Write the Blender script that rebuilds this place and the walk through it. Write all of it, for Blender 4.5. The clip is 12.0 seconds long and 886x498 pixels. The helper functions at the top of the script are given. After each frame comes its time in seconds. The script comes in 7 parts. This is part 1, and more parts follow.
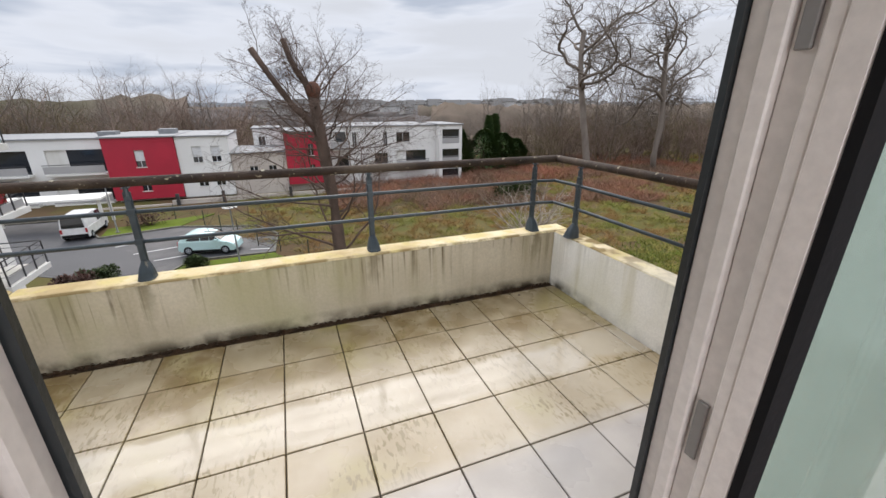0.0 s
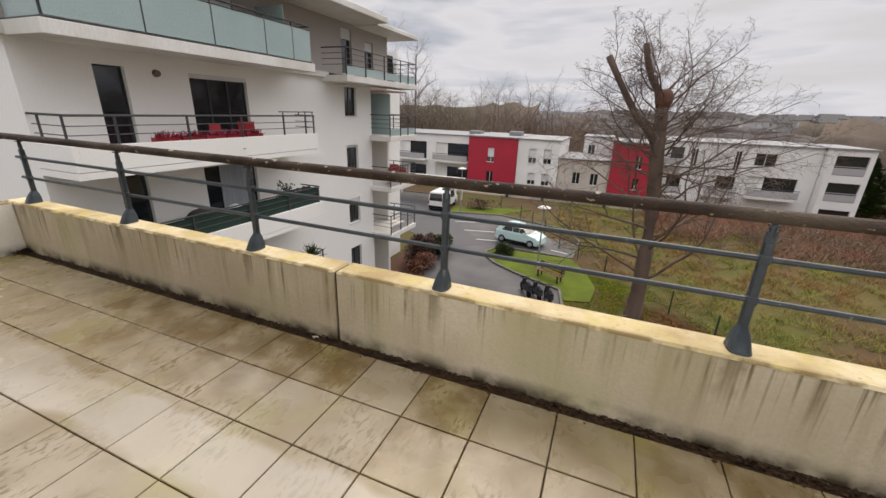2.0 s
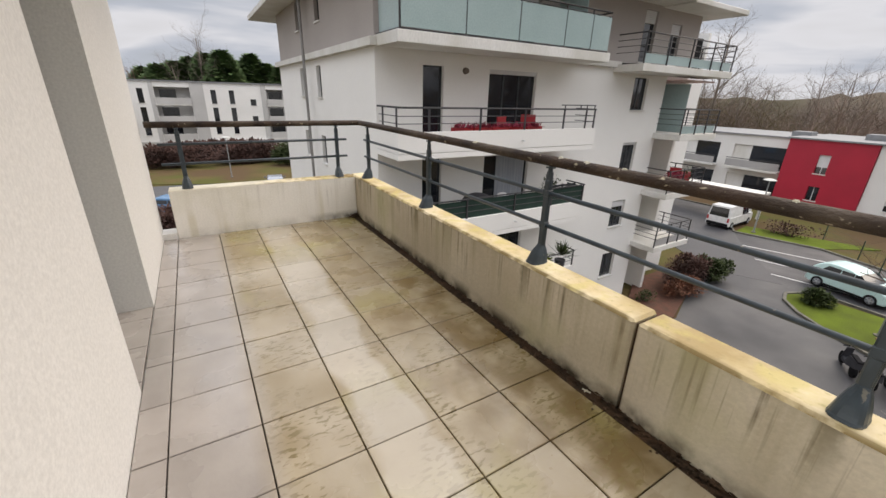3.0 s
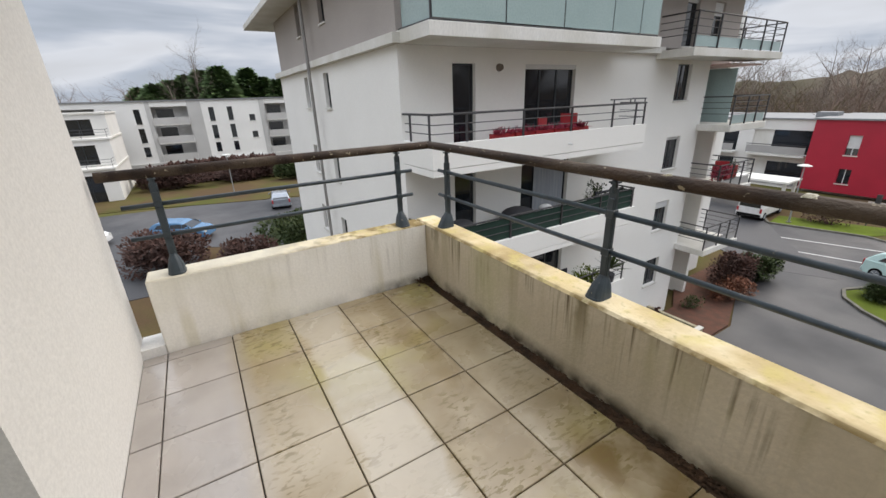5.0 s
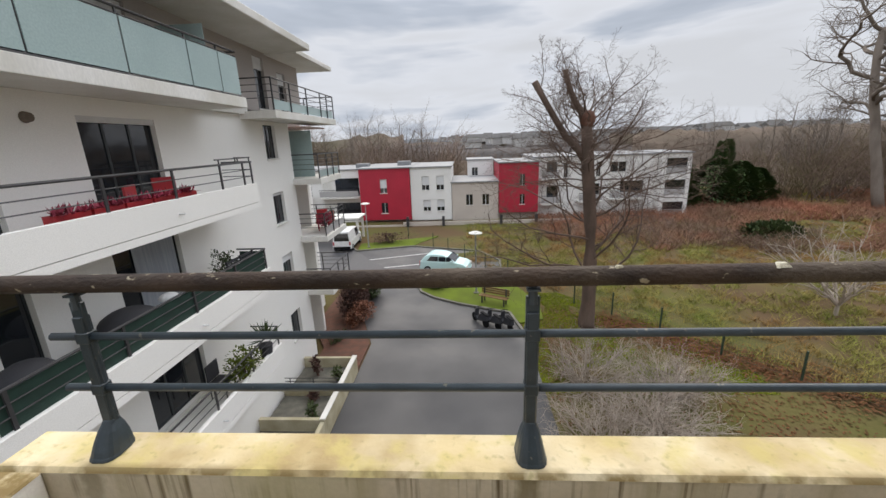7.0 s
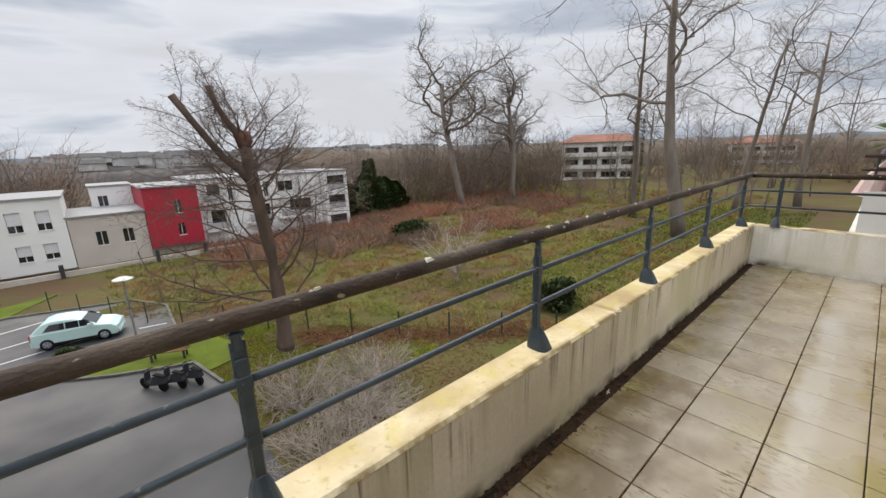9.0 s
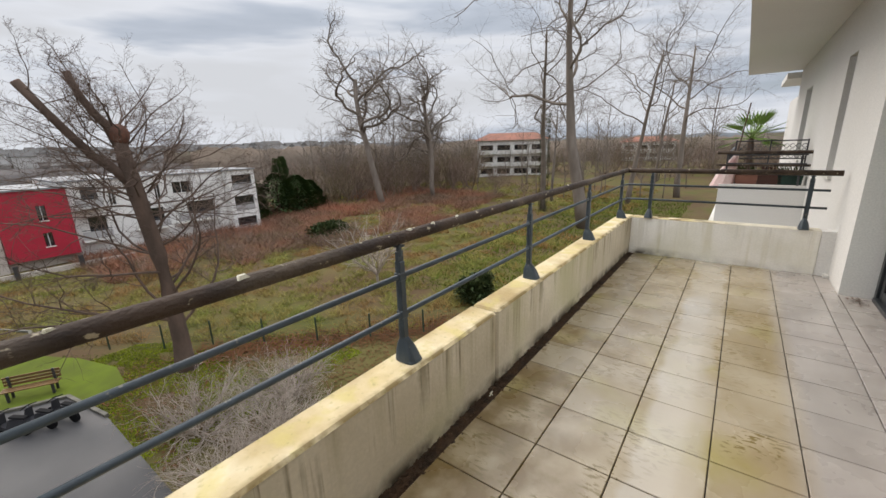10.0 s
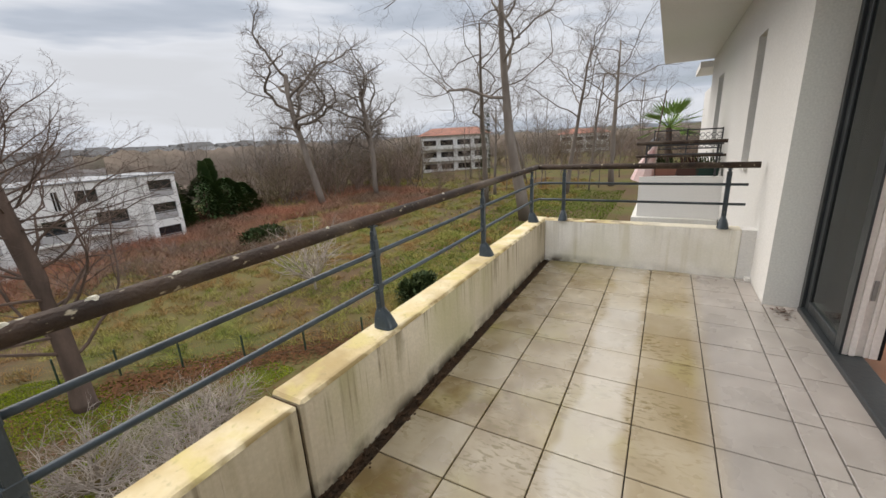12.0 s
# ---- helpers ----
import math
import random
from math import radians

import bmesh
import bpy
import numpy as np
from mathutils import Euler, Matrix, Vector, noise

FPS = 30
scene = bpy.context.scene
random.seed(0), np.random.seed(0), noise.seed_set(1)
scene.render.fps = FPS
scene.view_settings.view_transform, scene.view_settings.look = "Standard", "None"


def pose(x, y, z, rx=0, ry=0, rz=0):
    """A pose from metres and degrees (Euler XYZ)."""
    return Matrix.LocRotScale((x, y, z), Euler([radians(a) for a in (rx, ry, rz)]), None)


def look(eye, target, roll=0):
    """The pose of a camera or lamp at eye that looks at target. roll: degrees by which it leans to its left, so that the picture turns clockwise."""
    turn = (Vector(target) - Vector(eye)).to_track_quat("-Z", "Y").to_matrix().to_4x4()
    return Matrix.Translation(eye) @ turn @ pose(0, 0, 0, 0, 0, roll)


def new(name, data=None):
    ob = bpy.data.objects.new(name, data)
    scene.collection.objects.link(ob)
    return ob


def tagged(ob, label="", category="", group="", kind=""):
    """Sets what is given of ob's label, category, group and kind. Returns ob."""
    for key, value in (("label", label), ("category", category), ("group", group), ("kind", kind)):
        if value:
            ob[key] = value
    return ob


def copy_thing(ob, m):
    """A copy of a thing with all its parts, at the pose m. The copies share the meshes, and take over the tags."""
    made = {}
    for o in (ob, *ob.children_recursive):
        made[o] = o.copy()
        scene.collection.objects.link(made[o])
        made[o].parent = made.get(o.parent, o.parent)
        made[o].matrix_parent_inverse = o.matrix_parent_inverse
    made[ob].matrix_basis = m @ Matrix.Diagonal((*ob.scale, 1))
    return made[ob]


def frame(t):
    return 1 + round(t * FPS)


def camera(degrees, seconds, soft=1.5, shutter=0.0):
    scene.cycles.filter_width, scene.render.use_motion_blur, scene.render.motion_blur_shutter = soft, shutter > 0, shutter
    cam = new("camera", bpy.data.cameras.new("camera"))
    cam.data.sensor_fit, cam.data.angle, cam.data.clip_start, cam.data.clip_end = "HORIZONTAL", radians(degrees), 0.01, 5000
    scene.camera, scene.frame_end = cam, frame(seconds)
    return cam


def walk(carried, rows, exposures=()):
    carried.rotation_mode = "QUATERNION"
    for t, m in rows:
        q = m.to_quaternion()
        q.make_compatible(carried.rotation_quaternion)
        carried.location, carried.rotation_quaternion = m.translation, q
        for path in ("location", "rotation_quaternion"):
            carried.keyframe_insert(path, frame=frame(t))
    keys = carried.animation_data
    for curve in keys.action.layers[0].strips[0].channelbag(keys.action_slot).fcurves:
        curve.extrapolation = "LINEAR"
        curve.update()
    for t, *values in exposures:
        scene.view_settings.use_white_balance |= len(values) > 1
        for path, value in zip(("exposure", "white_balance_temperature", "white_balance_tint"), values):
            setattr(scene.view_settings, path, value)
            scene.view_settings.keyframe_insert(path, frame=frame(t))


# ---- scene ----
cam = camera(96.6, 12.0)
PATH = [
    (0, (-2.046, -2.708, 1.549), (-1.362, -0.956, 0.868), 0.0),
    (0.5, (-1.952, -2.442, 1.534), (-1.484, -0.622, 0.85), 0.3),
    (0.6, (-1.956, -2.399, 1.539), (-1.529, -0.57, 0.849), 0.5),
    (1, (-1.946, -2.244, 1.53), (-1.787, -0.376, 0.832), 0.7),
    (1.5, (-1.989, -2.075, 1.529), (-2.222, -0.209, 0.85), 1.6),
    (2, (-2.173, -1.808, 1.491), (-2.883, -0.059, 0.828), 2.0),
    (2.5, (-2.439, -1.658, 1.474), (-3.663, -0.229, 0.799), 1.9),
    (3, (-2.806, -1.524, 1.452), (-4.393, -0.546, 0.728), 1.6),
    (3.2, (-2.971, -1.513, 1.448), (-4.615, -0.655, 0.699), 2.0),
    (4.8, (-4.519, -1.426, 1.456), (-6.165, -0.563, 0.718), -1.1),
    (5, (-4.736, -1.422, 1.471), (-6.338, -0.462, 0.757), -2.0),
    (5.2, (-4.913, -1.384, 1.485), (-6.464, -0.323, 0.799), -2.3),
    (5.5, (-5.173, -1.293, 1.474), (-6.603, -0.061, 0.812), -3.1),
    (6, (-5.543, -1.104, 1.506), (-6.642, 0.451, 0.894), -3.3),
    (6.5, (-5.886, -0.982, 1.517), (-6.491, 0.841, 0.954), -2.3),
    (7, (-6.06, -0.935, 1.52), (-6.18, 0.99, 0.993), -2.1),
    (7.5, (-6.129, -0.935, 1.54), (-5.804, 0.972, 1.033), -1.9),
    (7.7, (-6.155, -0.934, 1.54), (-5.651, 0.935, 1.037), -1.9),
    (9.3, (-6.049, -0.95, 1.558), (-4.655, 0.398, 1.063), -2.0),
    (9.5, (-5.988, -0.974, 1.551), (-4.541, 0.313, 1.051), -2.1),
    (10, (-5.74, -1.049, 1.537), (-4.193, 0.111, 1.024), -1.7),
    (10.5, (-5.523, -1.129, 1.543), (-3.912, -0.071, 1.01), -2.1),
    (11, (-5.221, -1.078, 1.547), (-3.576, -0.082, 1.0), -2.5),
    (11.5, (-4.921, -1.055, 1.545), (-3.244, -0.115, 0.995), -2.9),
    (12, (-4.585, -1.152, 1.519), (-2.912, -0.2, 0.977), -3.1),
]
walk(cam, [(t, look(eye, target, roll)) for t, eye, target, roll in PATH],
     [(0, 0.44, 6450, 13), (0.5, 0.42, 6650, 14), (1.0, 0.28, 6950, 15), (2.2, 0.29, 7050, 16), (3.2, 0.32, 6900, 14), (5, 0.32, 6600, 12), (12, 0.39, 6680, 12)])

# world, sun, exposure
SUN_EL, SUN_ROT = radians(38), radians(182)
world = bpy.data.worlds.new("world")
scene.world = world
world.use_nodes = True
wt = world.node_tree
wt.nodes.clear()


def wn(kind, **kw):
    n = wt.nodes.new(kind)
    for k, v in kw.items():
        if k.startswith("i_"):
            n.inputs[k[2:].replace("_", " ")].default_value = v
    return n


sky = wt.nodes.new("ShaderNodeTexSky")
sky.sky_type = "NISHITA"
sky.sun_disc = False
sky.sun_elevation, sky.sun_rotation = SUN_EL, SUN_ROT
tc = wt.nodes.new("ShaderNodeTexCoord")
mp = wt.nodes.new("ShaderNodeMapping")
mp.inputs["Scale"].default_value = (0.9, 0.9, 5.5)
mp.inputs["Rotation"].default_value = (0, 0, 0.6)
wt.links.new(tc.outputs["Generated"], mp.inputs["Vector"])
cl = wn("ShaderNodeTexNoise", i_Scale=1.7, i_Detail=4.5, i_Roughness=0.5, i_Distortion=0.4)
wt.links.new(mp.outputs["Vector"], cl.inputs["Vector"])
cl2 = wn("ShaderNodeTexNoise", i_Scale=5.0, i_Detail=5.0, i_Roughness=0.5)
wt.links.new(mp.outputs["Vector"], cl2.inputs["Vector"])
addn = wt.nodes.new("ShaderNodeMath")
addn.operation = "MULTIPLY_ADD"
addn.inputs[1].default_value = 0.2
wt.links.new(cl2.outputs["Fac"], addn.inputs[0])
wt.links.new(cl.outputs["Fac"], addn.inputs[2])
ramp = wt.nodes.new("ShaderNodeValToRGB")
wt.links.new(addn.outputs[0], ramp.inputs["Fac"])
els = ramp.color_ramp.elements
els[0].position, els[0].color = 0.42, (4.7, 5.3, 6.1, 1)
els[1].position, els[1].color = 0.74, (7.2, 7.6, 8.1, 1)
e = els.new(0.52)
e.color = (5.4, 6.1, 7.1, 1)
e = els.new(0.62)
e.color = (8.0, 8.5, 9.2, 1)
cov = wt.nodes.new("ShaderNodeMapRange")
cov.inputs["From Min"].default_value, cov.inputs["From Max"].default_value = 0.40, 0.50
cov.inputs["To Min"].default_value = 0.75
wt.links.new(addn.outputs[0], cov.inputs["Value"])
mixs = wt.nodes.new("ShaderNodeMix")
mixs.data_type = "RGBA"
wt.links.new(cov.outputs["Result"], mixs.inputs["Factor"])
wt.links.new(sky.outputs["Color"], mixs.inputs["A"])
wt.links.new(ramp.outputs["Color"], mixs.inputs["B"])
bg = wt.nodes.new("ShaderNodeBackground")
wt.links.new(mixs.outputs["Result"], bg.inputs["Color"])
# an overcast sky grows brighter towards the zenith
sepw = wt.nodes.new("ShaderNodeSeparateXYZ")
wt.links.new(tc.outputs["Generated"], sepw.inputs[0])
zen = wt.nodes.new("ShaderNodeMapRange")
zen.interpolation_type = "SMOOTHSTEP"
for key, v in (("From Min", 0.22), ("From Max", 0.85), ("To Min", 0.070), ("To Max", 0.225)):
    zen.inputs[key].default_value = v
wt.links.new(sepw.outputs[2], zen.inputs["Value"])
wt.links.new(zen.outputs["Result"], bg.inputs["Strength"])
wo = wt.nodes.new("ShaderNodeOutputWorld")
wt.links.new(bg.outputs["Background"], wo.inputs["Surface"])

sun = new("sun", bpy.data.lights.new("sun", "SUN"))
sun.data.energy = 1.5
sun.data.angle = radians(50)
sun.data.color = (1.0, 0.90, 0.76)
sun.matrix_world = look((-20 * math.sin(SUN_ROT), -20 * math.cos(SUN_ROT), 22), (0, 0, 0))
scene.view_settings.exposure = 0.35


# materials
def mat(name, c1, c2=None, rough=0.7, scale=3.0, fine=40.0, bump=0.2, metal=0.0, spots=None, stretch=(1, 1, 1), vary=0.0, lo=0.35, hi=0.65, spec=0.5, rough2=None, third=None):
    """Two-scale procedural surface in world space: c1 to c2 by broad noise, grain and bump by fine noise, spots of a third colour."""
    m = bpy.data.materials.new(name)
    m.use_nodes = True
    t = m.node_tree
    b = t.nodes["Principled BSDF"]
    b.inputs["Metallic"].default_value = metal
    b.inputs["Roughness"].default_value = rough
    b.inputs["Specular IOR Level"].default_value = spec
    geo = t.nodes.new("ShaderNodeNewGeometry")
    mapn = t.nodes.new("ShaderNodeMapping")
    mapn.inputs["Scale"].default_value = stretch
    t.links.new(geo.outputs["Position"], mapn.inputs["Vector"])

    def noise_at(s, d=4.0):
        n = t.nodes.new("ShaderNodeTexNoise")
        n.inputs["Scale"].default_value, n.inputs["Detail"].default_value = s, d
        t.links.new(mapn.outputs["Vector"], n.inputs["Vector"])
        return n.outputs["Fac"]

    def span(src, a, z, out0=0.0, out1=1.0):
        r = t.nodes.new("ShaderNodeMapRange")
        for k, v in zip(("From Min", "From Max", "To Min", "To Max"), (a, z, out0, out1)):
            r.inputs[k].default_value = v
        t.links.new(src, r.inputs["Value"])
        return r.outputs["Result"]

    def mix(fac, a, z, mode="MIX"):
        n = t.nodes.new("ShaderNodeMix")
        n.data_type, n.blend_type = "RGBA", mode
        if isinstance(fac, float):
            n.inputs["Factor"].default_value = fac
        else:
            t.links.new(fac, n.inputs["Factor"])
        for key, v in (("A", a), ("B", z)):
            if isinstance(v, tuple):
                n.inputs[key].default_value = (*v, 1)
            else:
                t.links.new(v, n.inputs[key])
        return n.outputs["Result"]

    c2 = c2 or tuple(v * 0.85 for v in c1)
    big, small = noise_at(scale), noise_at(fine, 6.0)
    col = mix(span(big, lo, hi), c1, c2)
    if third:
        col = mix(span(noise_at(scale * 0.37, 5.0), third[1], third[2]), col, third[0])
    col = mix(span(small, 0.3, 0.7, 0.0, 0.35), col, tuple(v * 0.6 for v in c1))
    if spots:
        col = mix(span(noise_at(spots[1], 3.0), spots[2], spots[2] + 0.05), col, spots[0])
    if vary:
        oi = t.nodes.new("ShaderNodeObjectInfo")
        hsv = t.nodes.new("ShaderNodeHueSaturation")
        t.links.new(span(oi.outputs["Random"], 0, 1, 1 - vary, 1 + vary), hsv.inputs["Value"])
        t.links.new(col, hsv.inputs["Color"])
        col = hsv.outputs["Color"]
    t.links.new(col, b.inputs["Base Color"])
    if rough2 is not None:
        t.links.new(span(noise_at(scale * 1.3), 0.35, 0.65, rough, rough2), b.inputs["Roughness"])
    if bump:
        bp = t.nodes.new("ShaderNodeBump")
        bp.inputs["Strength"].default_value = bump
        bp.inputs["Distance"].default_value = 0.01
        t.links.new(small, bp.inputs["Height"])
        t.links.new(bp.outputs["Normal"], b.inputs["Normal"])
    m["tools"] = 0
    return m, t, b, geo, span, mix, noise_at, col


def plain(*a, **k):
    return mat(*a, **k)[0]


def sep_z(t, sock):
    s = t.nodes.new("ShaderNodeSeparateXYZ")
    t.links.new(sock, s.inputs[0])
    return s.outputs


def product(t, a, z, op="MULTIPLY"):
    n = t.nodes.new("ShaderNodeMath")
    n.operation = op
    for i, v in enumerate((a, z)):
        if isinstance(v, (int, float)):
            n.inputs[i].default_value = v
        else:
            t.links.new(v, n.inputs[i])
    return n.outputs[0]


# stained plaster of the terrace walls: green and brown runs below the coping, yellow lichen on top
def parapet_material(side=False):
    pale = ((0.90, 0.87, 0.80), (0.86, 0.82, 0.74)) if side else ((0.65, 0.575, 0.445), (0.51, 0.44, 0.32))
    m, t, b, geo, span, mix, noise_at, col = mat("weathered_plaster", *pale, rough=0.85, scale=1.6, fine=60, bump=0.25, spec=0.25)
    pos = sep_z(t, geo.outputs["Position"])
    nrm = sep_z(t, geo.outputs["Normal"])
    mp2 = t.nodes.new("ShaderNodeMapping")
    mp2.inputs["Scale"].default_value = (9, 9, 0.55)
    t.links.new(geo.outputs["Position"], mp2.inputs["Vector"])
    n = t.nodes.new("ShaderNodeTexNoise")
    n.inputs["Scale"].default_value, n.inputs["Detail"].default_value = 1.0, 6.0
    t.links.new(mp2.outputs["Vector"], n.inputs["Vector"])
    top = span(pos[2], 0.0, 0.5, 0.25, 1.0)
    front = span(pos[1], -0.6, -0.05, 0.25, 1.0)
    runs = product(t, product(t, span(n.outputs["Fac"], 0.5, 0.72), top), front)
    col = mix(product(t, runs, 0.75), col, (0.30, 0.25, 0.14))
    drip = t.nodes.new("ShaderNodeMapping")
    drip.inputs["Scale"].default_value = (38, 38, 1.1)
    t.links.new(geo.outputs["Position"], drip.inputs["Vector"])
    dn = t.nodes.new("ShaderNodeTexNoise")
    dn.inputs["Scale"].default_value, dn.inputs["Detail"].default_value = 1.0, 4.0
    t.links.new(drip.outputs["Vector"], dn.inputs["Vector"])
    reach = product(t, span(pos[2], 0.12, 0.46), span(noise_at(2.6, 3.0), 0.38, 0.56))
    drips = product(t, product(t, span(dn.outputs["Fac"], 0.54, 0.68), reach), front)
    col = mix(product(t, drips, 0.95), col, (0.12, 0.088, 0.045))
    # darker runs below the railing feet
    foot = product(t, product(t, product(t, pos[0], 0.073, "ADD"), 1 / 1.4524), 0.5, "PINGPONG")
    under = product(t, product(t, span(product(t, foot, span(noise_at(14.0), 0.3, 0.7, -0.012, 0.012), "ADD"), 0.034, 0.012), span(pos[2], 0.22, 0.48)), front)
    col = mix(product(t, under, 0.6), col, (0.13, 0.105, 0.05))
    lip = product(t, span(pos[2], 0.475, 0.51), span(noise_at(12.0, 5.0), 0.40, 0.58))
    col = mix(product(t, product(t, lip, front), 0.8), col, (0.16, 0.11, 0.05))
    n2 = noise_at(1.1, 5.0)
    col = mix(product(t, span(n2, 0.52, 0.66), 0.45), col, (0.42, 0.40, 0.20))
    if side:
        col = mix(0.35, col, (0.90, 0.87, 0.80))
        col = mix(product(t, span(n.outputs["Fac"], 0.54, 0.68), span(noise_at(1.5, 4.0), 0.45, 0.60, 0.0, 0.28)), col, (0.50, 0.44, 0.20))
    low = product(t, span(pos[2], 0.10, 0.01), span(noise_at(6.0), 0.35, 0.6))
    col = mix(product(t, low, front), col, (0.07, 0.055, 0.035))
    cap = mix(span(noise_at(4.0, 6.0), 0.38, 0.62), (0.72, 0.62, 0.42), (0.62, 0.50, 0.28))
    cap = mix(product(t, span(noise_at(2.2, 7.0), 0.50, 0.68), 0.75), cap, (0.34, 0.24, 0.10))
    cap = mix(product(t, span(noise_at(7.5, 7.0), 0.50, 0.64), 0.6), cap, (0.56, 0.47, 0.17))
    cap = mix(product(t, span(pos[1], 0.115, 0.078), span(noise_at(9.0, 6.0), 0.42, 0.56)), cap, (0.24, 0.17, 0.07))
    cap = mix(product(t, span(noise_at(30.0, 6.0), 0.58, 0.72), 0.45), cap, (0.28, 0.24, 0.12))
    cap = mix(product(t, span(pos[1], -0.5, -1.2), 0.8), cap, (0.70, 0.66, 0.55))
    col = mix(span(nrm[2], 0.35, 0.6), col, cap)
    t.links.new(col, b.inputs["Base Color"])
    return m


def tile_material():
    m, t, b, geo, span, mix, noise_at, col = mat("wet_stone_tile", (0.46, 0.395, 0.295), (0.34, 0.275, 0.18), rough=0.16, rough2=0.42, scale=2.2, fine=45, bump=0.05, spec=0.6)
    pos = sep_z(t, geo.outputs["Position"])
    outer = span(pos[1], -1.55, -1.4)
    stain = mix(span(noise_at(5.0, 7.0), 0.34, 0.58), (0.32, 0.255, 0.155), (0.16, 0.105, 0.038))
    near = span(pos[1], -0.95, -0.2, 0.2, 1.0)
    oi = t.nodes.new("ShaderNodeObjectInfo")
    each = span(oi.outputs["Random"], 0.0, 1.0, 0.35, 1.25)
    col = mix(product(t, product(t, near, each), outer), mix(span(noise_at(1.7, 5.0), 0.4, 0.6), (0.42, 0.355, 0.25), (0.30, 0.235, 0.135)), stain)
    green = product(t, product(t, span(noise_at(1.3, 6.0), 0.52, 0.66), outer), 0.6)
    col = mix(green, col, (0.30, 0.26, 0.07))
    streak = t.nodes.new("ShaderNodeMapping")
    streak.inputs["Scale"].default_value = (48, 17, 1)
    streak.inputs["Rotation"].default_value = (0, 0, 0.35)
    t.links.new(geo.outputs["Position"], streak.inputs["Vector"])
    sn = t.nodes.new("ShaderNodeTexNoise")
    sn.inputs["Scale"].default_value, sn.inputs["Detail"].default_value, sn.inputs["Distortion"].default_value = 1.0, 3.0, 0.5
    t.links.new(streak.outputs["Vector"], sn.inputs["Vector"])
    where = product(t, span(noise_at(3.1, 4.0), 0.46, 0.56), product(t, outer, each))
    col = mix(product(t, product(t, span(sn.outputs["Fac"], 0.53, 0.60), where), 1.0), col, (0.17, 0.125, 0.045))
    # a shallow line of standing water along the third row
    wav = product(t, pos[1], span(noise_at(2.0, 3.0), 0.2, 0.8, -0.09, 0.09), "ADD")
    water_sheen = product(t, span(wav, -1.10, -1.05), span(wav, -0.78, -0.83))
    # the bright sheen of the wet band is also mixed into the tile colour
    col = mix(product(t, water_sheen, 0.5), col, (0.49, 0.44, 0.36))
    film = product(t, span(noise_at(0.9, 3.0), 0.42, 0.56, 0.12, 0.65), water_sheen, "MAXIMUM")
    t.links.new(film, b.inputs["Coat Weight"])
    t.links.new(span(water_sheen, 0.0, 1.0, 0.15, 0.10), b.inputs["Coat Roughness"])
    b.inputs["Coat IOR"].default_value = 1.4
    grey = mix(span(noise_at(4.0, 6.0), 0.35, 0.65), (0.38, 0.345, 0.315), (0.31, 0.28, 0.255))
    col = mix(outer, grey, col)
    hsv = t.nodes.new("ShaderNodeHueSaturation")
    t.links.new(span(oi.outputs["Random"], 0, 1, 0.92, 1.06), hsv.inputs["Value"])
    t.links.new(col, hsv.inputs["Color"])
    t.links.new(hsv.outputs["Color"], b.inputs["Base Color"])
    return m


M_PAR = parapet_material()
M_PARSIDE = parapet_material(True)
M_TILE = tile_material()
M_GROUT = plain("dark_grout", (0.05, 0.038, 0.022), (0.03, 0.022, 0.013), rough=0.9)
M_MUCK = plain("wet_leaf_muck", (0.040, 0.025, 0.014), (0.085, 0.046, 0.023), rough=0.8, spec=0.25, scale=14, fine=90, bump=1.0)
M_WHITE = plain("white_render", (0.78, 0.765, 0.735), (0.72, 0.705, 0.67), rough=0.9, scale=0.35, fine=70, bump=0.12, spec=0.2)
M_WHITE2 = plain("stained_white_concrete", (0.76, 0.745, 0.71), (0.62, 0.60, 0.54), rough=0.85, scale=0.8, fine=30, bump=0.1, stretch=(1, 1, 0.4), spec=0.2)
M_BLOCK = plain("bright_white_render", (0.88, 0.865, 0.83), (0.83, 0.815, 0.78), rough=0.9, scale=0.35, fine=70, bump=0.12, spec=0.2)
M_TAUPE = plain("taupe_render", (0.44, 0.40, 0.375), (0.40, 0.365, 0.34), rough=0.9, scale=0.4, fine=60, bump=0.1, spec=0.2)
M_GREY = plain("grey_render", (0.42, 0.41, 0.40), (0.37, 0.36, 0.35), rough=0.9, scale=0.4, fine=60, spec=0.2)
M_LIGHTGREY = plain("light_grey_render", (0.56, 0.55, 0.53), (0.50, 0.49, 0.47), rough=0.9, scale=0.4, fine=60, spec=0.2)
M_PALE = plain("pale_beige_render", (0.55, 0.49, 0.43), (0.49, 0.43, 0.38), rough=0.9, scale=0.5, fine=40, spec=0.2)
M_RED = plain("crimson_cladding", (0.42, 0.012, 0.035), (0.36, 0.010, 0.030), rough=0.6, scale=0.6, fine=20, bump=0.05)
M_METAL = plain("slate_blue_painted_metal", (0.043, 0.060, 0.072), (0.026, 0.037, 0.045), rough=0.38, scale=12, fine=120, bump=0.08, spots=((0.16, 0.15, 0.12), 35.0, 0.68))
M_RAIL = plain("weathered_brown_handrail", (0.062, 0.039, 0.026), (0.024, 0.016, 0.012), rough=0.75, scale=9, fine=90, bump=0.8, spec=0.3, spots=((0.36, 0.31, 0.22), 38.0, 0.66), stretch=(0.6, 1, 1), third=((0.105, 0.08, 0.058), 0.48, 0.66))
M_LICHEN = plain("pale_lichen", (0.72, 0.68, 0.56), (0.55, 0.50, 0.36), rough=0.95, scale=30, fine=150, bump=0.8)
M_DARKMETAL = plain("dark_railing_paint", (0.045, 0.043, 0.045), (0.03, 0.03, 0.032), rough=0.5)
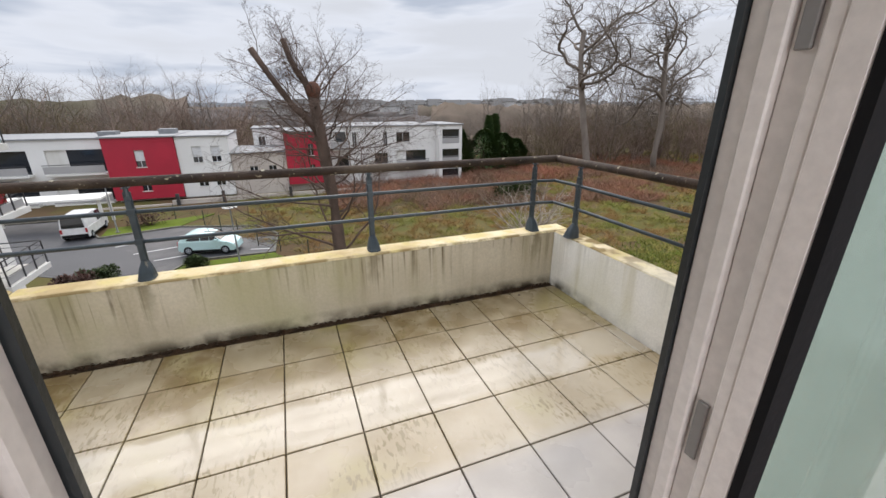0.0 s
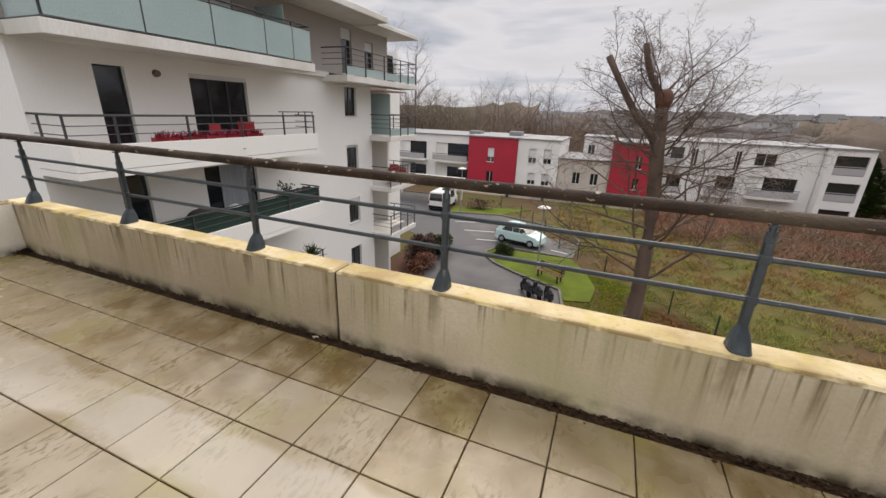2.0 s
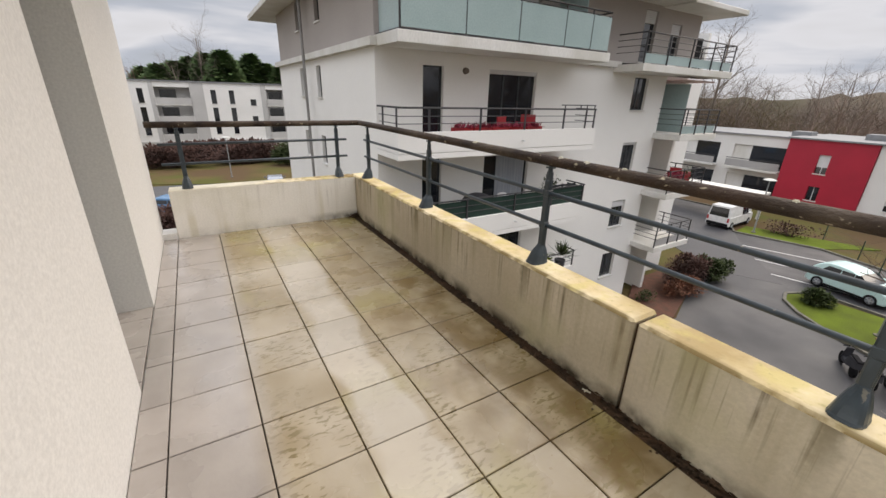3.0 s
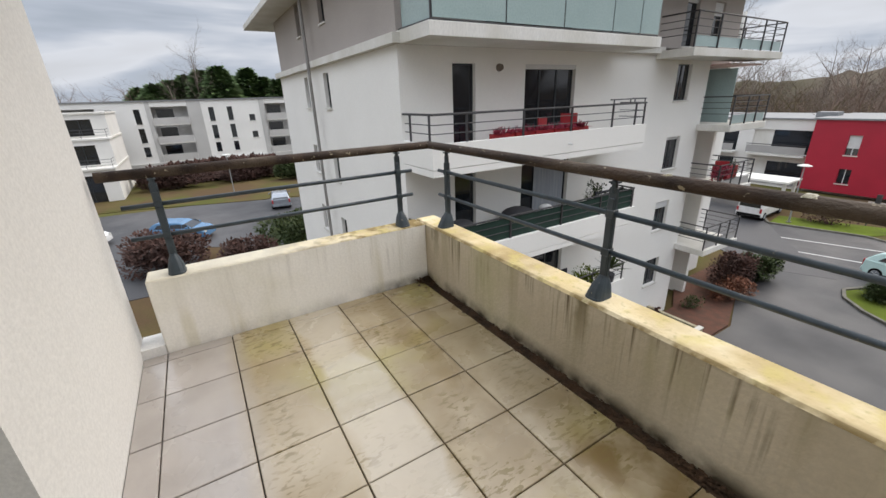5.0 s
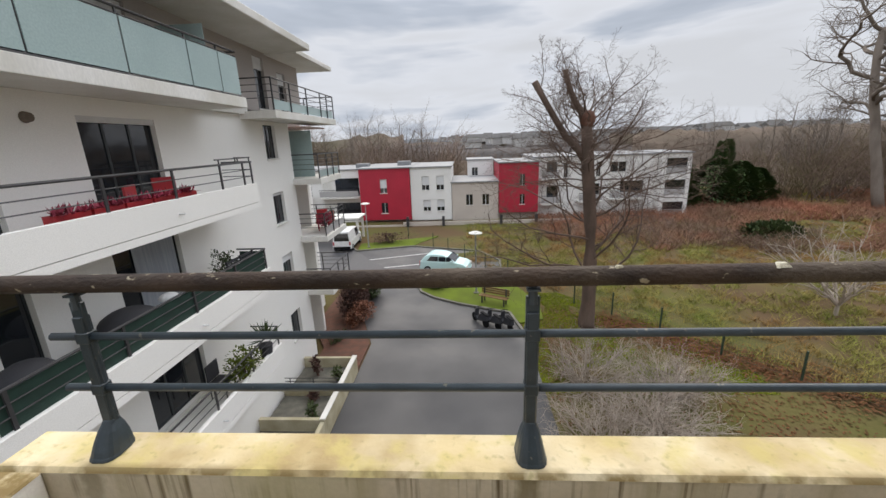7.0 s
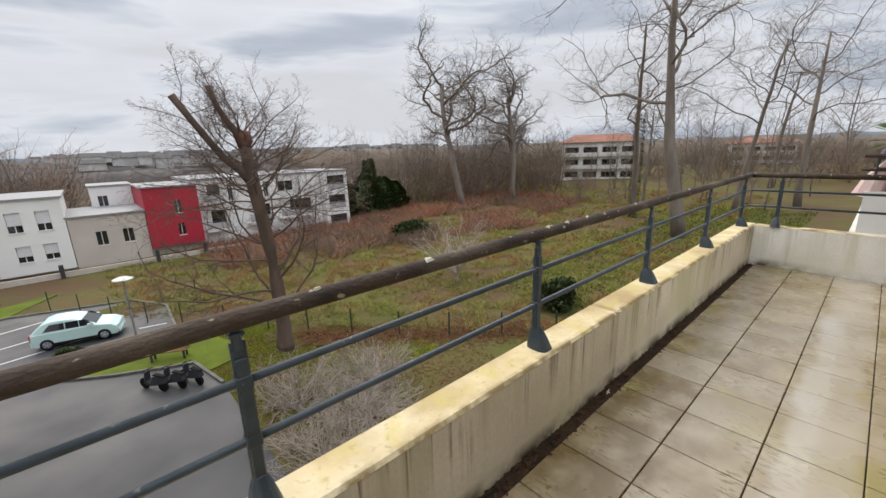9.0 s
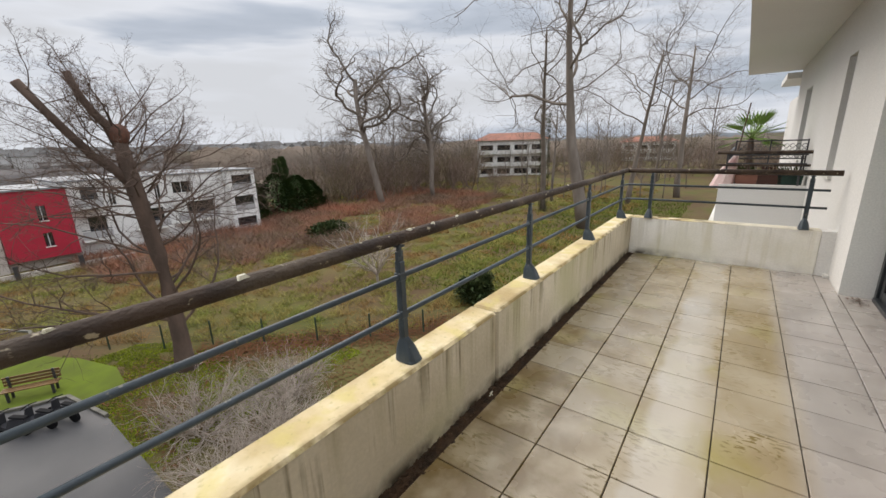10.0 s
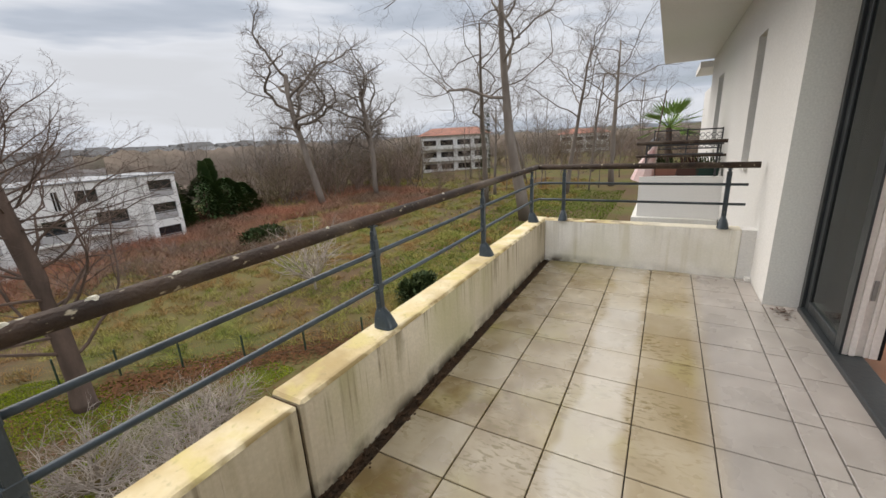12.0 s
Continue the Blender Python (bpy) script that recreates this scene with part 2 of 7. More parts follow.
# black of rubber parts, and of the boxes standing in for unlit rooms
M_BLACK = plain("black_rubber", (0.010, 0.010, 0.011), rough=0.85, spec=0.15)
M_FRAME = plain("anthracite_aluminium", (0.045, 0.052, 0.055), (0.035, 0.040, 0.043), rough=0.35, metal=0.3)
M_ALU = plain("taupe_aluminium", (0.80, 0.75, 0.71), (0.70, 0.66, 0.62), rough=0.35, metal=0.0, scale=3, fine=50, bump=0.05)
M_ZINC = plain("zinc_pipe", (0.30, 0.29, 0.28), (0.24, 0.23, 0.22), rough=0.5, metal=0.3)
M_ROOF = plain("grey_roof_edge", (0.24, 0.245, 0.25), (0.19, 0.195, 0.20), rough=0.6)
M_ROOFDARK = plain("flat_roof_gravel", (0.12, 0.115, 0.11), (0.08, 0.078, 0.075), rough=0.95, scale=2)
M_ASPHALT = plain("wet_asphalt", (0.050, 0.050, 0.053), (0.035, 0.035, 0.038), rough=0.5, rough2=0.7, scale=0.28, fine=60, bump=0.4, third=((0.078, 0.075, 0.076), 0.5, 0.62))
M_ASPHALT2 = plain("patched_asphalt", (0.040, 0.040, 0.044), (0.048, 0.048, 0.052), rough=0.6, scale=0.5, fine=60, bump=0.4)
M_KERB = plain("kerb_concrete", (0.17, 0.16, 0.13), (0.10, 0.095, 0.078), rough=0.9, scale=3)
M_LINE = plain("road_paint", (0.62, 0.62, 0.60), (0.45, 0.45, 0.44), rough=0.7, scale=2)
M_GRASS = plain("rough_grass_ground", (0.085, 0.088, 0.024), (0.12, 0.085, 0.038), rough=0.95, scale=0.35, fine=9, bump=1.0, spec=0.1, third=((0.10, 0.062, 0.036), 0.45, 0.58))
M_LAWN = plain("mossy_lawn", (0.115, 0.155, 0.018), (0.085, 0.105, 0.02), rough=0.95, scale=0.8, fine=25, bump=1.0, spec=0.1)
M_LEAFLIT = plain("fallen_leaves", (0.16, 0.07, 0.03), (0.10, 0.05, 0.025), rough=0.9, scale=6, fine=40, spec=0.1)
M_BARK = plain("grey_brown_bark", (0.15, 0.105, 0.082), (0.095, 0.070, 0.056), rough=0.95, scale=2.5, fine=18, bump=1.0, stretch=(1, 1, 0.35), spec=0.1)
M_BARK2 = plain("grey_bark", (0.22, 0.185, 0.155), (0.15, 0.122, 0.10), rough=0.95, scale=1.2, fine=12, bump=1.0, stretch=(1, 1, 0.35), spec=0.1)
M_WOOD_FAR = plain("bare_thicket_twigs", (0.165, 0.130, 0.105), (0.12, 0.097, 0.08), rough=1.0, scale=0.05, fine=1.5, bump=0, spec=0.05, third=((0.075, 0.07, 0.045), 0.5, 0.62))
M_CUT = plain("cut_wood", (0.17, 0.07, 0.04), (0.10, 0.05, 0.035), rough=0.9, scale=8)
M_TWIG = plain("pale_bare_twigs", (0.42, 0.36, 0.30), (0.28, 0.23, 0.19), rough=0.9, scale=1.5, spec=0.1)
M_IVY = plain("ivy_leaves", (0.045, 0.065, 0.018), (0.07, 0.08, 0.02), rough=0.6, scale=3)
M_CONIFER = plain("dark_conifer", (0.055, 0.100, 0.035), (0.095, 0.14, 0.048), rough=0.85, scale=0.8, spec=0.15)
M_SHRUB = plain("evergreen_shrub", (0.035, 0.055, 0.018), (0.06, 0.075, 0.025), rough=0.7, scale=1.5, spec=0.2)
M_BRAMBLE = plain("rust_bracken", (0.29, 0.125, 0.078), (0.24, 0.145, 0.095), rough=1.0, scale=0.22, fine=5, bump=0, spec=0.05, third=((0.17, 0.12, 0.085), 0.50, 0.62))
M_DRYGRASS = plain("dry_yellow_grass", (0.30, 0.255, 0.08), (0.14, 0.175, 0.032), rough=1.0, scale=0.9, fine=6, bump=0, spec=0.05, third=((0.25, 0.135, 0.055), 0.47, 0.60))
M_DARKGLASS = plain("dark_window_glass", (0.020, 0.024, 0.030), (0.012, 0.014, 0.018), rough=0.06, bump=0, spec=0.8)
M_SHUTTER = plain("white_shutter", (0.66, 0.66, 0.66), (0.60, 0.60, 0.60), rough=0.6)
M_CURTAIN = plain("pale_net_curtain", (0.36, 0.38, 0.41), (0.26, 0.28, 0.31), rough=0.9, stretch=(6, 6, 0.2), scale=4)
M_FROST = plain("frosted_glass_panel", (0.36, 0.46, 0.45), (0.31, 0.41, 0.40), rough=0.22, scale=0.7, fine=30, bump=0.03)
M_FLOORWOOD = plain("brown_parquet", (0.26, 0.11, 0.05), (0.20, 0.085, 0.04), rough=0.4, stretch=(0.3, 3, 1))
M_PLAINWALL = plain("interior_white_wall", (0.72, 0.71, 0.69), rough=0.9)
M_GREEN = plain("dark_green_canvas", (0.012, 0.040, 0.028), (0.010, 0.030, 0.022), rough=0.8, scale=4)
M_TILEROOF = plain("terracotta_roof", (0.30, 0.125, 0.08), (0.22, 0.10, 0.07), rough=0.9, scale=0.5, fine=8)
M_TEAK = plain("varnished_bench_wood", (0.20, 0.11, 0.035), (0.15, 0.08, 0.03), rough=0.6, scale=3)
M_MINT = plain("pale_mint_car_paint", (0.55, 0.74, 0.72), (0.53, 0.72, 0.70), rough=0.22, bump=0, scale=1)
M_CARWHITE = plain("white_car_paint", (0.75, 0.75, 0.74), rough=0.25, bump=0)
M_CARBLUE = plain("blue_car_paint", (0.10, 0.22, 0.38), rough=0.25, bump=0)
M_SILVER = plain("silver_car_paint", (0.35, 0.38, 0.42), rough=0.25, bump=0, metal=0.5)
M_REDTHING = plain("red_plastic", (0.40, 0.015, 0.02), (0.30, 0.012, 0.02), rough=0.5)
M_REDLEAF = plain("red_flowers", (0.34, 0.03, 0.07), (0.20, 0.03, 0.05), rough=0.8)
M_DARKTHING = plain("dark_grey_fabric", (0.035, 0.035, 0.04), (0.025, 0.025, 0.03), rough=0.8)
M_PALM = plain("palm_fronds", (0.20, 0.34, 0.06), (0.24, 0.36, 0.08), rough=0.6, scale=8)
M_SOIL = plain("planting_bark_mulch", (0.13, 0.055, 0.035), (0.085, 0.045, 0.03), rough=1.0, scale=3, fine=30, bump=1)
M_LIGHTHEAD = plain("pale_lamp_head", (0.62, 0.62, 0.58), rough=0.5)
M_GALV = plain("galvanised_pole", (0.36, 0.37, 0.37), (0.30, 0.31, 0.31), rough=0.5, metal=0.4)
M_FENCE = plain("green_fence_paint", (0.022, 0.05, 0.03), rough=0.6)
M_BRUSHA = plain("brown_brushwood", (0.24, 0.175, 0.14), (0.17, 0.125, 0.10), rough=1.0, scale=0.3, fine=5, bump=0, spec=0.05, vary=0.25)
M_BRUSHB = plain("olive_brushwood", (0.16, 0.13, 0.075), (0.12, 0.095, 0.06), rough=1.0, scale=0.3, fine=5, bump=0, spec=0.05, vary=0.25)
M_BRUSHC = plain("rust_brushwood", (0.24, 0.13, 0.095), (0.19, 0.115, 0.085), rough=1.0, scale=0.3, fine=5, bump=0, spec=0.05, vary=0.2)
M_MOSS = plain("bright_moss", (0.25, 0.30, 0.015), (0.15, 0.19, 0.018), rough=1.0, scale=1.5, fine=30, bump=1.0, spec=0.05)
M_RUST = plain("rust_brown_leaves", (0.20, 0.075, 0.04), (0.13, 0.06, 0.035), rough=0.9, scale=3)
M_STRIPE = plain("faded_pink_canvas", (0.62, 0.36, 0.34), (0.70, 0.60, 0.56), rough=0.9, stretch=(6, 0.2, 1), scale=2)
M_OLDWALL = plain("stained_yellow_concrete", (0.52, 0.47, 0.34), (0.33, 0.29, 0.18), rough=0.9, scale=1.2, fine=20, spec=0.2)
M_TOWN = plain("far_house_walls", (0.60, 0.59, 0.58), (0.36, 0.34, 0.33), rough=0.9, scale=0.1)
M_REDWOOD = plain("reddish_brown_shrub", (0.085, 0.040, 0.030), (0.06, 0.035, 0.028), rough=1.0, scale=1.2)

def clear_glass():
    m = bpy.data.materials.new("clear_glass")
    m.use_nodes = True
    t = m.node_tree
    t.nodes.clear()
    thru, gloss, mx, fr, out = [t.nodes.new(k) for k in ("ShaderNodeBsdfTransparent", "ShaderNodeBsdfGlossy", "ShaderNodeMixShader", "ShaderNodeFresnel", "ShaderNodeOutputMaterial")]
    thru.inputs["Color"].default_value = (0.86, 0.955, 0.91, 1)
    gloss.inputs["Roughness"].default_value = 0.02
    fr.inputs["IOR"].default_value = 1.5
    t.links.new(fr.outputs[0], mx.inputs[0])
    t.links.new(thru.outputs[0], mx.inputs[1])
    t.links.new(gloss.outputs[0], mx.inputs[2])
    t.links.new(mx.outputs[0], out.inputs["Surface"])
    return m


M_GLASS = clear_glass()
# greenish pane, half opaque; the pale reflection in it is put into its colour
M_REFLPANE = plain("misted_greenish_glass", (0.36, 0.47, 0.41), (0.27, 0.37, 0.32), rough=0.25, scale=1.5, fine=40, bump=0)
M_REFLPANE.node_tree.nodes["Principled BSDF"].inputs["Alpha"].default_value = 0.55


# mesh building
class Mesh:
    def __init__(self):
        self.v, self.f = [], []

    def box(self, x0, y0, z0, x1, y1, z1):
        n = len(self.v)
        self.v += [(x, y, z) for z in (z0, z1) for x, y in ((x0, y0), (x1, y0), (x1, y1), (x0, y1))]
        self.f += [tuple(n + i for i in q) for q in ((3, 2, 1, 0), (4, 5, 6, 7), (0, 1, 5, 4), (1, 2, 6, 5), (2, 3, 7, 6), (3, 0, 4, 7))]
        return self

    def rings(self, rings, close=True):
        """Joins rings of equal length into a skin with ends."""
        n, k = len(self.v), len(rings[0])
        for r in rings:
            self.v += [tuple(p) for p in r]
        for a in range(len(rings) - 1):
            for i in range(k):
                j = (i + 1) % k
                self.f.append((n + a * k + i, n + a * k + j, n + (a + 1) * k + j, n + (a + 1) * k + i))
        if close:
            self.f.append(tuple(n + i for i in reversed(range(k))))
            self.f.append(tuple(n + (len(rings) - 1) * k + i for i in range(k)))
        return self

    def tube(self, pts, radii, k=8, close=True):
        pts = [Vector(p) for p in pts]
        if isinstance(radii, (int, float)):
            radii = [radii] * len(pts)
        rings = []
        for i, p in enumerate(pts):
            d = (pts[min(i + 1, len(pts) - 1)] - pts[max(i - 1, 0)]).normalized()
            s = d.cross(Vector((0, 0, 1)))
            s = s.normalized() if s.length > 0.05 else Vector((1, 0, 0))
            u = s.cross(d)
            rings.append([p + radii[i] * (math.cos(a) * s + math.sin(a) * u) for a in [2 * math.pi * j / k for j in range(k)]])
        return self.rings(rings, close)

    def loft(self, pts_a, pts_b):
        return self.rings([pts_a, pts_b])

    def poly(self, outline, z0, z1):
        return self.rings([[(x, y, z0) for x, y in outline], [(x, y, z1) for x, y in outline]])

    def leaf(self, p, d, w, l):
        n = len(self.v)
        d = Vector(d).normalized()
        s = d.cross(Vector((0.3, 0.2, 1))).normalized()
        p = Vector(p)
        self.v += [tuple(p - s * w * 0.2), tuple(p + d * l * 0.5 + s * w), tuple(p + d * l), tuple(p + d * l * 0.5 - s * w)]
        self.f.append((n, n + 1, n + 2, n + 3))

    def data(self, name, material, smooth=False):
        me = bpy.data.meshes.new(name)
        me.from_pydata(self.v, [], self.f)
        me.materials.append(material)
        if smooth:
            me.polygons.foreach_set("use_smooth", [True] * len(me.polygons))
        me.update()
        return me


def bevelled(me, w=0.006, seg=1):
    bm = bmesh.new()
    bm.from_mesh(me)
    bmesh.ops.recalc_face_normals(bm, faces=bm.faces)
    bmesh.ops.bevel(bm, geom=[e for e in bm.edges if e.calc_face_angle(0) > 0.5], offset=w, segments=seg, affect="EDGES", profile=0.6)
    bm.to_mesh(me)
    bm.free()
    return me


def thing(name, loc=(0, 0, 0), label="", category="", group="", turn=0.0):
    ob = new(name)
    ob.matrix_basis = pose(*loc, 0, 0, turn)
    ob.empty_display_size = 0.1
    return tagged(ob, label, category, group)


def part(name, m, material, parent=None, label="", bevel=0.0, smooth=False, kind=""):
    me = m.data(name, material, smooth) if isinstance(m, Mesh) else m
    if bevel:
        bevelled(me, bevel)
    ob = new(name, me)
    ob.parent = parent
    return tagged(ob, label, kind=kind)


def solo(name, m, material, label="", category="", group="", kind="", loc=(0, 0, 0), bevel=0.0, smooth=False, turn=0.0):
    ob = part(name, m, material, None, bevel=bevel, smooth=smooth)
    ob.matrix_basis = pose(*loc, 0, 0, turn)
    return tagged(ob, label, category, group, kind)


def wall_with_holes(m, axis, c0, c1, a0, a1, z0, z1, holes):
    """A wall between c0 and c1 across axis, from a0 to a1 along, with rectangular holes (a, b, low, high), in one skin."""
    us = sorted({a0, a1, *[h[0] for h in holes], *[h[1] for h in holes]})
    zs = sorted({z0, z1, *[h[2] for h in holes if z0 < h[2] < z1], *[h[3] for h in holes if z0 < h[3] < z1]})
    seen = {}

    def at(i, k, c):
        if (i, k, c) not in seen:
            seen[(i, k, c)] = len(m.v)
            m.v.append((us[i], c, zs[k]) if axis == "y" else (c, us[i], zs[k]))
        return seen[(i, k, c)]

    def solid(i, k):
        if not (0 <= i < len(us) - 1 and 0 <= k < len(zs) - 1):
            return False
        u, z = (us[i] + us[i + 1]) / 2, (zs[k] + zs[k + 1]) / 2
        return not any(h[0] < u < h[1] and h[2] < z < h[3] for h in holes)

    flip = axis == "x"
    for i in range(len(us) - 1):
        for k in range(len(zs) - 1):
            if not solid(i, k):
                continue
            quads = [[(i, k, c0), (i + 1, k, c0), (i + 1, k + 1, c0), (i, k + 1, c0)], [(i, k, c1), (i, k + 1, c1), (i + 1, k + 1, c1), (i + 1, k, c1)]]
            if not solid(i - 1, k):
                quads.append([(i, k, c0), (i, k + 1, c0), (i, k + 1, c1), (i, k, c1)])
            if not solid(i + 1, k):
                quads.append([(i + 1, k, c0), (i + 1, k, c1), (i + 1, k + 1, c1), (i + 1, k + 1, c0)])
            if not solid(i, k - 1):
                quads.append([(i, k, c0), (i, k, c1), (i + 1, k, c1), (i + 1, k, c0)])
            if not solid(i, k + 1):
                quads.append([(i, k + 1, c0), (i + 1, k + 1, c0), (i + 1, k + 1, c1), (i, k + 1, c1)])
            for q in quads:
                m.f.append(tuple(at(*p) for p in (reversed(q) if flip else q)))
    return m

# ------------------------------------------------------------ the terrace
T = 0.37
FY, RX, LX, HY = 0.075, 0.105, -7.50, -1.98
PT = 0.503
RO, FO = 0.275, 0.268

slab = solo("floor", Mesh().box(-7.69, -2.4, -0.25, RO, FO - 0.002, -0.022), M_GROUT, kind="structure")
solo("gutter", Mesh().box(LX, -0.014, -0.0215, RX, FY, -0.012), M_MUCK, kind="structure")

front = new("wall_front")
tagged(front, kind="structure")
for n, (x0, x1) in enumerate(((-7.69, -3.693), (-3.675, RO))):
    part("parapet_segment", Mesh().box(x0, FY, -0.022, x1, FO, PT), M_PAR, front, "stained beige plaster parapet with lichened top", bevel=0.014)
part("joint_filler", Mesh().box(-3.693, FY + 0.03, -0.02, -3.675, FO - 0.01, PT - 0.025), M_MUCK, front)
right = solo("wall_right", Mesh().box(RX, HY + 0.12, -0.022, RO, FY - 0.002, PT - 0.003), M_PARSIDE, kind="structure", bevel=0.008)
solo("wall_right_end", Mesh().box(RX + 0.002, HY, -0.022, RO - 0.002, HY + 0.118, PT - 0.005), M_WHITE, kind="structure")
left = solo("wall_left", Mesh().box(-7.69, -1.85, -0.022, LX, FY - 0.002, PT - 0.003), M_PARSIDE, kind="structure", bevel=0.008)
solo("wall_left_foot", Mesh().box(-7.69, HY, -0.022, LX, -1.852, 0.06), M_WHITE, kind="structure")

# debris in the gutter
rng = random.Random(5)
m = Mesh()
for i in range(2200):
    x = rng.uniform(LX, RX)
    y = FY - abs(rng.gauss(0, 0.036))
    a = rng.uniform(0, 6.28)
    s = rng.uniform(0.006, 0.018)
    z = -0.010 + rng.uniform(0, 0.012)
    n = len(m.v)
    m.v += [(x + s * math.cos(a + q), y + s * 0.7 * math.sin(a + q), z + rng.uniform(0, 0.008)) for q in (0, 1.6, 3.1, 4.7)]
    m.f.append((n, n + 1, n + 2, n + 3))
for i in range(260):
    x, y = LX + abs(rng.gauss(0, 0.05)), FY - abs(rng.gauss(0, 0.05))
    a, s, z = rng.uniform(0, 6.28), rng.uniform(0.008, 0.02), -0.010 + rng.uniform(0, 0.035)
    n = len(m.v)
    m.v += [(max(LX + 0.001, x + s * math.cos(a + q)), min(FY - 0.001, y + s * 0.7 * math.sin(a + q)), z + rng.uniform(0, 0.012)) for q in (0, 1.6, 3.1, 4.7)]
    m.f.append((n, n + 1, n + 2, n + 3))
solo("leaf_debris", m, M_MUCK, label="wet brown leaf debris lying in the gutter", category="debris", kind="stuff")
m = Mesh()
for x, y, a in ((-3.86, 0.03, 0.4), (-3.84, 0.02, 1.5)):
    m.tube([(x, y, 0.004), (x + 0.05 * math.cos(a), y + 0.02 * math.sin(a), 0.008)], 0.004, 5)
solo("pale_twig", m, M_LICHEN, label="small pale twig lying in the gutter", category="twig")


def railing(name, pts, posts, ends, label, mids):
    rail = thing(name, label=label, category="railing")
    part("handrail", Mesh().tube(pts, 0.030, 12), M_RAIL, rail, "weathered brown round handrail", smooth=True)
    for z in (0.935, 0.742):
        part("mid_rail", Mesh().tube([(x, y, z) for x, y in mids], 0.0135, 8), M_METAL, rail, smooth=True)
    for x, y in posts:
        along = ends
        post = Mesh()
        w, d = (0.021, 0.009) if along == "x" else (0.009, 0.021)
        post.box(x - w, y - d, PT + 0.061, x + w, y + d, 1.06)
        u, v = (0.017, 0.018) if along == "x" else (0.018, 0.017)
        post.box(x - u, y - v, PT + 0.06, x + u, y + v, 1.01)
        ps = part("post", post, M_METAL, rail, bevel=0.003)
        part("bracket", Mesh().tube([(x, y, 1.035), (x, y, 1.093)], [0.017, 0.012], 8).box(x - 0.02, y - 0.02, 1.080, x + 0.02, y + 0.02, 1.088), M_METAL, ps)
        for z in (0.935, 0.742):
            part("clamp", Mesh().box(x - 0.0225, y - 0.0205, z - 0.02, x + 0.0225, y + 0.0205, z + 0.02), M_METAL, ps, bevel=0.003)
        ft = Mesh()
        def oval(hx, hy, z):
            pts = []
            for q in range(16):
                c, s2 = math.cos((q + 0.5) * math.pi / 8), math.sin((q + 0.5) * math.pi / 8)
                lean = 0.026 * (1 - (z - PT) / 0.118)
                ix, iy = (0, -lean) if along == "x" else (-lean if x > 0 else lean, 0)
                pts.append((x + ix + hx * math.copysign(abs(c) ** 0.62, c), y + iy + hy * math.copysign(abs(s2) ** 0.62, s2), z))
            return pts
        a, b2 = (0.048, 0.060) if along == "x" else (0.060, 0.048)
        ft.rings([oval(a * 1.06, b2 * 1.06, PT - 0.001), oval(a * 1.06, b2 * 1.06, PT + 0.008), oval(a, b2, PT + 0.013), oval(a * 0.94, b2 * 0.95, PT + 0.03), oval(a * 0.82, b2 * 0.84, PT + 0.055), oval(a * 0.66, b2 * 0.66, PT + 0.082), oval(a * 0.46, b2 * 0.44, PT + 0.105), oval(a * 0.40, b2 * 0.34, PT + 0.118)])
        part("foot_cover", ft, M_METAL, ps, bevel=0.003)
    return rail


PY, PRX, PLX = 0.190, 0.152, -7.598
HR = 1.121
railing("front_railing", [(PLX - 0.02, PY, HR), (-6.6, PY, HR), (-5.0, PY, HR), (-3.0, PY, HR), (-1.0, PY, HR), (PRX, PY, HR)],
        [(x, PY) for x in (-7.328, -5.863, -4.433, -2.973, -1.499, -0.066)], "x", "front balcony railing with brown round handrail and slate blue bars", [(-7.45, PY), (-0.03, PY), (PRX - 0.02, PY - 0.03)])
railing("side_railing", [(PRX, PY, HR), (PRX, -0.9, HR), (PRX, -1.93, HR)], [(PRX, -0.13), (PRX, -1.70)], "y",
        "short balcony railing with brown handrail beside the next terrace", [(PRX - 0.02, PY - 0.03), (PRX, -0.02), (PRX, -1.86)])
railing("side_railing", [(PLX, PY + 0.0, HR), (PLX, -0.9, HR), (PLX, -1.93, HR)], [(PLX, -0.10), (PLX, -1.68)], "y",
        "short balcony railing with brown handrail facing the neighbouring block", [(PLX, 0.02), (PLX, -1.86)])
rng = random.Random(8)
for x, s in ((-5.17, 0.022), (-4.36, 0.02), (-4.18, 0.017), (-3.96, 0.014), (-5.62, 0.012), (-2.2, 0.012), (-3.3, 0.012)):
    m = Mesh()
    ring = []
    for q in range(9):
        a = q * 2 * math.pi / 9
        rr = s * rng.uniform(0.6, 1.2)
        ring.append((x + rr * 1.4 * math.cos(a), PY - 0.008 + rr * math.sin(a) * 0.8))
    m.rings([[(a, b2, HR + 0.022) for a, b2 in ring], [((a + x) / 2, (b2 + PY - 0.008) / 2, HR + 0.034) for a, b2 in ring]])
    solo("lichen_patch", m, M_LICHEN, label="pale crust of lichen stuck on the brown handrail", category="lichen", group="lichen patches on the handrail")

# ------------------------------------------------------------ the house
OP1, OP2 = (-5.97, -4.97, -0.02, 2.3), (-3.18, -0.53, -0.02, 2.42)
W1, W2 = (1.20, 1.72, 1.02, 2.46), (5.2, 6.2, 1.02, 2.44)
m = Mesh()
wall_with_holes(m, "y", HY - 0.30, HY, -7.66, 8.1, -8.05, 5.6, [OP1, OP2, W1, W2])
solo("wall_house", m, M_WHITE, kind="structure")
solo("wall_house_end", Mesh().box(-7.66, -9.0, -8.05, -7.36, HY - 0.302, 5.6), M_WHITE, kind="structure")
solo("wall_house_end", Mesh().box(7.8, -9.0, -8.05, 8.1, HY - 0.302, 5.6), M_WHITE, kind="structure")
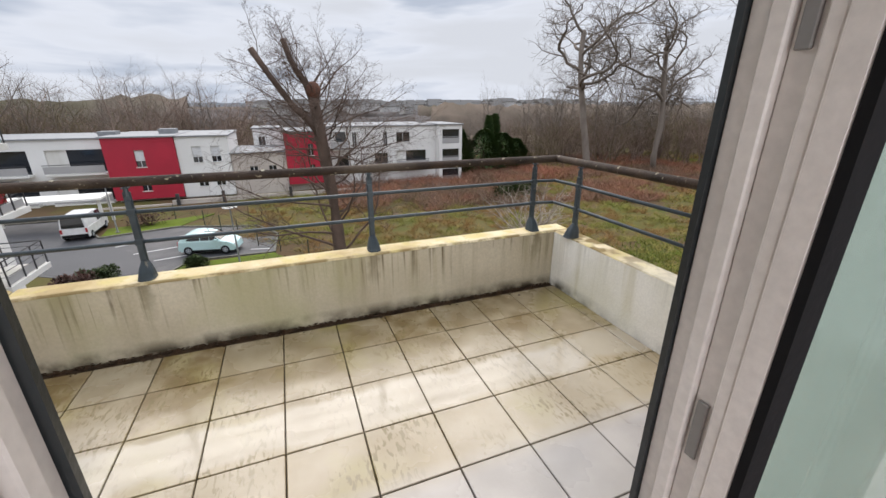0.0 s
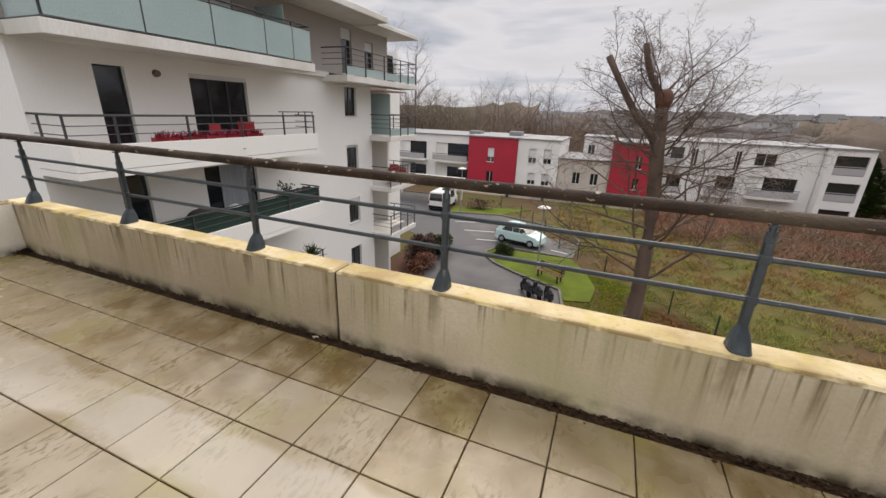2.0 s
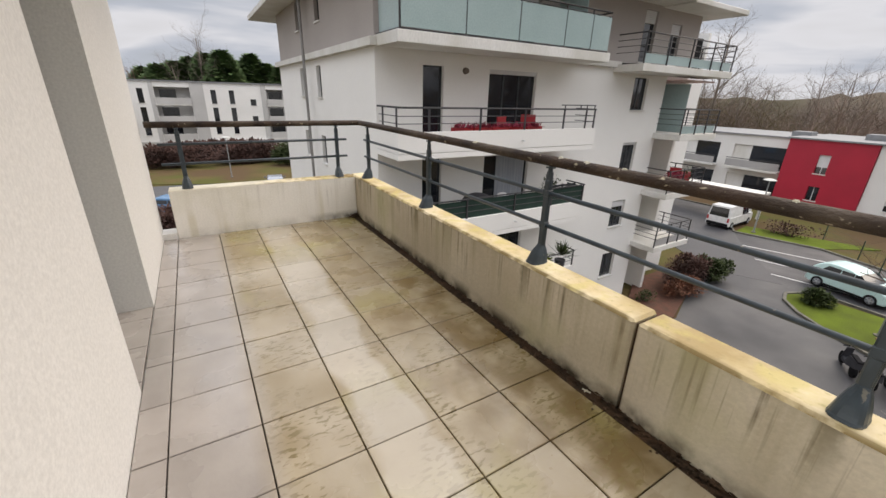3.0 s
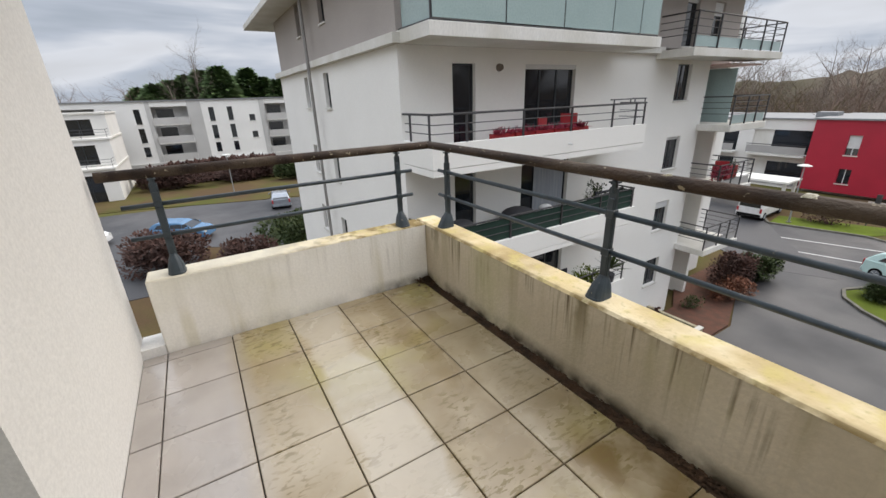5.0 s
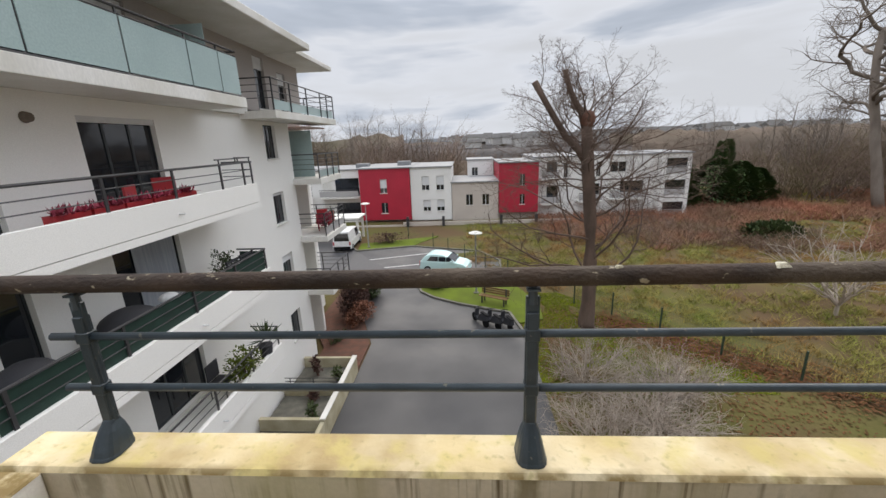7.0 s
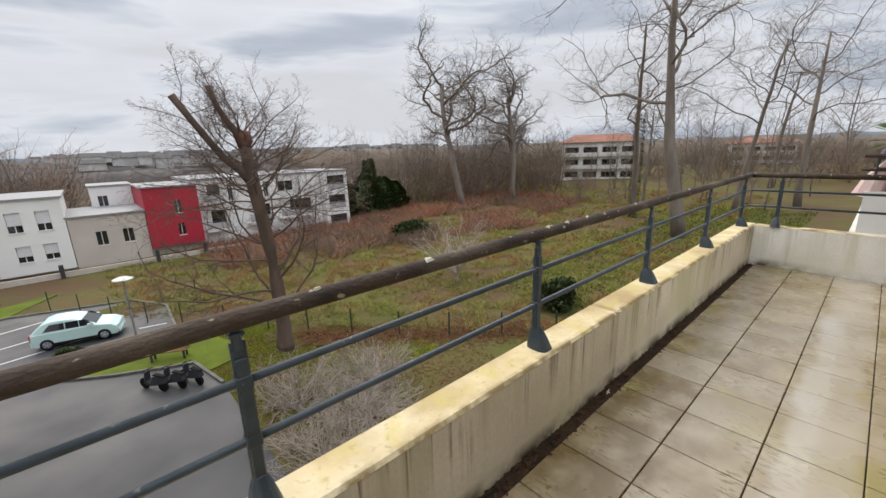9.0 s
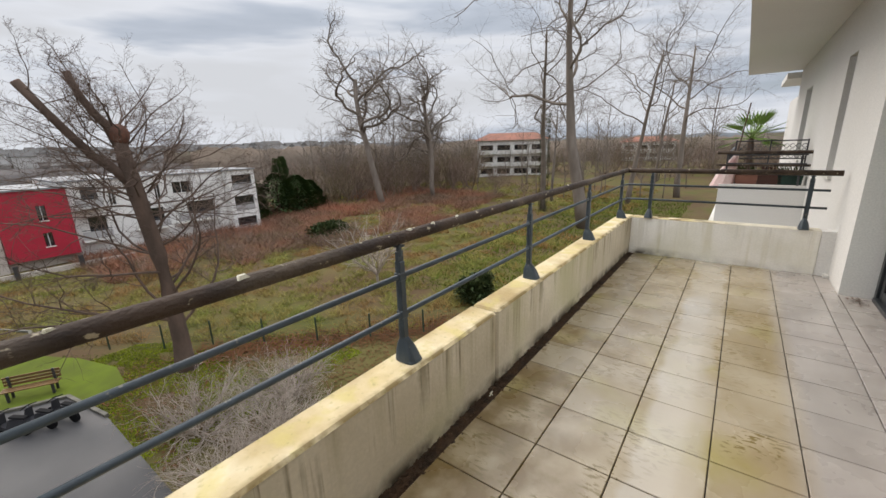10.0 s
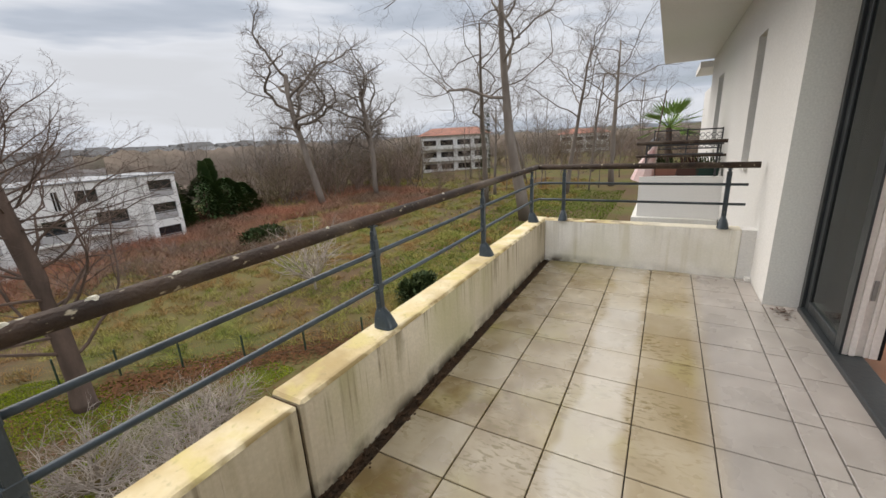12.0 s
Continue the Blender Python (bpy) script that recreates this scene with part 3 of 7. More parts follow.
solo("ceiling_soffit", Mesh().box(-7.66, HY + 0.002, 3.06, 8.1, -0.90, 3.28), M_WHITE, kind="structure")
solo("ceiling_soffit_far", Mesh().box(8.102, HY - 0.3, 2.88, 10.3, -1.70, 3.02), M_WHITE, kind="structure")
solo("wall_house_far", Mesh().box(8.102, HY - 0.9, -8.05, 20, HY - 0.55, 3.0), M_WHITE, kind="structure")
for k, (a, b2, lo, hi) in enumerate((W1, W2)):
    w = thing("window_%d" % (k + 1))
    tagged(w, kind="structure")
    part("window_pane", Mesh().box(a, HY - 0.27, lo, b2, HY - 0.26, hi), M_DARKGLASS, w)
    part("window_sill", Mesh().box(a - 0.02, HY - 0.25, lo - 0.05, b2 + 0.02, HY + 0.04, lo - 0.002), M_WHITE2, w)
solo("skirting_block", Mesh().box(RX - 0.08, HY + 0.005, 0.0, RX - 0.002, HY + 0.05, 0.028), M_WHITE2, label="small white mortar lump at the corner of the wall", category="mortar")

# terrace below and its support
solo("wall_house_base", Mesh().box(-7.6, HY + 0.002, -8.05, 0.2, 0.205, -0.26), M_WHITE, kind="structure")

# room behind the doors
solo("floor_room", Mesh().box(-7.3, -7.0, -0.16, 1.5, -2.40, -0.03), M_FLOORWOOD, kind="structure")
solo("ceiling_room", Mesh().box(-7.3, -7.0, 2.5, 1.5, -2.30, 2.6), M_PLAINWALL, kind="structure")
# unseen back wall, its openings made up to let daylight into the room
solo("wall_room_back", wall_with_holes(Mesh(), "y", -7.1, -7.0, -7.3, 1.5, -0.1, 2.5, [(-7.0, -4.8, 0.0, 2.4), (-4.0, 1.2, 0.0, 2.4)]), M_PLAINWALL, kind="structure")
solo("wall_room_side", Mesh().box(1.5, -7.1, -0.1, 1.6, -2.30, 2.5), M_PLAINWALL, kind="structure")
solo("wall_room_divider", Mesh().box(-4.4, -7.0, -0.02, -4.3, -2.30, 2.5), M_PLAINWALL, kind="structure")


def sash(parent, x0, x1, y, z0, z1, name="sash"):
    """One sliding panel: stiles with an outer gasket groove, rails and a pane."""
    s = part(name, Mesh().box(x0, y - 0.022, z0, x0 + 0.075, y + 0.022, z1).box(x1 - 0.075, y - 0.022, z0, x1, y + 0.022, z1)
             .box(x0 + 0.075, y - 0.022, z0, x1 - 0.075, y + 0.022, z0 + 0.08).box(x0 + 0.075, y - 0.022, z1 - 0.07, x1 - 0.075, y + 0.022, z1), M_FRAME, parent, bevel=0.004)
    part("gasket", Mesh().box(x0 + 0.075, y - 0.012, z0 + 0.08, x0 + 0.085, y + 0.012, z1 - 0.07).box(x1 - 0.085, y - 0.012, z0 + 0.08, x1 - 0.075, y + 0.012, z1 - 0.07), M_BLACK, s)
    pane = part("pane", Mesh().box(x0 + 0.085, y - 0.008, z0 + 0.08, x1 - 0.085, y + 0.008, z1 - 0.07), M_GLASS, s, "clear greenish double glazing")
    pane.visible_shadow = False
    return s


door = thing("door_1")
tagged(door, kind="structure")
part("door_frame", Mesh().box(-0.59, -2.36, 0.0, -0.532, -2.22, 2.418).box(-3.178, -2.36, 0.0, -3.12, -2.22, 2.418).box(-3.12, -2.36, 2.36, -0.59, -2.22, 2.418)
     .box(-3.12, -2.36, -0.018, -0.59, -2.20, 0.035), M_FRAME, door, "anthracite aluminium sliding door frame", bevel=0.004)
for x0, x1, y in ((-1.36, -0.60, -2.262), (-3.11, -2.342, -2.262)):
    sash(door, x0, x1, y, 0.036, 2.358)
for e0, s in ((-1.390, 1), (-2.312, -1)):
    X = lambda a: (min(e0 + s * a, e0 + s * 0.085), max(e0 + s * a, e0 + s * 0.085))
    st = part("stile", Mesh().box(X(0)[0], -2.249, 0.036, X(0)[1], -2.236, 2.358), M_FRAME, door, "sliding door stile with grooved taupe edge")
    for y0, y1, a in ((-2.282, -2.2495, 0.010), (-2.312, -2.2825, 0.002), (-2.352, -2.3125, 0.016), (-2.375, -2.3525, 0.004), (-2.416, -2.3755, 0.0)):
        part("edge_profile", Mesh().box(X(a)[0], y0, 0.036, X(a)[1], y1, 2.358), M_ALU, st, bevel=0.003)
    for z in (1.62, 0.9, 0.42):
        part("lock_plate", Mesh().box(min(e0 + s * 0.008, e0 + s * 0.0155), -2.343, z, max(e0 + s * 0.008, e0 + s * 0.0155), -2.322, z + 0.13), M_ZINC, st, bevel=0.002)
    part("inner_gasket", Mesh().box(min(e0, e0 + s * 0.052), -2.432, 0.036, max(e0, e0 + s * 0.052), -2.4165, 2.358), M_BLACK, st, "wide black inner gasket")
part("inner_pane", Mesh().box(-1.335, -2.430, 0.06, -0.61, -2.422, 2.34), M_REFLPANE, door, "greenish inner pane with a painted pale reflection").visible_shadow = False
door2 = thing("door_2")
tagged(door2, kind="structure")
part("door_frame", Mesh().box(-5.02, -2.30, 0.0, -4.972, -2.20, 2.298).box(-5.968, -2.30, 0.0, -5.92, -2.20, 2.298).box(-5.92, -2.30, 2.25, -5.02, -2.20, 2.298)
     .box(-5.92, -2.30, -0.018, -5.02, -2.18, 0.03), M_FRAME, door2, bevel=0.004)
sash(door2, -5.92, -5.02, -2.25, 0.032, 2.248)

# added fill lamp at the unseen back openings, brightens the door edges
lamp = new("room_fill_light", bpy.data.lights.new("room_fill_light", "AREA"))
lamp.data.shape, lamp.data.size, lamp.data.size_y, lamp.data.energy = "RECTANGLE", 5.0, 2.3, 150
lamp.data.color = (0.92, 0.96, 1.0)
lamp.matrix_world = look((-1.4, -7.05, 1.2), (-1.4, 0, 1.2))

# bits of dead leaf at the sill
m = Mesh()
rng = random.Random(12)
for i in range(60):
    x, y = -0.62 - abs(rng.gauss(0, 0.10)), -2.10 + rng.gauss(0, 0.035)
    if y < -2.19:
        continue
    m.leaf((x, y, 0.004 + rng.uniform(0, 0.006)), (math.cos(i), math.sin(i), rng.uniform(0, 0.3)), rng.uniform(0.004, 0.012), rng.uniform(0.01, 0.04))
solo("dead_leaves", m, M_SOIL, label="scrap of dead brown leaves blown against the door sill", category="leaves", kind="stuff")

# ------------------------------------------------------------ the next terrace along our own block
nt = thing("neighbour_terrace", (3.2, HY, 0))
tagged(nt, kind="structure")
part("wall", Mesh().box(0, 0.0, -0.02, 0.15, 1.22, 0.68), M_WHITE, nt)
part("wall", Mesh().box(0.152, 1.07, -0.02, 5, 1.22, 0.68), M_WHITE, nt)
part("ledge", Mesh().box(-0.10, 0.02, -0.16, 5, 1.30, -0.022), M_WHITE2, nt)
rl = thing("terrace_railing", (3.275, HY, 0.68), "dark metal railing on the white wall of the next terrace", "railing")
for z, r in ((0.53, 0.025), (0.36, 0.02), (0.20, 0.012)):
    part("rail", Mesh().tube([(0, 0.05, z), (0, 1.14, z), (4.8, 1.14, z)], r, 8), M_DARKMETAL, rl)
for p in ((0, 0.12), (0, 1.14), (1.3, 1.14), (2.6, 1.14)):
    part("post", Mesh().tube([(p[0], p[1], 0), (p[0], p[1], 0.52)], 0.018, 6), M_DARKMETAL, rl)
lt = thing("lattice_screen", (3.62, HY + 0.05, 0.75), "dark wrought iron lattice screen standing behind the terrace railing", "screen")
m = Mesh()
for i in range(12):
    for k in range(3):
        y, z = 0.04 + i * 0.08, 0.42 + 0.085 * k
        m.tube([(0, y + 0.035 * math.cos(q * 1.047), z + 0.035 * math.sin(q * 1.047)) for q in range(7)], 0.005, 4)
m.tube([(0, 0, 0.68), (0, 1.0, 0.68)], 0.012, 5).tube([(0, 0, 0.37), (0, 1.0, 0.37)], 0.012, 5)
part("lattice", m, M_DARKMETAL, lt)
for y in (0.0, 0.5, 1.0):
    part("leg", Mesh().tube([(0, y, -0.07), (0, y, 0.70)], 0.012, 5), M_DARKMETAL, lt)
for z, r in ((0.56, 0.03), (0.34, 0.022)):
    part("wooden_rail", Mesh().tube([(0.0, -0.02, z), (0.0, 1.30, z)], r, 8), M_RAIL, rl, "weathered brown wooden rail")


def fronds(center, n, length, mat_m, parent, seed, name="fronds"):
    rg = random.Random(seed)
    m = Mesh()
    for i in range(n):
        a = rg.uniform(0, 6.28)
        el = rg.uniform(-0.3, 1.2)
        d = Vector((math.cos(a) * math.cos(el), math.sin(a) * math.cos(el), math.sin(el)))
        for q in range(9):
            side = Vector((-math.sin(a), math.cos(a), 0)) * (q - 4) * 0.21
            tip = (d + side + Vector((0, 0, -0.15))).normalized()
            base = Vector(center) + d * length * 0.45
            m.leaf(base, tip, length * 0.022, length * 0.62)
        m.tube([center, tuple(Vector(center) + d * length * 0.47)], 0.008, 4)
    return part(name, m, mat_m, parent)


palm = thing("palm_tree", (4.3, HY + 0.82, 0.36), "small green fan palm in a pot on the next terrace", "palm")
part("pot", Mesh().rings([[(0.2 * math.cos(a), 0.2 * math.sin(a), 0) for a in [q * math.pi / 6 for q in range(12)]], [(0.26 * math.cos(a), 0.26 * math.sin(a), 0.45) for a in [q * math.pi / 6 for q in range(12)]]]), M_DARKTHING, palm)
part("trunk", Mesh().tube([(0, 0, 0.4), (0.02, 0.0, 0.8), (0, 0.02, 1.12)], [0.07, 0.06, 0.05], 8), M_BARK, palm)
fronds((0, 0.02, 1.12), 30, 0.58, M_PALM, palm, 3)
rng = random.Random(4)
for i, (x, y, c) in enumerate(((3.50, -1.15, M_TILEROOF), (3.50, -1.48, M_REDWOOD), (3.50, -1.76, M_GREEN))):
    p = thing("planter", (x, y, 0.50), ("terracotta", "reddish brown", "green")[i] + " planter box behind the terrace wall", "planter", "planters on the next terrace")
    part("box", Mesh().rings([[(-0.12, -0.14, 0), (0.12, -0.14, 0), (0.12, 0.14, 0), (-0.12, 0.14, 0)], [(-0.15, -0.17, 0.34), (0.15, -0.17, 0.34), (0.15, 0.17, 0.34), (-0.15, 0.17, 0.34)]]), c, p)
    m = Mesh()
    for q in range(60):
        a, el = rng.uniform(0, 6.28), rng.uniform(0.2, 1.4)
        m.leaf((rng.uniform(-0.1, 0.1), rng.uniform(-0.12, 0.12), 0.33), (math.cos(a) * math.cos(el), math.sin(a) * math.cos(el), math.sin(el)), 0.012, rng.uniform(0.1, 0.3))
    part("plant", m, M_SHRUB if i != 1 else M_REDWOOD, p)
par = thing("folded_parasol", (3.40, -0.95, 0.7), "folded pinkish grey parasol leaning over the terrace railing", "parasol")
part("canopy", Mesh().tube([(0, 0.16, -0.12), (0, 0.10, 0.15), (0, -0.02, 0.50)], [0.19, 0.15, 0.03], 8), M_STRIPE, par)
part("pole", Mesh().tube([(0, -0.02, 0.50), (0, -0.06, 0.62)], 0.012, 6), M_DARKMETAL, par)
part("pole", Mesh().tube([(0.1, -0.9, 0.0), (0.1, -1.05, 1.5)], 0.012, 6), M_BARK, thing("bamboo_cane", (3.5, 0.0, 0.6), "thin brown cane leaning against the white house wall", "cane"))

# ------------------------------------------------------------ the neighbouring block
GZ = -8.05
BX, BY, BX2 = -13.2, 2.63, -25.9
ST = 2.47
before = set(bpy.data.objects)
blk = thing("apartment_building", (0, 0, 0), "white rendered apartment building with a taupe top floor and balconies", "building")
m = Mesh()
holes = []
for k in range(4):
    z = -ST * k
    holes += [(13.4, 14.3, z + 1.25, z + 2.45)]
for k in range(3):
    z = -ST * k
    holes += [(4.03, 4.70, z + 0.27, z + 2.37), (6.32, 8.25, z + 0.27, z + 2.37)]
wall_with_holes(m, "x", BX - 0.22, BX, BY, 15.5, GZ - 0.3, 2.72, holes)
part("wall", m, M_BLOCK, blk)
m = Mesh()
hol2 = []
for k in range(4):
    z = -ST * k
    hol2 += [(-21.55, -21.0, z + 1.42, z + 2.5), (-18.95, -18.35, z + 1.42, z + 2.5)]
wall_with_holes(m, "y", BY, BY + 0.22, BX2, BX - 0.222, GZ - 0.3, 2.72, hol2)
part("wall", m, M_BLOCK, blk)
part("wall", Mesh().box(-14.9, 15.28, GZ - 0.3, BX - 0.222, 15.5, 2.72), M_BLOCK, blk)
wall_with_holes(m := Mesh(), "x", -15.12, -14.902, 15.5, 21.5, GZ - 0.3, 2.72, [(15.8, 17.0, -ST * k + 0.27, -ST * k + 2.37) for k in range(4)])
part("wall", m, M_BLOCK, blk)
part("wall", Mesh().box(-14.9, 17.7, GZ - 0.3, -13.6, 17.9, 2.72), M_BLOCK, blk)
part("wall", Mesh().box(BX2, BY + 0.222, GZ - 0.3, BX2 + 0.22, 21.5, 2.72), M_BLOCK, blk)
part("wall", Mesh().box(BX2, 21.502, GZ - 0.3, -15.12, 21.7, 4.9), M_BLOCK, blk)
# solid black boxes put the darkness of unlit rooms behind the walls
part("dark_interior", Mesh().box(BX2 + 0.6, BY + 0.9, GZ, -15.2, 21.2, 4.6), M_BLACK, blk, "black block standing in for unlit rooms")
part("dark_interior", Mesh().box(-15.1, BY + 0.9, GZ, BX - 0.6, 15.0, 4.6), M_BLACK, blk, "black block standing in for unlit rooms")
part("string_course", Mesh().box(BX2 - 0.2, BY - 0.18, 2.722, BX, BY + 0.2, 2.92).box(BX, BY - 0.18, 2.722, BX + 0.18, 12.2, 2.92), M_WHITE2, blk)
# top floor
tops = [(13.35, 14.1, 3.0, 4.75), (15.1, 15.8, 3.0, 4.45), (5.0, 8.1, 3.0, 4.75)]
wall_with_holes(m := Mesh(), "x", BX - 0.22, BX, BY, 16.9, 2.922, 4.95, tops)
part("top_wall", m, M_TAUPE, blk, "taupe rendered top floor wall")
wall_with_holes(m := Mesh(), "y", BY, BY + 0.22, -25.5, BX - 0.222, 2.922, 4.95, [(-21.55, -21.0, 3.88, 4.93), (-18.6, -18.0, 3.88, 4.93)])
part("top_wall", m, M_TAUPE, blk)
part("top_wall", Mesh().box(-16.0, 16.902, 2.74, BX, 17.1, 4.95), M_TAUPE, blk)
roof = part("roof", Mesh().box(-28.0, 1.7, 4.952, -11.5, 14.3, 5.18), M_WHITE2, blk, "flat overhanging roof with a pale edge", bevel=0.02)
part("roof_step", Mesh().box(-28.0, 14.302, 4.90, -12.0, 18.2, 5.08), M_WHITE2, roof, bevel=0.02)
part("drainpipe", Mesh().tube([(-19.72, BY - 0.24, 4.95), (-19.72, BY - 0.24, -7.9)], 0.055, 8), M_ZINC, blk, "grey zinc drainpipe")


def window_unit(name, x, y0, y1, lo, hi, axis="x", mullions=1, shutter=0.0, parent=None):
    """A window set back in a hole of a wall: frame, panes, sill, and a blind lowered by some share."""
    w = part(name, Mesh(), M_FRAME, parent)
    f = Mesh()
    n = mullions + 1
    step = (y1 - y0) / n
    bars = [y0 + i * step for i in range(n + 1)]
    def put(mm, a, b2, z0, z1, d0, d1):
        if axis == "x":
            mm.box(x - d1, a, z0, x - d0, b2, z1)
        else:
            mm.box(a, x + d0, z0, b2, x + d1, z1)
    for b2 in bars:
        put(f, max(y0, b2 - 0.03), min(y1, b2 + 0.03), lo + 0.04, hi - 0.04, 0.12, 0.17)
    put(f, y0, y1, lo, lo + 0.04, 0.12, 0.17)
    put(f, y0, y1, hi - 0.04, hi, 0.12, 0.17)
    part("frame", f, M_FRAME, w)
    for a, b2 in zip(bars, bars[1:]):
        g = Mesh()
        put(g, a + 0.03, b2 - 0.03, lo + 0.04, hi - 0.04, 0.14, 0.15)
        part("pane", g, M_DARKGLASS, w)
    if shutter:
        g = Mesh()
        k = int((hi - lo) * shutter / 0.06)
        prof = [(0.11, hi - 0.002), (0.11, hi - 0.06 * k)]
        for i in reversed(range(k)):
            prof += [(0.08, hi - 0.06 * i - 0.058), (0.07, hi - 0.06 * i - 0.03), (0.08, hi - 0.06 * i - 0.004)]
        g.rings([[(x - d, u, z) if axis == "x" else (u, x + d, z) for d, z in prof] for u in (y0 + 0.01, y1 - 0.01)])
        part("shutter", g, M_SHUTTER, w, "white roller shutter")
    g = Mesh()
    put(g, y0 - 0.03, y1 + 0.03, lo - 0.05, lo - 0.002, -0.05, 0.12)
    part("sill", g, M_WHITE2, w)
    return w


for k in range(4):
    z = -ST * k
    window_unit("window", BX, 13.4, 14.3, z + 1.25, z + 2.45, shutter=(0, 0.1, 0.25, 0)[k], parent=blk)
    window_unit("window", BY, -21.55, -21.0, z + 1.42, z + 2.5, "y", 0, 0.0 if k else 0.0, blk)
    window_unit("window", BY, -18.95, -18.35, z + 1.42, z + 2.5, "y", 0, 0, blk)
    window_unit("balcony_door", -14.902, 15.8, 17.0, z + 0.27, z + 2.37, parent=blk)
for k in range(3):
    z = -ST * k
    part("shutter_box", Mesh().box(BX - 0.105, 6.33, z + 2.25, BX - 0.02, 8.24, z + 2.368), M_SHUTTER, blk, "pale roller shutter box")
    window_unit("balcony_door", BX, 4.03, 4.70, z + 0.27, z + 2.37, mullions=0, parent=blk)
    window_unit("sliding_window", BX, 6.32, 8.25, z + 0.27, z + 2.37, mullions=2, parent=blk)
window_unit("window", BY, -21.55, -21.0, 3.88, 4.93, "y", 0, 0, blk)
window_unit("window", BY, -18.6, -18.0, 3.88, 4.93, "y", 0, 0, blk)
window_unit("top_window", BX, 13.35, 14.1, 3.0, 4.75, mullions=0, shutter=0.25, parent=blk)
window_unit("top_window", BX, 15.1, 15.8, 3.0, 4.45, mullions=0, shutter=0.3, parent=blk)
window_unit("top_window", BX, 5.0, 8.1, 3.0, 4.75, mullions=2, shutter=0.75, parent=blk)
part("curtain", Mesh().box(BX - 0.115, 6.9, -2.16, BX - 0.10, 8.15, -0.15), M_CURTAIN, blk, "pale net curtain behind the middle floor sliding window")
part("wall_lamp", Mesh().tube([(BX + 0.002, 5.43, 2.28), (BX + 0.10, 5.43, 2.28)], [0.095, 0.075], 12), M_BARK2, blk, "round bulkhead wall lamp")

E1 = -11.8


def bars(parent, path, zs, r, posts, z0, material, label=""):
    for z in zs:
        part("rail", Mesh().tube([(x, y, z) for x, y in path], r, 6), material, parent)
    for x, y in posts:
        part("post", Mesh().box(x - 0.015, y - 0.022, z0, x + 0.015, y + 0.022, max(zs)), material, parent)


def balcony(k, posts_y):
    z = -ST * k
    b2 = part("balcony", Mesh().box(BX + 0.002, 2.72, z + 0.05, E1 - 0.12, 9.8, z + 0.20), M_WHITE2, blk, "white balcony with a solid parapet and dark rails")
    for bx in ((E1 - 0.12, 2.72, z + 0.05, E1, 9.8, z + 0.19), (E1 - 0.12, 2.72, z + 0.205, E1, 9.8, z + 0.72), (BX + 0.002, 2.60, z + 0.05, E1, 2.718, z + 0.19), (BX + 0.002, 2.60, z + 0.205, E1, 2.718, z + 0.72)):
        part("parapet", Mesh().box(*bx), M_BLOCK, b2)
    rr = part("balcony_railing", Mesh().tube([(BX, 2.66, z + 1.30), (E1 - 0.06, 2.66, z + 1.30), (E1 - 0.06, 9.75, z + 1.30), (BX + 0.5, 9.75, z + 1.30)], 0.024, 8), M_DARKMETAL, b2)
    for zz in (z + 1.10, z + 0.92):
        part("rail", Mesh().tube([(BX + 0.1, 2.66, zz), (E1 - 0.06, 2.66, zz), (E1 - 0.06, 9.75, zz), (BX + 0.5, 9.75, zz)], 0.011, 6), M_DARKMETAL, rr)
    for y in posts_y:
        part("post", Mesh().box(E1 - 0.075, y - 0.025, z + 0.72, E1 - 0.045, y + 0.025, z + 1.3), M_DARKMETAL, rr)
    for x in (BX + 0.35, E1 - 0.2):
        part("post", Mesh().box(x - 0.025, 2.645, z + 0.72, x + 0.025, 2.675, z + 1.3), M_DARKMETAL, rr)
    part("overflow", Mesh().tube([(E1, 6.6, z + 0.42), (E1 + 0.12, 6.6, z + 0.42)], 0.02, 6), M_SHUTTER, b2)
    return b2


bB = balcony(0, (3.5, 5.1, 6.7, 8.3, 9.3, 9.7))
rb = part("raised_rail", Mesh().tube([(E1 - 0.06, 8.15, 1.42), (E1 - 0.06, 9.70, 1.42), (BX + 0.9, 9.70, 1.42)], 0.018, 6), M_DARKMETAL, bB, "extra rail raised above the balcony rail")
for x, y in ((E1 - 0.06, 8.3), (E1 - 0.06, 9.0), (E1 - 0.06, 9.66), (BX + 1.0, 9.70)):
    part("bracket", Mesh().box(x - 0.012, y - 0.012, 1.30, x + 0.012, y + 0.012, 1.42), M_DARKMETAL, rb)
bC = balcony(1, (3.0, 4.8, 6.6, 8.2, 9.7))
bD = balcony(2, (3.0, 4.8, 6.6, 8.2, 9.7))
part("canvas_screen", Mesh().box(E1 - 0.10, 2.85, -1.745, E1 - 0.092, 9.7, -1.22).box(-12.6, 9.70, -1.745, E1 - 0.1, 9.708, -1.22).box(BX + 0.1, 2.70, -1.745, E1 - 0.1, 2.708, -1.22), M_GREEN, bC, "dark green canvas screen tied to the balcony rails")
# glass balcony of the top floor
gb = part("glass_balcony", Mesh().box(BX + 0.182, 2.62, 2.70, E1 + 0.02, 9.9, 2.96).box(BX + 0.002, 2.62, 2.925, BX + 0.18, 9.9, 2.96), M_WHITE2, blk, "top floor balcony with frosted glass panels", bevel=0.01)
ys = [2.72, 4.5, 6.2, 7.9, 9.0, 9.82]
for a, b2 in zip(ys, ys[1:]):
    part("glass_panel", Mesh().box(E1 - 0.06, a + 0.02, 3.02, E1 - 0.045, b2 - 0.02, 3.92), M_FROST, gb)
    part("post", Mesh().box(E1 - 0.09, a - 0.02, 2.96, E1 - 0.062, a + 0.02, 4.05), M_DARKMETAL, gb)
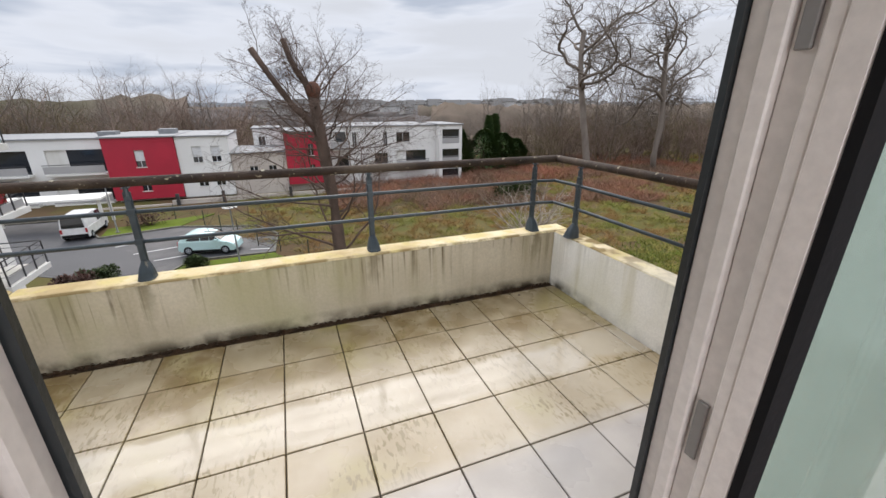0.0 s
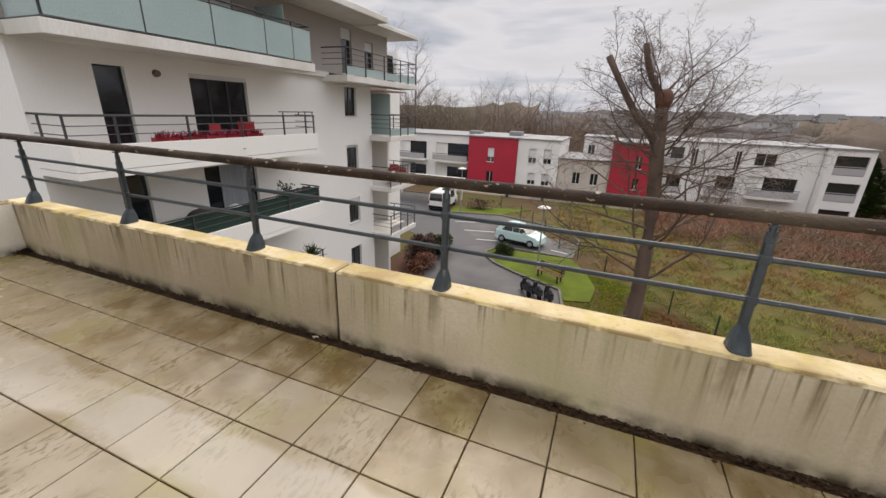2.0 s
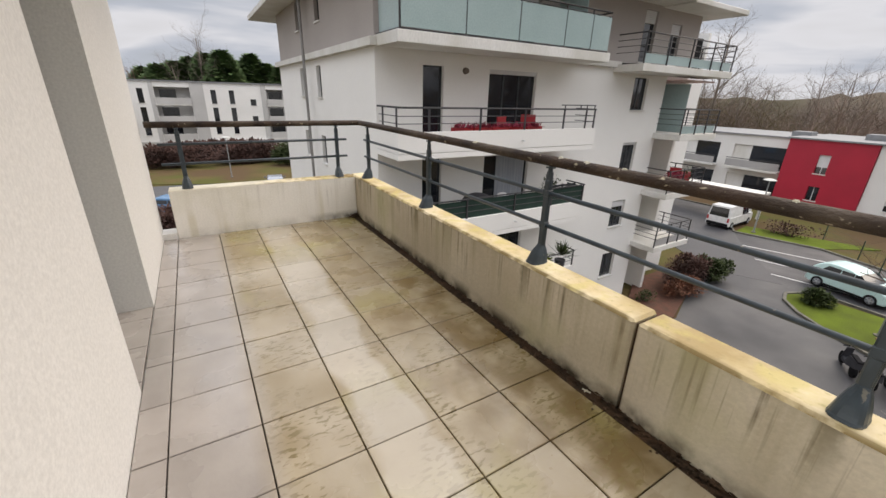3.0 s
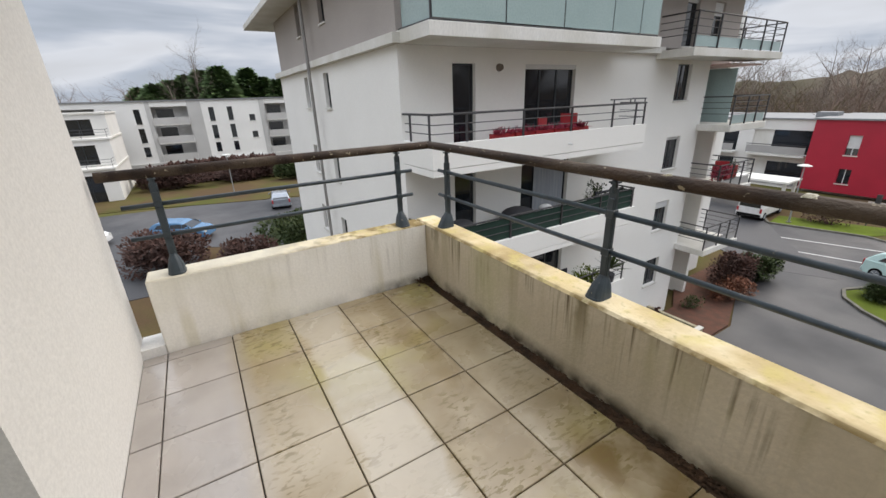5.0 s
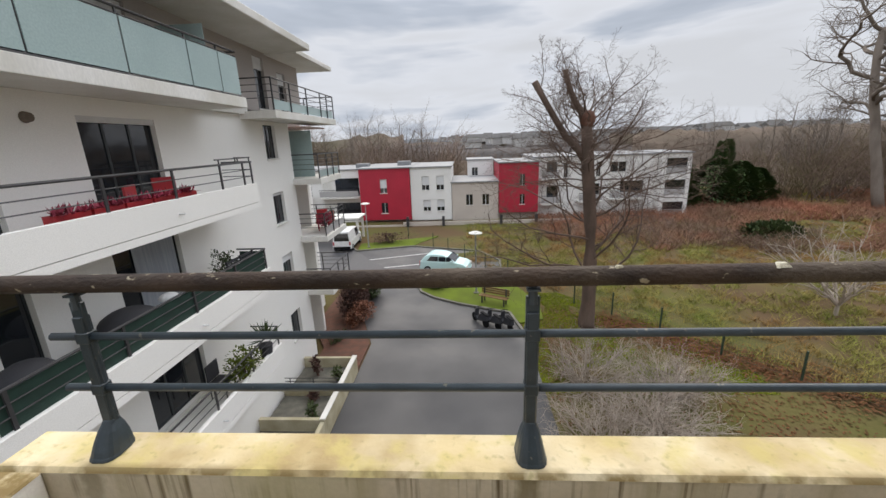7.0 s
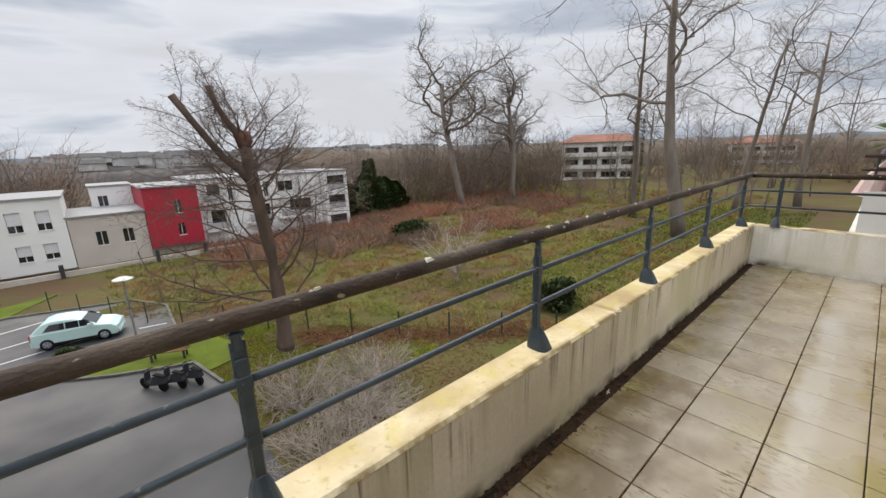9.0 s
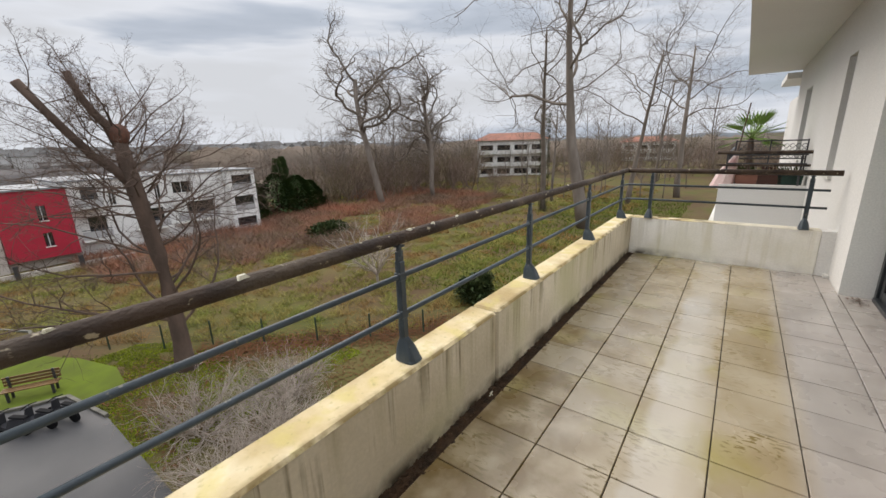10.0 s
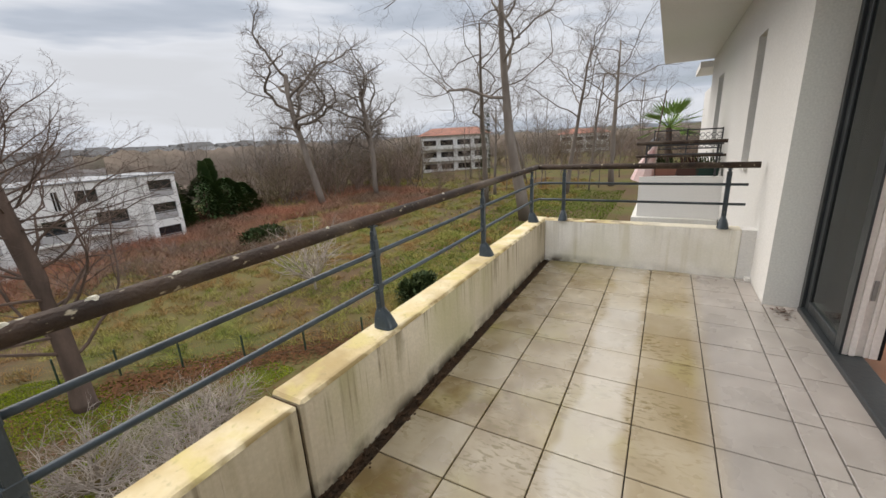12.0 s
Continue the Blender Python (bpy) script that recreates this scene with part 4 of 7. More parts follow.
part("glass_panel", Mesh().box(BX + 0.1, 2.73, 3.02, E1 - 0.1, 2.745, 3.92), M_FROST, gb)
for z, r in ((4.06, 0.025), (3.95, 0.012), (2.99, 0.02)):
    part("rail", Mesh().tube([(BX, 2.70, z), (E1 - 0.07, 2.70, z), (E1 - 0.07, 9.82, z), (BX, 9.82, z)], r, 6), M_DARKMETAL, gb)
part("divider", Mesh().box(BX + 0.01, 8.9, 2.96, E1 - 0.25, 8.92, 4.5), M_FROST, gb, "frosted glass dividing screen")
# corner balconies further along
for k in range(-1, 3):
    z = -ST * k
    y0 = 12.0 if k == -1 else 15.3
    cb = part("corner_balcony", Mesh().box(-14.9 if k > -1 else BX + 0.002, y0 if k > -1 else 12.0, z + 0.10, -12.0, 18.1, z + 0.34), M_WHITE2, blk, "corner balcony with dark rails and frosted lower panels", bevel=0.01)
    path = [(BX if k == -1 else BX + 0.05, y0 + 0.05), (-12.06, y0 + 0.05), (-12.06, 18.04), (-14.8, 18.04)]
    for zz, r in ((1.32, 0.024), (1.12, 0.012), (0.92, 0.012), (0.72, 0.012)):
        part("rail", Mesh().tube([(x, y, z + zz) for x, y in path], r, 6), M_DARKMETAL, cb)
    for x, y in [(-12.06, y0 + 0.05), (-12.06, 18.04), (-13.4, 18.04)] + [(-12.06, y) for y in (16.4, 17.2)] + ([(-12.06, 13.4), (-12.06, 14.9)] if k == -1 else []):
        part("post", Mesh().box(x - 0.02, y - 0.02, z + 0.34, x + 0.02, y + 0.02, z + 1.32), M_DARKMETAL, cb)
    part("panel", Mesh().box(-12.09, y0 + 0.1, z + 0.38, -12.08, 17.95, z + 0.68), M_FROST if k < 1 else M_GREY, cb)
part("screen", Mesh().box(-13.7, 16.30, 0.36, -12.6, 16.33, 2.30), M_FROST, blk, "frosted screen beside the corner balcony")
part("awning", Mesh().box(-14.9, 15.6, 2.40, -12.5, 17.9, 2.45), M_STRIPE, blk, "faded pink striped awning")

# things on the balconies
for y in (4.7, 5.35, 6.0, 6.65, 7.3):
    fb = thing("flower_box", (-12.15, y, 0.21), "trough of red flowers on the balcony floor", "flower box", "red flower boxes on the balcony")
    part("trough", Mesh().box(-0.1, -0.3, 0, 0.1, 0.3, 0.58), M_REDTHING, fb)
    m = Mesh()
    for q in range(90):
        a, el = rng.uniform(0, 6.28), rng.uniform(0.1, 1.4)
        m.leaf((rng.uniform(-0.1, 0.1), rng.uniform(-0.3, 0.3), 0.56), (math.cos(a) * math.cos(el), math.sin(a) * math.cos(el), math.sin(el)), 0.03, rng.uniform(0.08, 0.22))
    part("flowering_plant", m, M_REDLEAF, fb, kind="stuff")


def chair(loc, material, label, turn=0):
    c = thing("garden_chair", loc, label, "chair", turn=turn)
    part("seat", Mesh().box(-0.24, -0.24, 0.42, 0.24, 0.24, 0.46), material, c)
    part("backrest", Mesh().box(-0.24, 0.2, 0.5, 0.24, 0.24, 0.95), material, c)
    for x in (-0.21, 0.21):
        for y in (-0.21, 0.21):
            part("leg", Mesh().tube([(x, y, 0), (x, y, 0.42)], 0.015, 6), material, c)


chair((-12.75, 7.7, 0.14), M_REDTHING, "red plastic garden chair on the balcony", 60)
chair((-12.75, 6.3, 0.10), M_REDTHING, "red plastic garden chair beside the flower boxes", -70)
chair((-12.6, 16.6, -2.13), M_REDTHING, "red garden chair on the corner balcony", 20)
chair((-12.6, 7.9, -4.73), M_DARKTHING, "dark grey garden chair on the lower balcony", 90)
rt = thing("garden_table", (-12.7, 17.2, -2.13), "red cloth covered table on the corner balcony", "table")
part("top", Mesh().box(-0.3, -0.4, 0.7, 0.3, 0.4, 0.74), M_REDTHING, rt)
part("cloth", Mesh().box(0.30, -0.4, 0.25, 0.31, 0.4, 0.74).box(-0.3, -0.41, 0.25, 0.3, -0.40, 0.74), M_REDTHING, rt)
for x, y in ((-0.25, -0.35), (-0.25, 0.35), (0.25, 0.35), (0.25, -0.35)):
    part("leg", Mesh().tube([(x, y, 0), (x, y, 0.7)], 0.02, 6), M_DARKTHING, rt)


def dome(r, h, n=12, lev=5, z=0.0):
    return [[(r * math.cos(b2) * math.cos(a), r * math.cos(b2) * math.sin(a), z + h * math.sin(b2)) for a in [q * 2 * math.pi / n for q in range(n)]] for b2 in [i * math.pi / 2.2 / lev for i in range(lev + 1)]]


for loc, rr in (((-12.4, 3.7, -2.26), 0.42), ((-12.45, 5.6, -2.26), 0.55)):
    bq = thing("covered_barbecue", loc, "barbecue under a dark grey cover on the balcony", "barbecue")
    part("cover", Mesh().rings(dome(rr, 0.35, z=0.72)), M_DARKTHING, bq, smooth=True)
    for q in range(3):
        part("leg", Mesh().tube([(rr * 0.5 * math.cos(q * 2.1), rr * 0.5 * math.sin(q * 2.1), 0), (rr * 0.4 * math.cos(q * 2.1), rr * 0.4 * math.sin(q * 2.1), 0.72)], 0.02, 5), M_DARKMETAL, bq)
wsh = thing("white_stool", (-12.35, 6.5, -2.26), "small white stool on the balcony", "stool")
part("seat", Mesh().rings(dome(0.2, 0.12, z=0.9)), M_SHUTTER, wsh)
part("leg", Mesh().tube([(0, 0, 0), (0, 0, 0.9)], 0.04, 6), M_SHUTTER, wsh)


def bush(name, loc, rx, ry, h, material, label, n=500, leaf=0.09, seed=1, cat="shrub", spiky=False):
    rg = random.Random(seed)
    b2 = thing(name, loc, label, cat)
    m, s = Mesh(), Mesh()
    lobes = [(rg.uniform(-0.5, 0.5) * rx, rg.uniform(-0.5, 0.5) * ry, rg.uniform(0.35, 0.75) * h, rg.uniform(0.35, 0.6)) for _ in range(9)]
    for i in range(n):
        cx, cy, cz, k = lobes[i % 9]
        d = Vector((rg.gauss(0, 1), rg.gauss(0, 1), rg.gauss(0, 1))).normalized()
        q = rg.uniform(0.6, 1.05)
        p = (cx + d.x * rx * k * q, cy + d.y * ry * k * q, max(0.02, cz + d.z * h * k * q * 0.8))
        m.leaf(p, (d.x + rg.gauss(0, 0.6), d.y + rg.gauss(0, 0.6), d.z + rg.gauss(0, 0.6) + 0.3), leaf * rg.uniform(0.3, 0.6), leaf * rg.uniform(0.8, 1.8))
    for cx, cy, cz, k in lobes:
        s.tube([(cx * 0.1, cy * 0.1, 0), (cx * 0.6, cy * 0.6, cz * 0.6), (cx, cy, cz)], [0.03, 0.02, 0.008], 5)
    part("stems", s, M_BARK, b2)
    part("foliage", m, material, b2)
    return b2


bush("potted_plant", (-12.5, 8.75, -2.2), 0.35, 0.35, 1.2, M_SHRUB, "tall green potted plant on the balcony", 700, 0.06, 3, "plant")
bush("flowering_plant", (-12.35, 16.2, -1.9), 0.30, 0.9, 0.6, M_REDLEAF, "dark red flowering plants on the corner balcony", 1200, 0.05, 14, "plant")
bush("potted_plant", (-12.6, 17.3, -2.1), 0.35, 0.45, 0.9, M_SHRUB, "dark green potted plant on the corner balcony", 700, 0.05, 15, "plant")
bush("potted_plant", (-12.1, 8.2, -4.4), 0.4, 0.6, 0.8, M_LAWN, "yellow green potted plant on the lower balcony", 800, 0.07, 4, "plant")
sc = thing("slatted_screen", (-12.15, 8.3, -1.72), "dark slatted wooden screen standing at the end of the balcony", "screen")
for i in range(6):
    part("slat", Mesh().box(-0.02, 0, 0.10 * i, 0.0, 1.3, 0.10 * i + 0.07), M_DARKTHING, sc)
for y in (0.0, 0.62, 1.24):
    part("upright", Mesh().box(0.002, y, -0.50, 0.03, y + 0.05, 0.60), M_DARKTHING, sc)
ag = thing("potted_agave", (-12.0, 9.2, -4.3), "spiky green agave in a pot on the lower balcony", "plant")
part("pot", Mesh().rings([[(0.15 * math.cos(a), 0.15 * math.sin(a), -0.1) for a in [q * math.pi / 6 for q in range(12)]], [(0.2 * math.cos(a), 0.2 * math.sin(a), 0.35) for a in [q * math.pi / 6 for q in range(12)]]]), M_DARKTHING, ag)
m = Mesh()
for q in range(46):
    a, el = rng.uniform(0, 6.28), rng.uniform(0.1, 1.5)
    m.leaf((0, 0, 0.5), (math.cos(a) * math.cos(el), math.sin(a) * math.cos(el), math.sin(el)), 0.035, rng.uniform(0.5, 0.75))
part("leaves", m, M_SHRUB, ag)


def settle(known, dx, dy, dz):
    """Moves the things built since then, with their parts."""
    for ob in bpy.data.objects:
        if ob not in known and ob.parent is None:
            ob.matrix_basis = Matrix.Translation((dx, dy, dz)) @ ob.matrix_basis


settle(before, -0.06, 0.08, -0.14)

# ground floor terraces of the block
TZ = -7.3
gt = thing("garden_walls", (0, 0, 0))
tagged(gt, "low stained concrete garden walls of the ground floor terraces", "wall")
for b2 in ((-13.18, 10.0, GZ - 0.2, -10.9, 10.15, TZ), (-11.05, 10.152, GZ - 0.2, -10.9, 13.9, TZ), (-13.18, 13.902, GZ - 0.2, -10.9, 14.05, TZ), (-11.05, 4.0, GZ - 0.2, -10.9, 9.998, TZ - 0.05)):
    part("wall", Mesh().box(*b2), M_OLDWALL, gt, bevel=0.01)
part("floor", Mesh().box(-13.18, 4.0, GZ - 0.1, -11.052, 13.9, -7.75), M_KERB, gt)

part("dividing_wall", Mesh().box(-13.18, 11.9, -7.748, -11.052, 12.02, TZ - 0.02), M_OLDWALL, gt, bevel=0.01)
part("coping", Mesh().box(-11.07, 10.0, TZ + 0.002, -10.88, 14.05, TZ + 0.05), M_WHITE2, gt, "pale coping on the outer wall")
gr = thing("garden_railing", (0, 0, 0), "thin dark railing on the low garden walls", "railing")
for zz in (TZ + 0.30, TZ + 0.16):
    part("rail", Mesh().tube([(-13.1, 11.96, zz), (-11.0, 11.96, zz)], 0.014, 6), M_DARKMETAL, gr)
for x in (-12.9, -12.0, -11.1):
    part("post", Mesh().box(x - 0.012, 11.948, TZ - 0.02, x + 0.012, 11.972, TZ + 0.30), M_DARKMETAL, gr)
for i, (x, y, h) in enumerate(((-11.5, 10.5, 0.7), (-11.9, 11.6, 0.5), (-11.4, 12.9, 0.6), (-12.4, 13.3, 0.8))):
    bush("potted_plant", (x, y, -7.75), 0.22, 0.22, h, (M_SHRUB, M_REDWOOD)[i % 2], "small dark plant on the ground floor terrace", 160, 0.10, 60 + i, "plant")

# ------------------------------------------------------------ ground, roads, kerbs
def ground_z(x, y):
    d = max(0.0, y - 24) / 60 + max(0.0, x - 8) / 60
    amp = min(1.0, d * 2)
    v = noise.noise((x * 0.05, y * 0.05, 0.3)) * 0.5 * amp + noise.noise((x * 0.3, y * 0.3, 1.3)) * 0.14 * min(1, d * 6)
    v += max(0.0, x - 45) * 0.022
    return GZ - 0.03 + max(-1.0, v)


m = Mesh()
xs = [-3000, -900, -300, -120, -60, -30, -14, -4] + [x * 1.0 for x in range(0, 60, 1)] + [60 + 4 * i for i in range(20)] + [160, 300, 900, 3000]
ysg = [-3000, -900, -200, -60, -20, 0, 6] + [8 + 1.0 * i for i in range(60)] + [70 + 5 * i for i in range(16)] + [170, 300, 900, 3000]
for y in ysg:
    for x in xs:
        z = ground_z(x, y) if 4 < y < 150 and -4 <= x < 160 else (GZ - 0.03 + min(115, max(0.0, x - 45)) * 0.022 if x > 45 else GZ - 0.03)
        m.v.append((x, y, z))
W = len(xs)
for j in range(len(ysg) - 1):
    for i in range(W - 1):
        m.f.append((j * W + i, j * W + i + 1, (j + 1) * W + i + 1, (j + 1) * W + i))
solo("ground", m, M_GRASS, kind="structure", smooth=True)

asph = [(-3.0, 0.3), (-3.15, 17.0), (-3.7, 19.9), (-4.6, 20.3), (-6.6, 21.25), (-8.2, 22.3), (-9.1, 23.3), (-9.4, 24.3), (-8.9, 25.4), (-7.6, 25.8), (-3.6, 25.6), (-3.4, 30.0), (-5.0, 33.0), (-11.2, 35.1), (-16.2, 33.8), (-17.5, 36.0), (-19, 41), (-36, 41), (-36, 30), (-18, 27), (-12.9, 24), (-12.2, 20), (-10.88, 16.5), (-10.88, 0.3)]
solo("road", Mesh().poly(asph, GZ - 0.2, GZ), M_ASPHALT, kind="structure")
solo("road_patch", Mesh().poly([(-11.0, 26.8), (-14.5, 31.2), (-17.5, 35.8), (-24, 38), (-24, 31), (-17.9, 27.3), (-12.9, 24.2), (-10.0, 25.6)], GZ - 0.1, GZ + 0.006), M_ASPHALT2, kind="structure")
solo("road_street", Mesh().poly([(-57, -70), (-43, -70), (-36.5, -2), (-30, 8), (-29, 60), (-41, 70), (-47.5, 10), (-52, 0)], GZ - 0.2, GZ + 0.002), M_ASPHALT, kind="structure")
solo("road_drive", Mesh().poly([(-44, -12), (-44, -3.2), (-29.5, -2.4), (-29.5, -9)], GZ - 0.2, GZ + 0.006), M_ASPHALT2, kind="structure")
for n, (a, b2) in enumerate((((-14.35, 30.94), (-9.4, 32.65)), ((-12.66, 28.7), (-7.6, 30.1)), ((-11.0, 26.77), (-7.2, 27.6)), ((-5.2, 26.9), (-3.9, 26.6)))):
    a, b2 = Vector((*a, GZ + 0.006)), Vector((*b2, GZ + 0.006))
    s = (b2 - a).normalized().cross(Vector((0, 0, 1))) * 0.06
    solo("parking_line", Mesh().rings([[a - s, a + s, a + s + Vector((0, 0, 0.006)), a - s + Vector((0, 0, 0.006))], [b2 - s, b2 + s, b2 + s + Vector((0, 0, 0.006)), b2 - s + Vector((0, 0, 0.006))]]), M_LINE, kind="structure")
kp = asph[1:18]
for a, b2 in zip(kp, kp[1:]):
    a, b2 = Vector((*a, 0)), Vector((*b2, 0))
    d = (b2 - a).normalized()
    s = d.cross(Vector((0, 0, 1))) * 0.07
    L = (b2 - a).length
    c = [a - s - d * 0.0, a + s, b2 + s, b2 - s]
    solo("kerb", Mesh().poly([(p.x, p.y) for p in c], GZ - 0.1, GZ + 0.11), M_KERB, kind="structure")
isl = [(-3.3, 18.6), (-3.75, 19.95), (-6.65, 21.35), (-8.25, 22.4), (-9.1, 23.45), (-9.3, 24.3), (-8.8, 25.3), (-3.6, 25.5), (-2.6, 23.6), (-1.8, 21), (-2.0, 19)]
solo("lawn", Mesh().poly(isl, GZ - 0.1, GZ + 0.05), M_LAWN, kind="structure")
solo("lawn_strip", Mesh().poly([(-11.2, 35.3), (-16.2, 34.0), (-16.5, 36.5), (-9, 39)], GZ - 0.1, GZ + 0.04), M_LAWN, kind="structure")
solo("planting_bed", Mesh().poly([(-13.1, 14.1), (-10.95, 14.1), (-10.95, 16.4), (-12.2, 20.0), (-13.0, 23.8), (-14.5, 24), (-14.5, 18.5), (-13.1, 16)], GZ - 0.1, GZ + 0.06), M_SOIL, kind="structure")
solo("lawn_street", Mesh().poly([(-72, -25), (-56, -20), (-52.5, 0), (-48, 10), (-46, 22), (-72, 30)], GZ - 0.1, GZ + 0.04), M_GRASS, kind="structure")

# ------------------------------------------------------------ far buildings
def flat_block(name, x0, x1, y0, depth, z0, z1, material, label, wins, axis="y", category="building"):
    """A flat roofed block whose face is y = y0 (axis y) with windows (a, b, low, high, kind)."""
    ob = thing(name, (0, 0, 0), label, category)
    holes = [(w[0], w[1], w[2], w[3]) for w in wins]
    m = wall_with_holes(Mesh(), "y", y0, y0 + 0.3, x0, x1, z0, z1, holes)
    part("front_wall", m, material, ob)
    for bx in ((x0, y0 + 0.302, z0, x0 + 0.3, y0 + depth, z1), (x1 - 0.3, y0 + 0.302, z0, x1, y0 + depth, z1), (x0, y0 + depth + 0.002, z0, x1, y0 + depth + 0.3, z1)):
        part("wall", Mesh().box(*bx), material, ob)
    part("roof", Mesh().box(x0 - 0.15, y0 - 0.15, z1 + 0.002, x1 + 0.15, y0 + depth + 0.2, z1 + 0.14), M_ROOF, ob)
    for a, b2, lo, hi, kind in wins:
        w = part("window", Mesh().box(a, y0 + 0.20, lo, b2, y0 + 0.22, hi), M_DARKGLASS, ob)
        if kind == "s":
            part("shutter", Mesh().box(a + 0.02, y0 + 0.12, lo + (hi - lo) * 0.35, b2 - 0.02, y0 + 0.16, hi), M_SHUTTER, w)
        if kind in "ws":
            part("sill", Mesh().box(a - 0.06, y0 - 0.06, lo - 0.08, b2 + 0.06, y0 + 0.15, lo - 0.002), M_WHITE2, w)
            part("frame", Mesh().box((a + b2) / 2 - 0.03, y0 + 0.17, lo, (a + b2) / 2 + 0.03, y0 + 0.198, hi), M_SHUTTER, w)
        if kind == "b":
            part("back_wall", Mesh().box(a, y0 + 0.17, lo, a + (b2 - a) * 0.35, y0 + 0.198, hi), M_WHITE2, w)
            bl = part("balcony", Mesh().box(a - 0.1, y0 - 1.0, lo - 0.18, b2 + 0.1, y0 - 0.002, lo - 0.01), M_WHITE2, ob)
            part("rail", Mesh().box(a - 0.1, y0 - 1.0, lo + 0.9, b2 + 0.1, y0 - 0.95, lo + 0.97), M_DARKMETAL, bl)
            part("panel", Mesh().box(a - 0.08, y0 - 0.98, lo + 0.08, b2 + 0.08, y0 - 0.96, lo + 0.8), M_GREY, bl)
    return ob


FYY = 47.0
before = set(bpy.data.objects)
flat_block("residence_wing", -34, -19.35, FYY + 1.2, 10, -8.6, -1.3, M_WHITE, "white two storey residence wing with long galleries", [(-24.6, -19.8, -4.6, -2.3, "b"), (-24.6, -19.8, -7.6, -5.4, "b"), (-30, -26, -4.6, -2.3, "b"), (-30, -26, -7.6, -5.4, "b")])
r1 = flat_block("red_building", -19.3, -13.05, FYY - 0.5, 10, -7.45, -1.15, M_RED, "crimson clad two storey building block with two white framed windows", [(-16.75, -15.9, -4.1, -2.4, "s"), (-16.75, -15.9, -6.6, -5.3, "w")])
part("base_wall", Mesh().box(-19.2, FYY + 0.3, -9.0, -13.05, FYY + 0.6, -7.46), M_PALE, r1)
r2 = flat_block("white_building", -13.0, -8.0, FYY - 0.3, 10, -7.6, -1.2, M_WHITE, "white two storey block with four shuttered windows", [(-11.6, -10.7, -3.9, -2.2, "s"), (-9.8, -8.9, -3.9, -2.2, "s"), (-11.5, -10.6, -6.5, -5.1, "s"), (-9.8, -8.9, -6.5, -5.1, "s")])
part("base_wall", Mesh().box(-13.0, FYY, -9.0, -8.0, FYY + 0.3, -7.62), M_PALE, r2)
r3 = flat_block("low_building", -7.95, -2.25, FYY - 0.2, 9, -9.0, -3.15, M_PALE, "low beige building with two small windows", [(-6.2, -5.4, -5.9, -4.6, "w"), (-4.2, -3.4, -5.9, -4.6, "w")])
rr2 = flat_block("red_building", -2.2, 2.5, FYY - 0.5, 9, -6.9, -0.95, M_RED, "crimson clad block behind the bare tree with narrow windows", [(0.3, 0.9, -3.6, -2.3, "w"), (0.3, 0.9, -5.9, -4.7, "w")])
part("base_wall", Mesh().box(-2.2, FYY + 0.2, -9.0, 2.5, FYY + 0.5, -6.92), M_PALE, rr2)
flat_block("white_building", -5.9, -2.3, FYY + 8, 6, -9.0, -0.9, M_WHITE, "white block end behind the low building", [(-5.3, -4.5, -3.0, -1.9, "w")])
settle(before, 0.2, 0.9, -0.32)
before = set(bpy.data.objects)
flat_block("white_building", 2.55, 17.0, FYY + 0.2, 11, -8.6, -0.95, M_WHITE, "long white two storey building with balconies", [(3.3, 5.2, -3.4, -1.5, "b"), (6.0, 6.5, -3.4, -1.6, "w"), (7.8, 10.4, -6.2, -4.2, "b"), (9.9, 10.4, -3.4, -1.6, "w"), (11.6, 13.4, -2.9, -1.7, "w"), (11.4, 15.6, -6.0, -4.0, "b"), (3.3, 5.4, -6.4, -4.4, "b")])
ce = flat_block("white_building", 17.05, 20.3, FYY - 1.0, 8, -8.6, -0.85, M_WHITE, "white corner block with dark stacked loggias", [(17.5, 19.9, -3.2, -1.4, "l"), (17.5, 19.9, -5.7, -3.9, "l"), (17.5, 19.9, -8.3, -6.5, "l")])
for z in (-3.2, -5.7, -8.3):
    part("loggia_rail", Mesh().box(17.5, FYY - 0.98, z + 0.8, 19.9, FYY - 0.94, z + 0.86).box(17.5, FYY - 0.97, z + 0.05, 19.9, FYY - 0.95, z + 0.7), M_GREY, ce)
settle(before, -0.1, 1.3, 0.1)
for (x, z) in ((-20.5, -1.16), (-15.0, -1.0)):
    part("roof_unit", Mesh().box(x, FYY + 3, z, x + 1.6, FYY + 4.5, z + 0.5), M_ROOF, r1)
# wall and gate posts in front of the row
lw = solo("garden_wall", Mesh().box(-13.5, FYY - 2.4, -9.0, 6.0, FYY - 2.2, -7.6).box(-20, FYY - 2.4, -9, -13.52, FYY - 2.2, -7.9), M_PALE, "low beige boundary wall before the row of buildings", "wall")
for x in (-12.9, -8.7, -2.0, 2.0):
    solo("gate_post", Mesh().box(x - 0.15, FYY - 2.8, -9.0, x + 0.15, FYY - 2.5, -6.9), M_DARKMETAL, "dark post beside the boundary wall", "post", "dark posts along the boundary wall")
solo("carport", Mesh().box(-25.0, 37.5, -5.75, -16.8, 40.2, -5.6).box(-24.8, 37.8, GZ, -24.6, 38.0, -5.76).box(-17.2, 37.8, GZ, -17.0, 38.0, -5.76).box(-24.8, 39.8, GZ, -24.6, 40.0, -5.76).box(-17.2, 39.8, GZ, -17.0, 40.0, -5.76), M_WHITE2, "pale flat carport roof on posts", "carport")

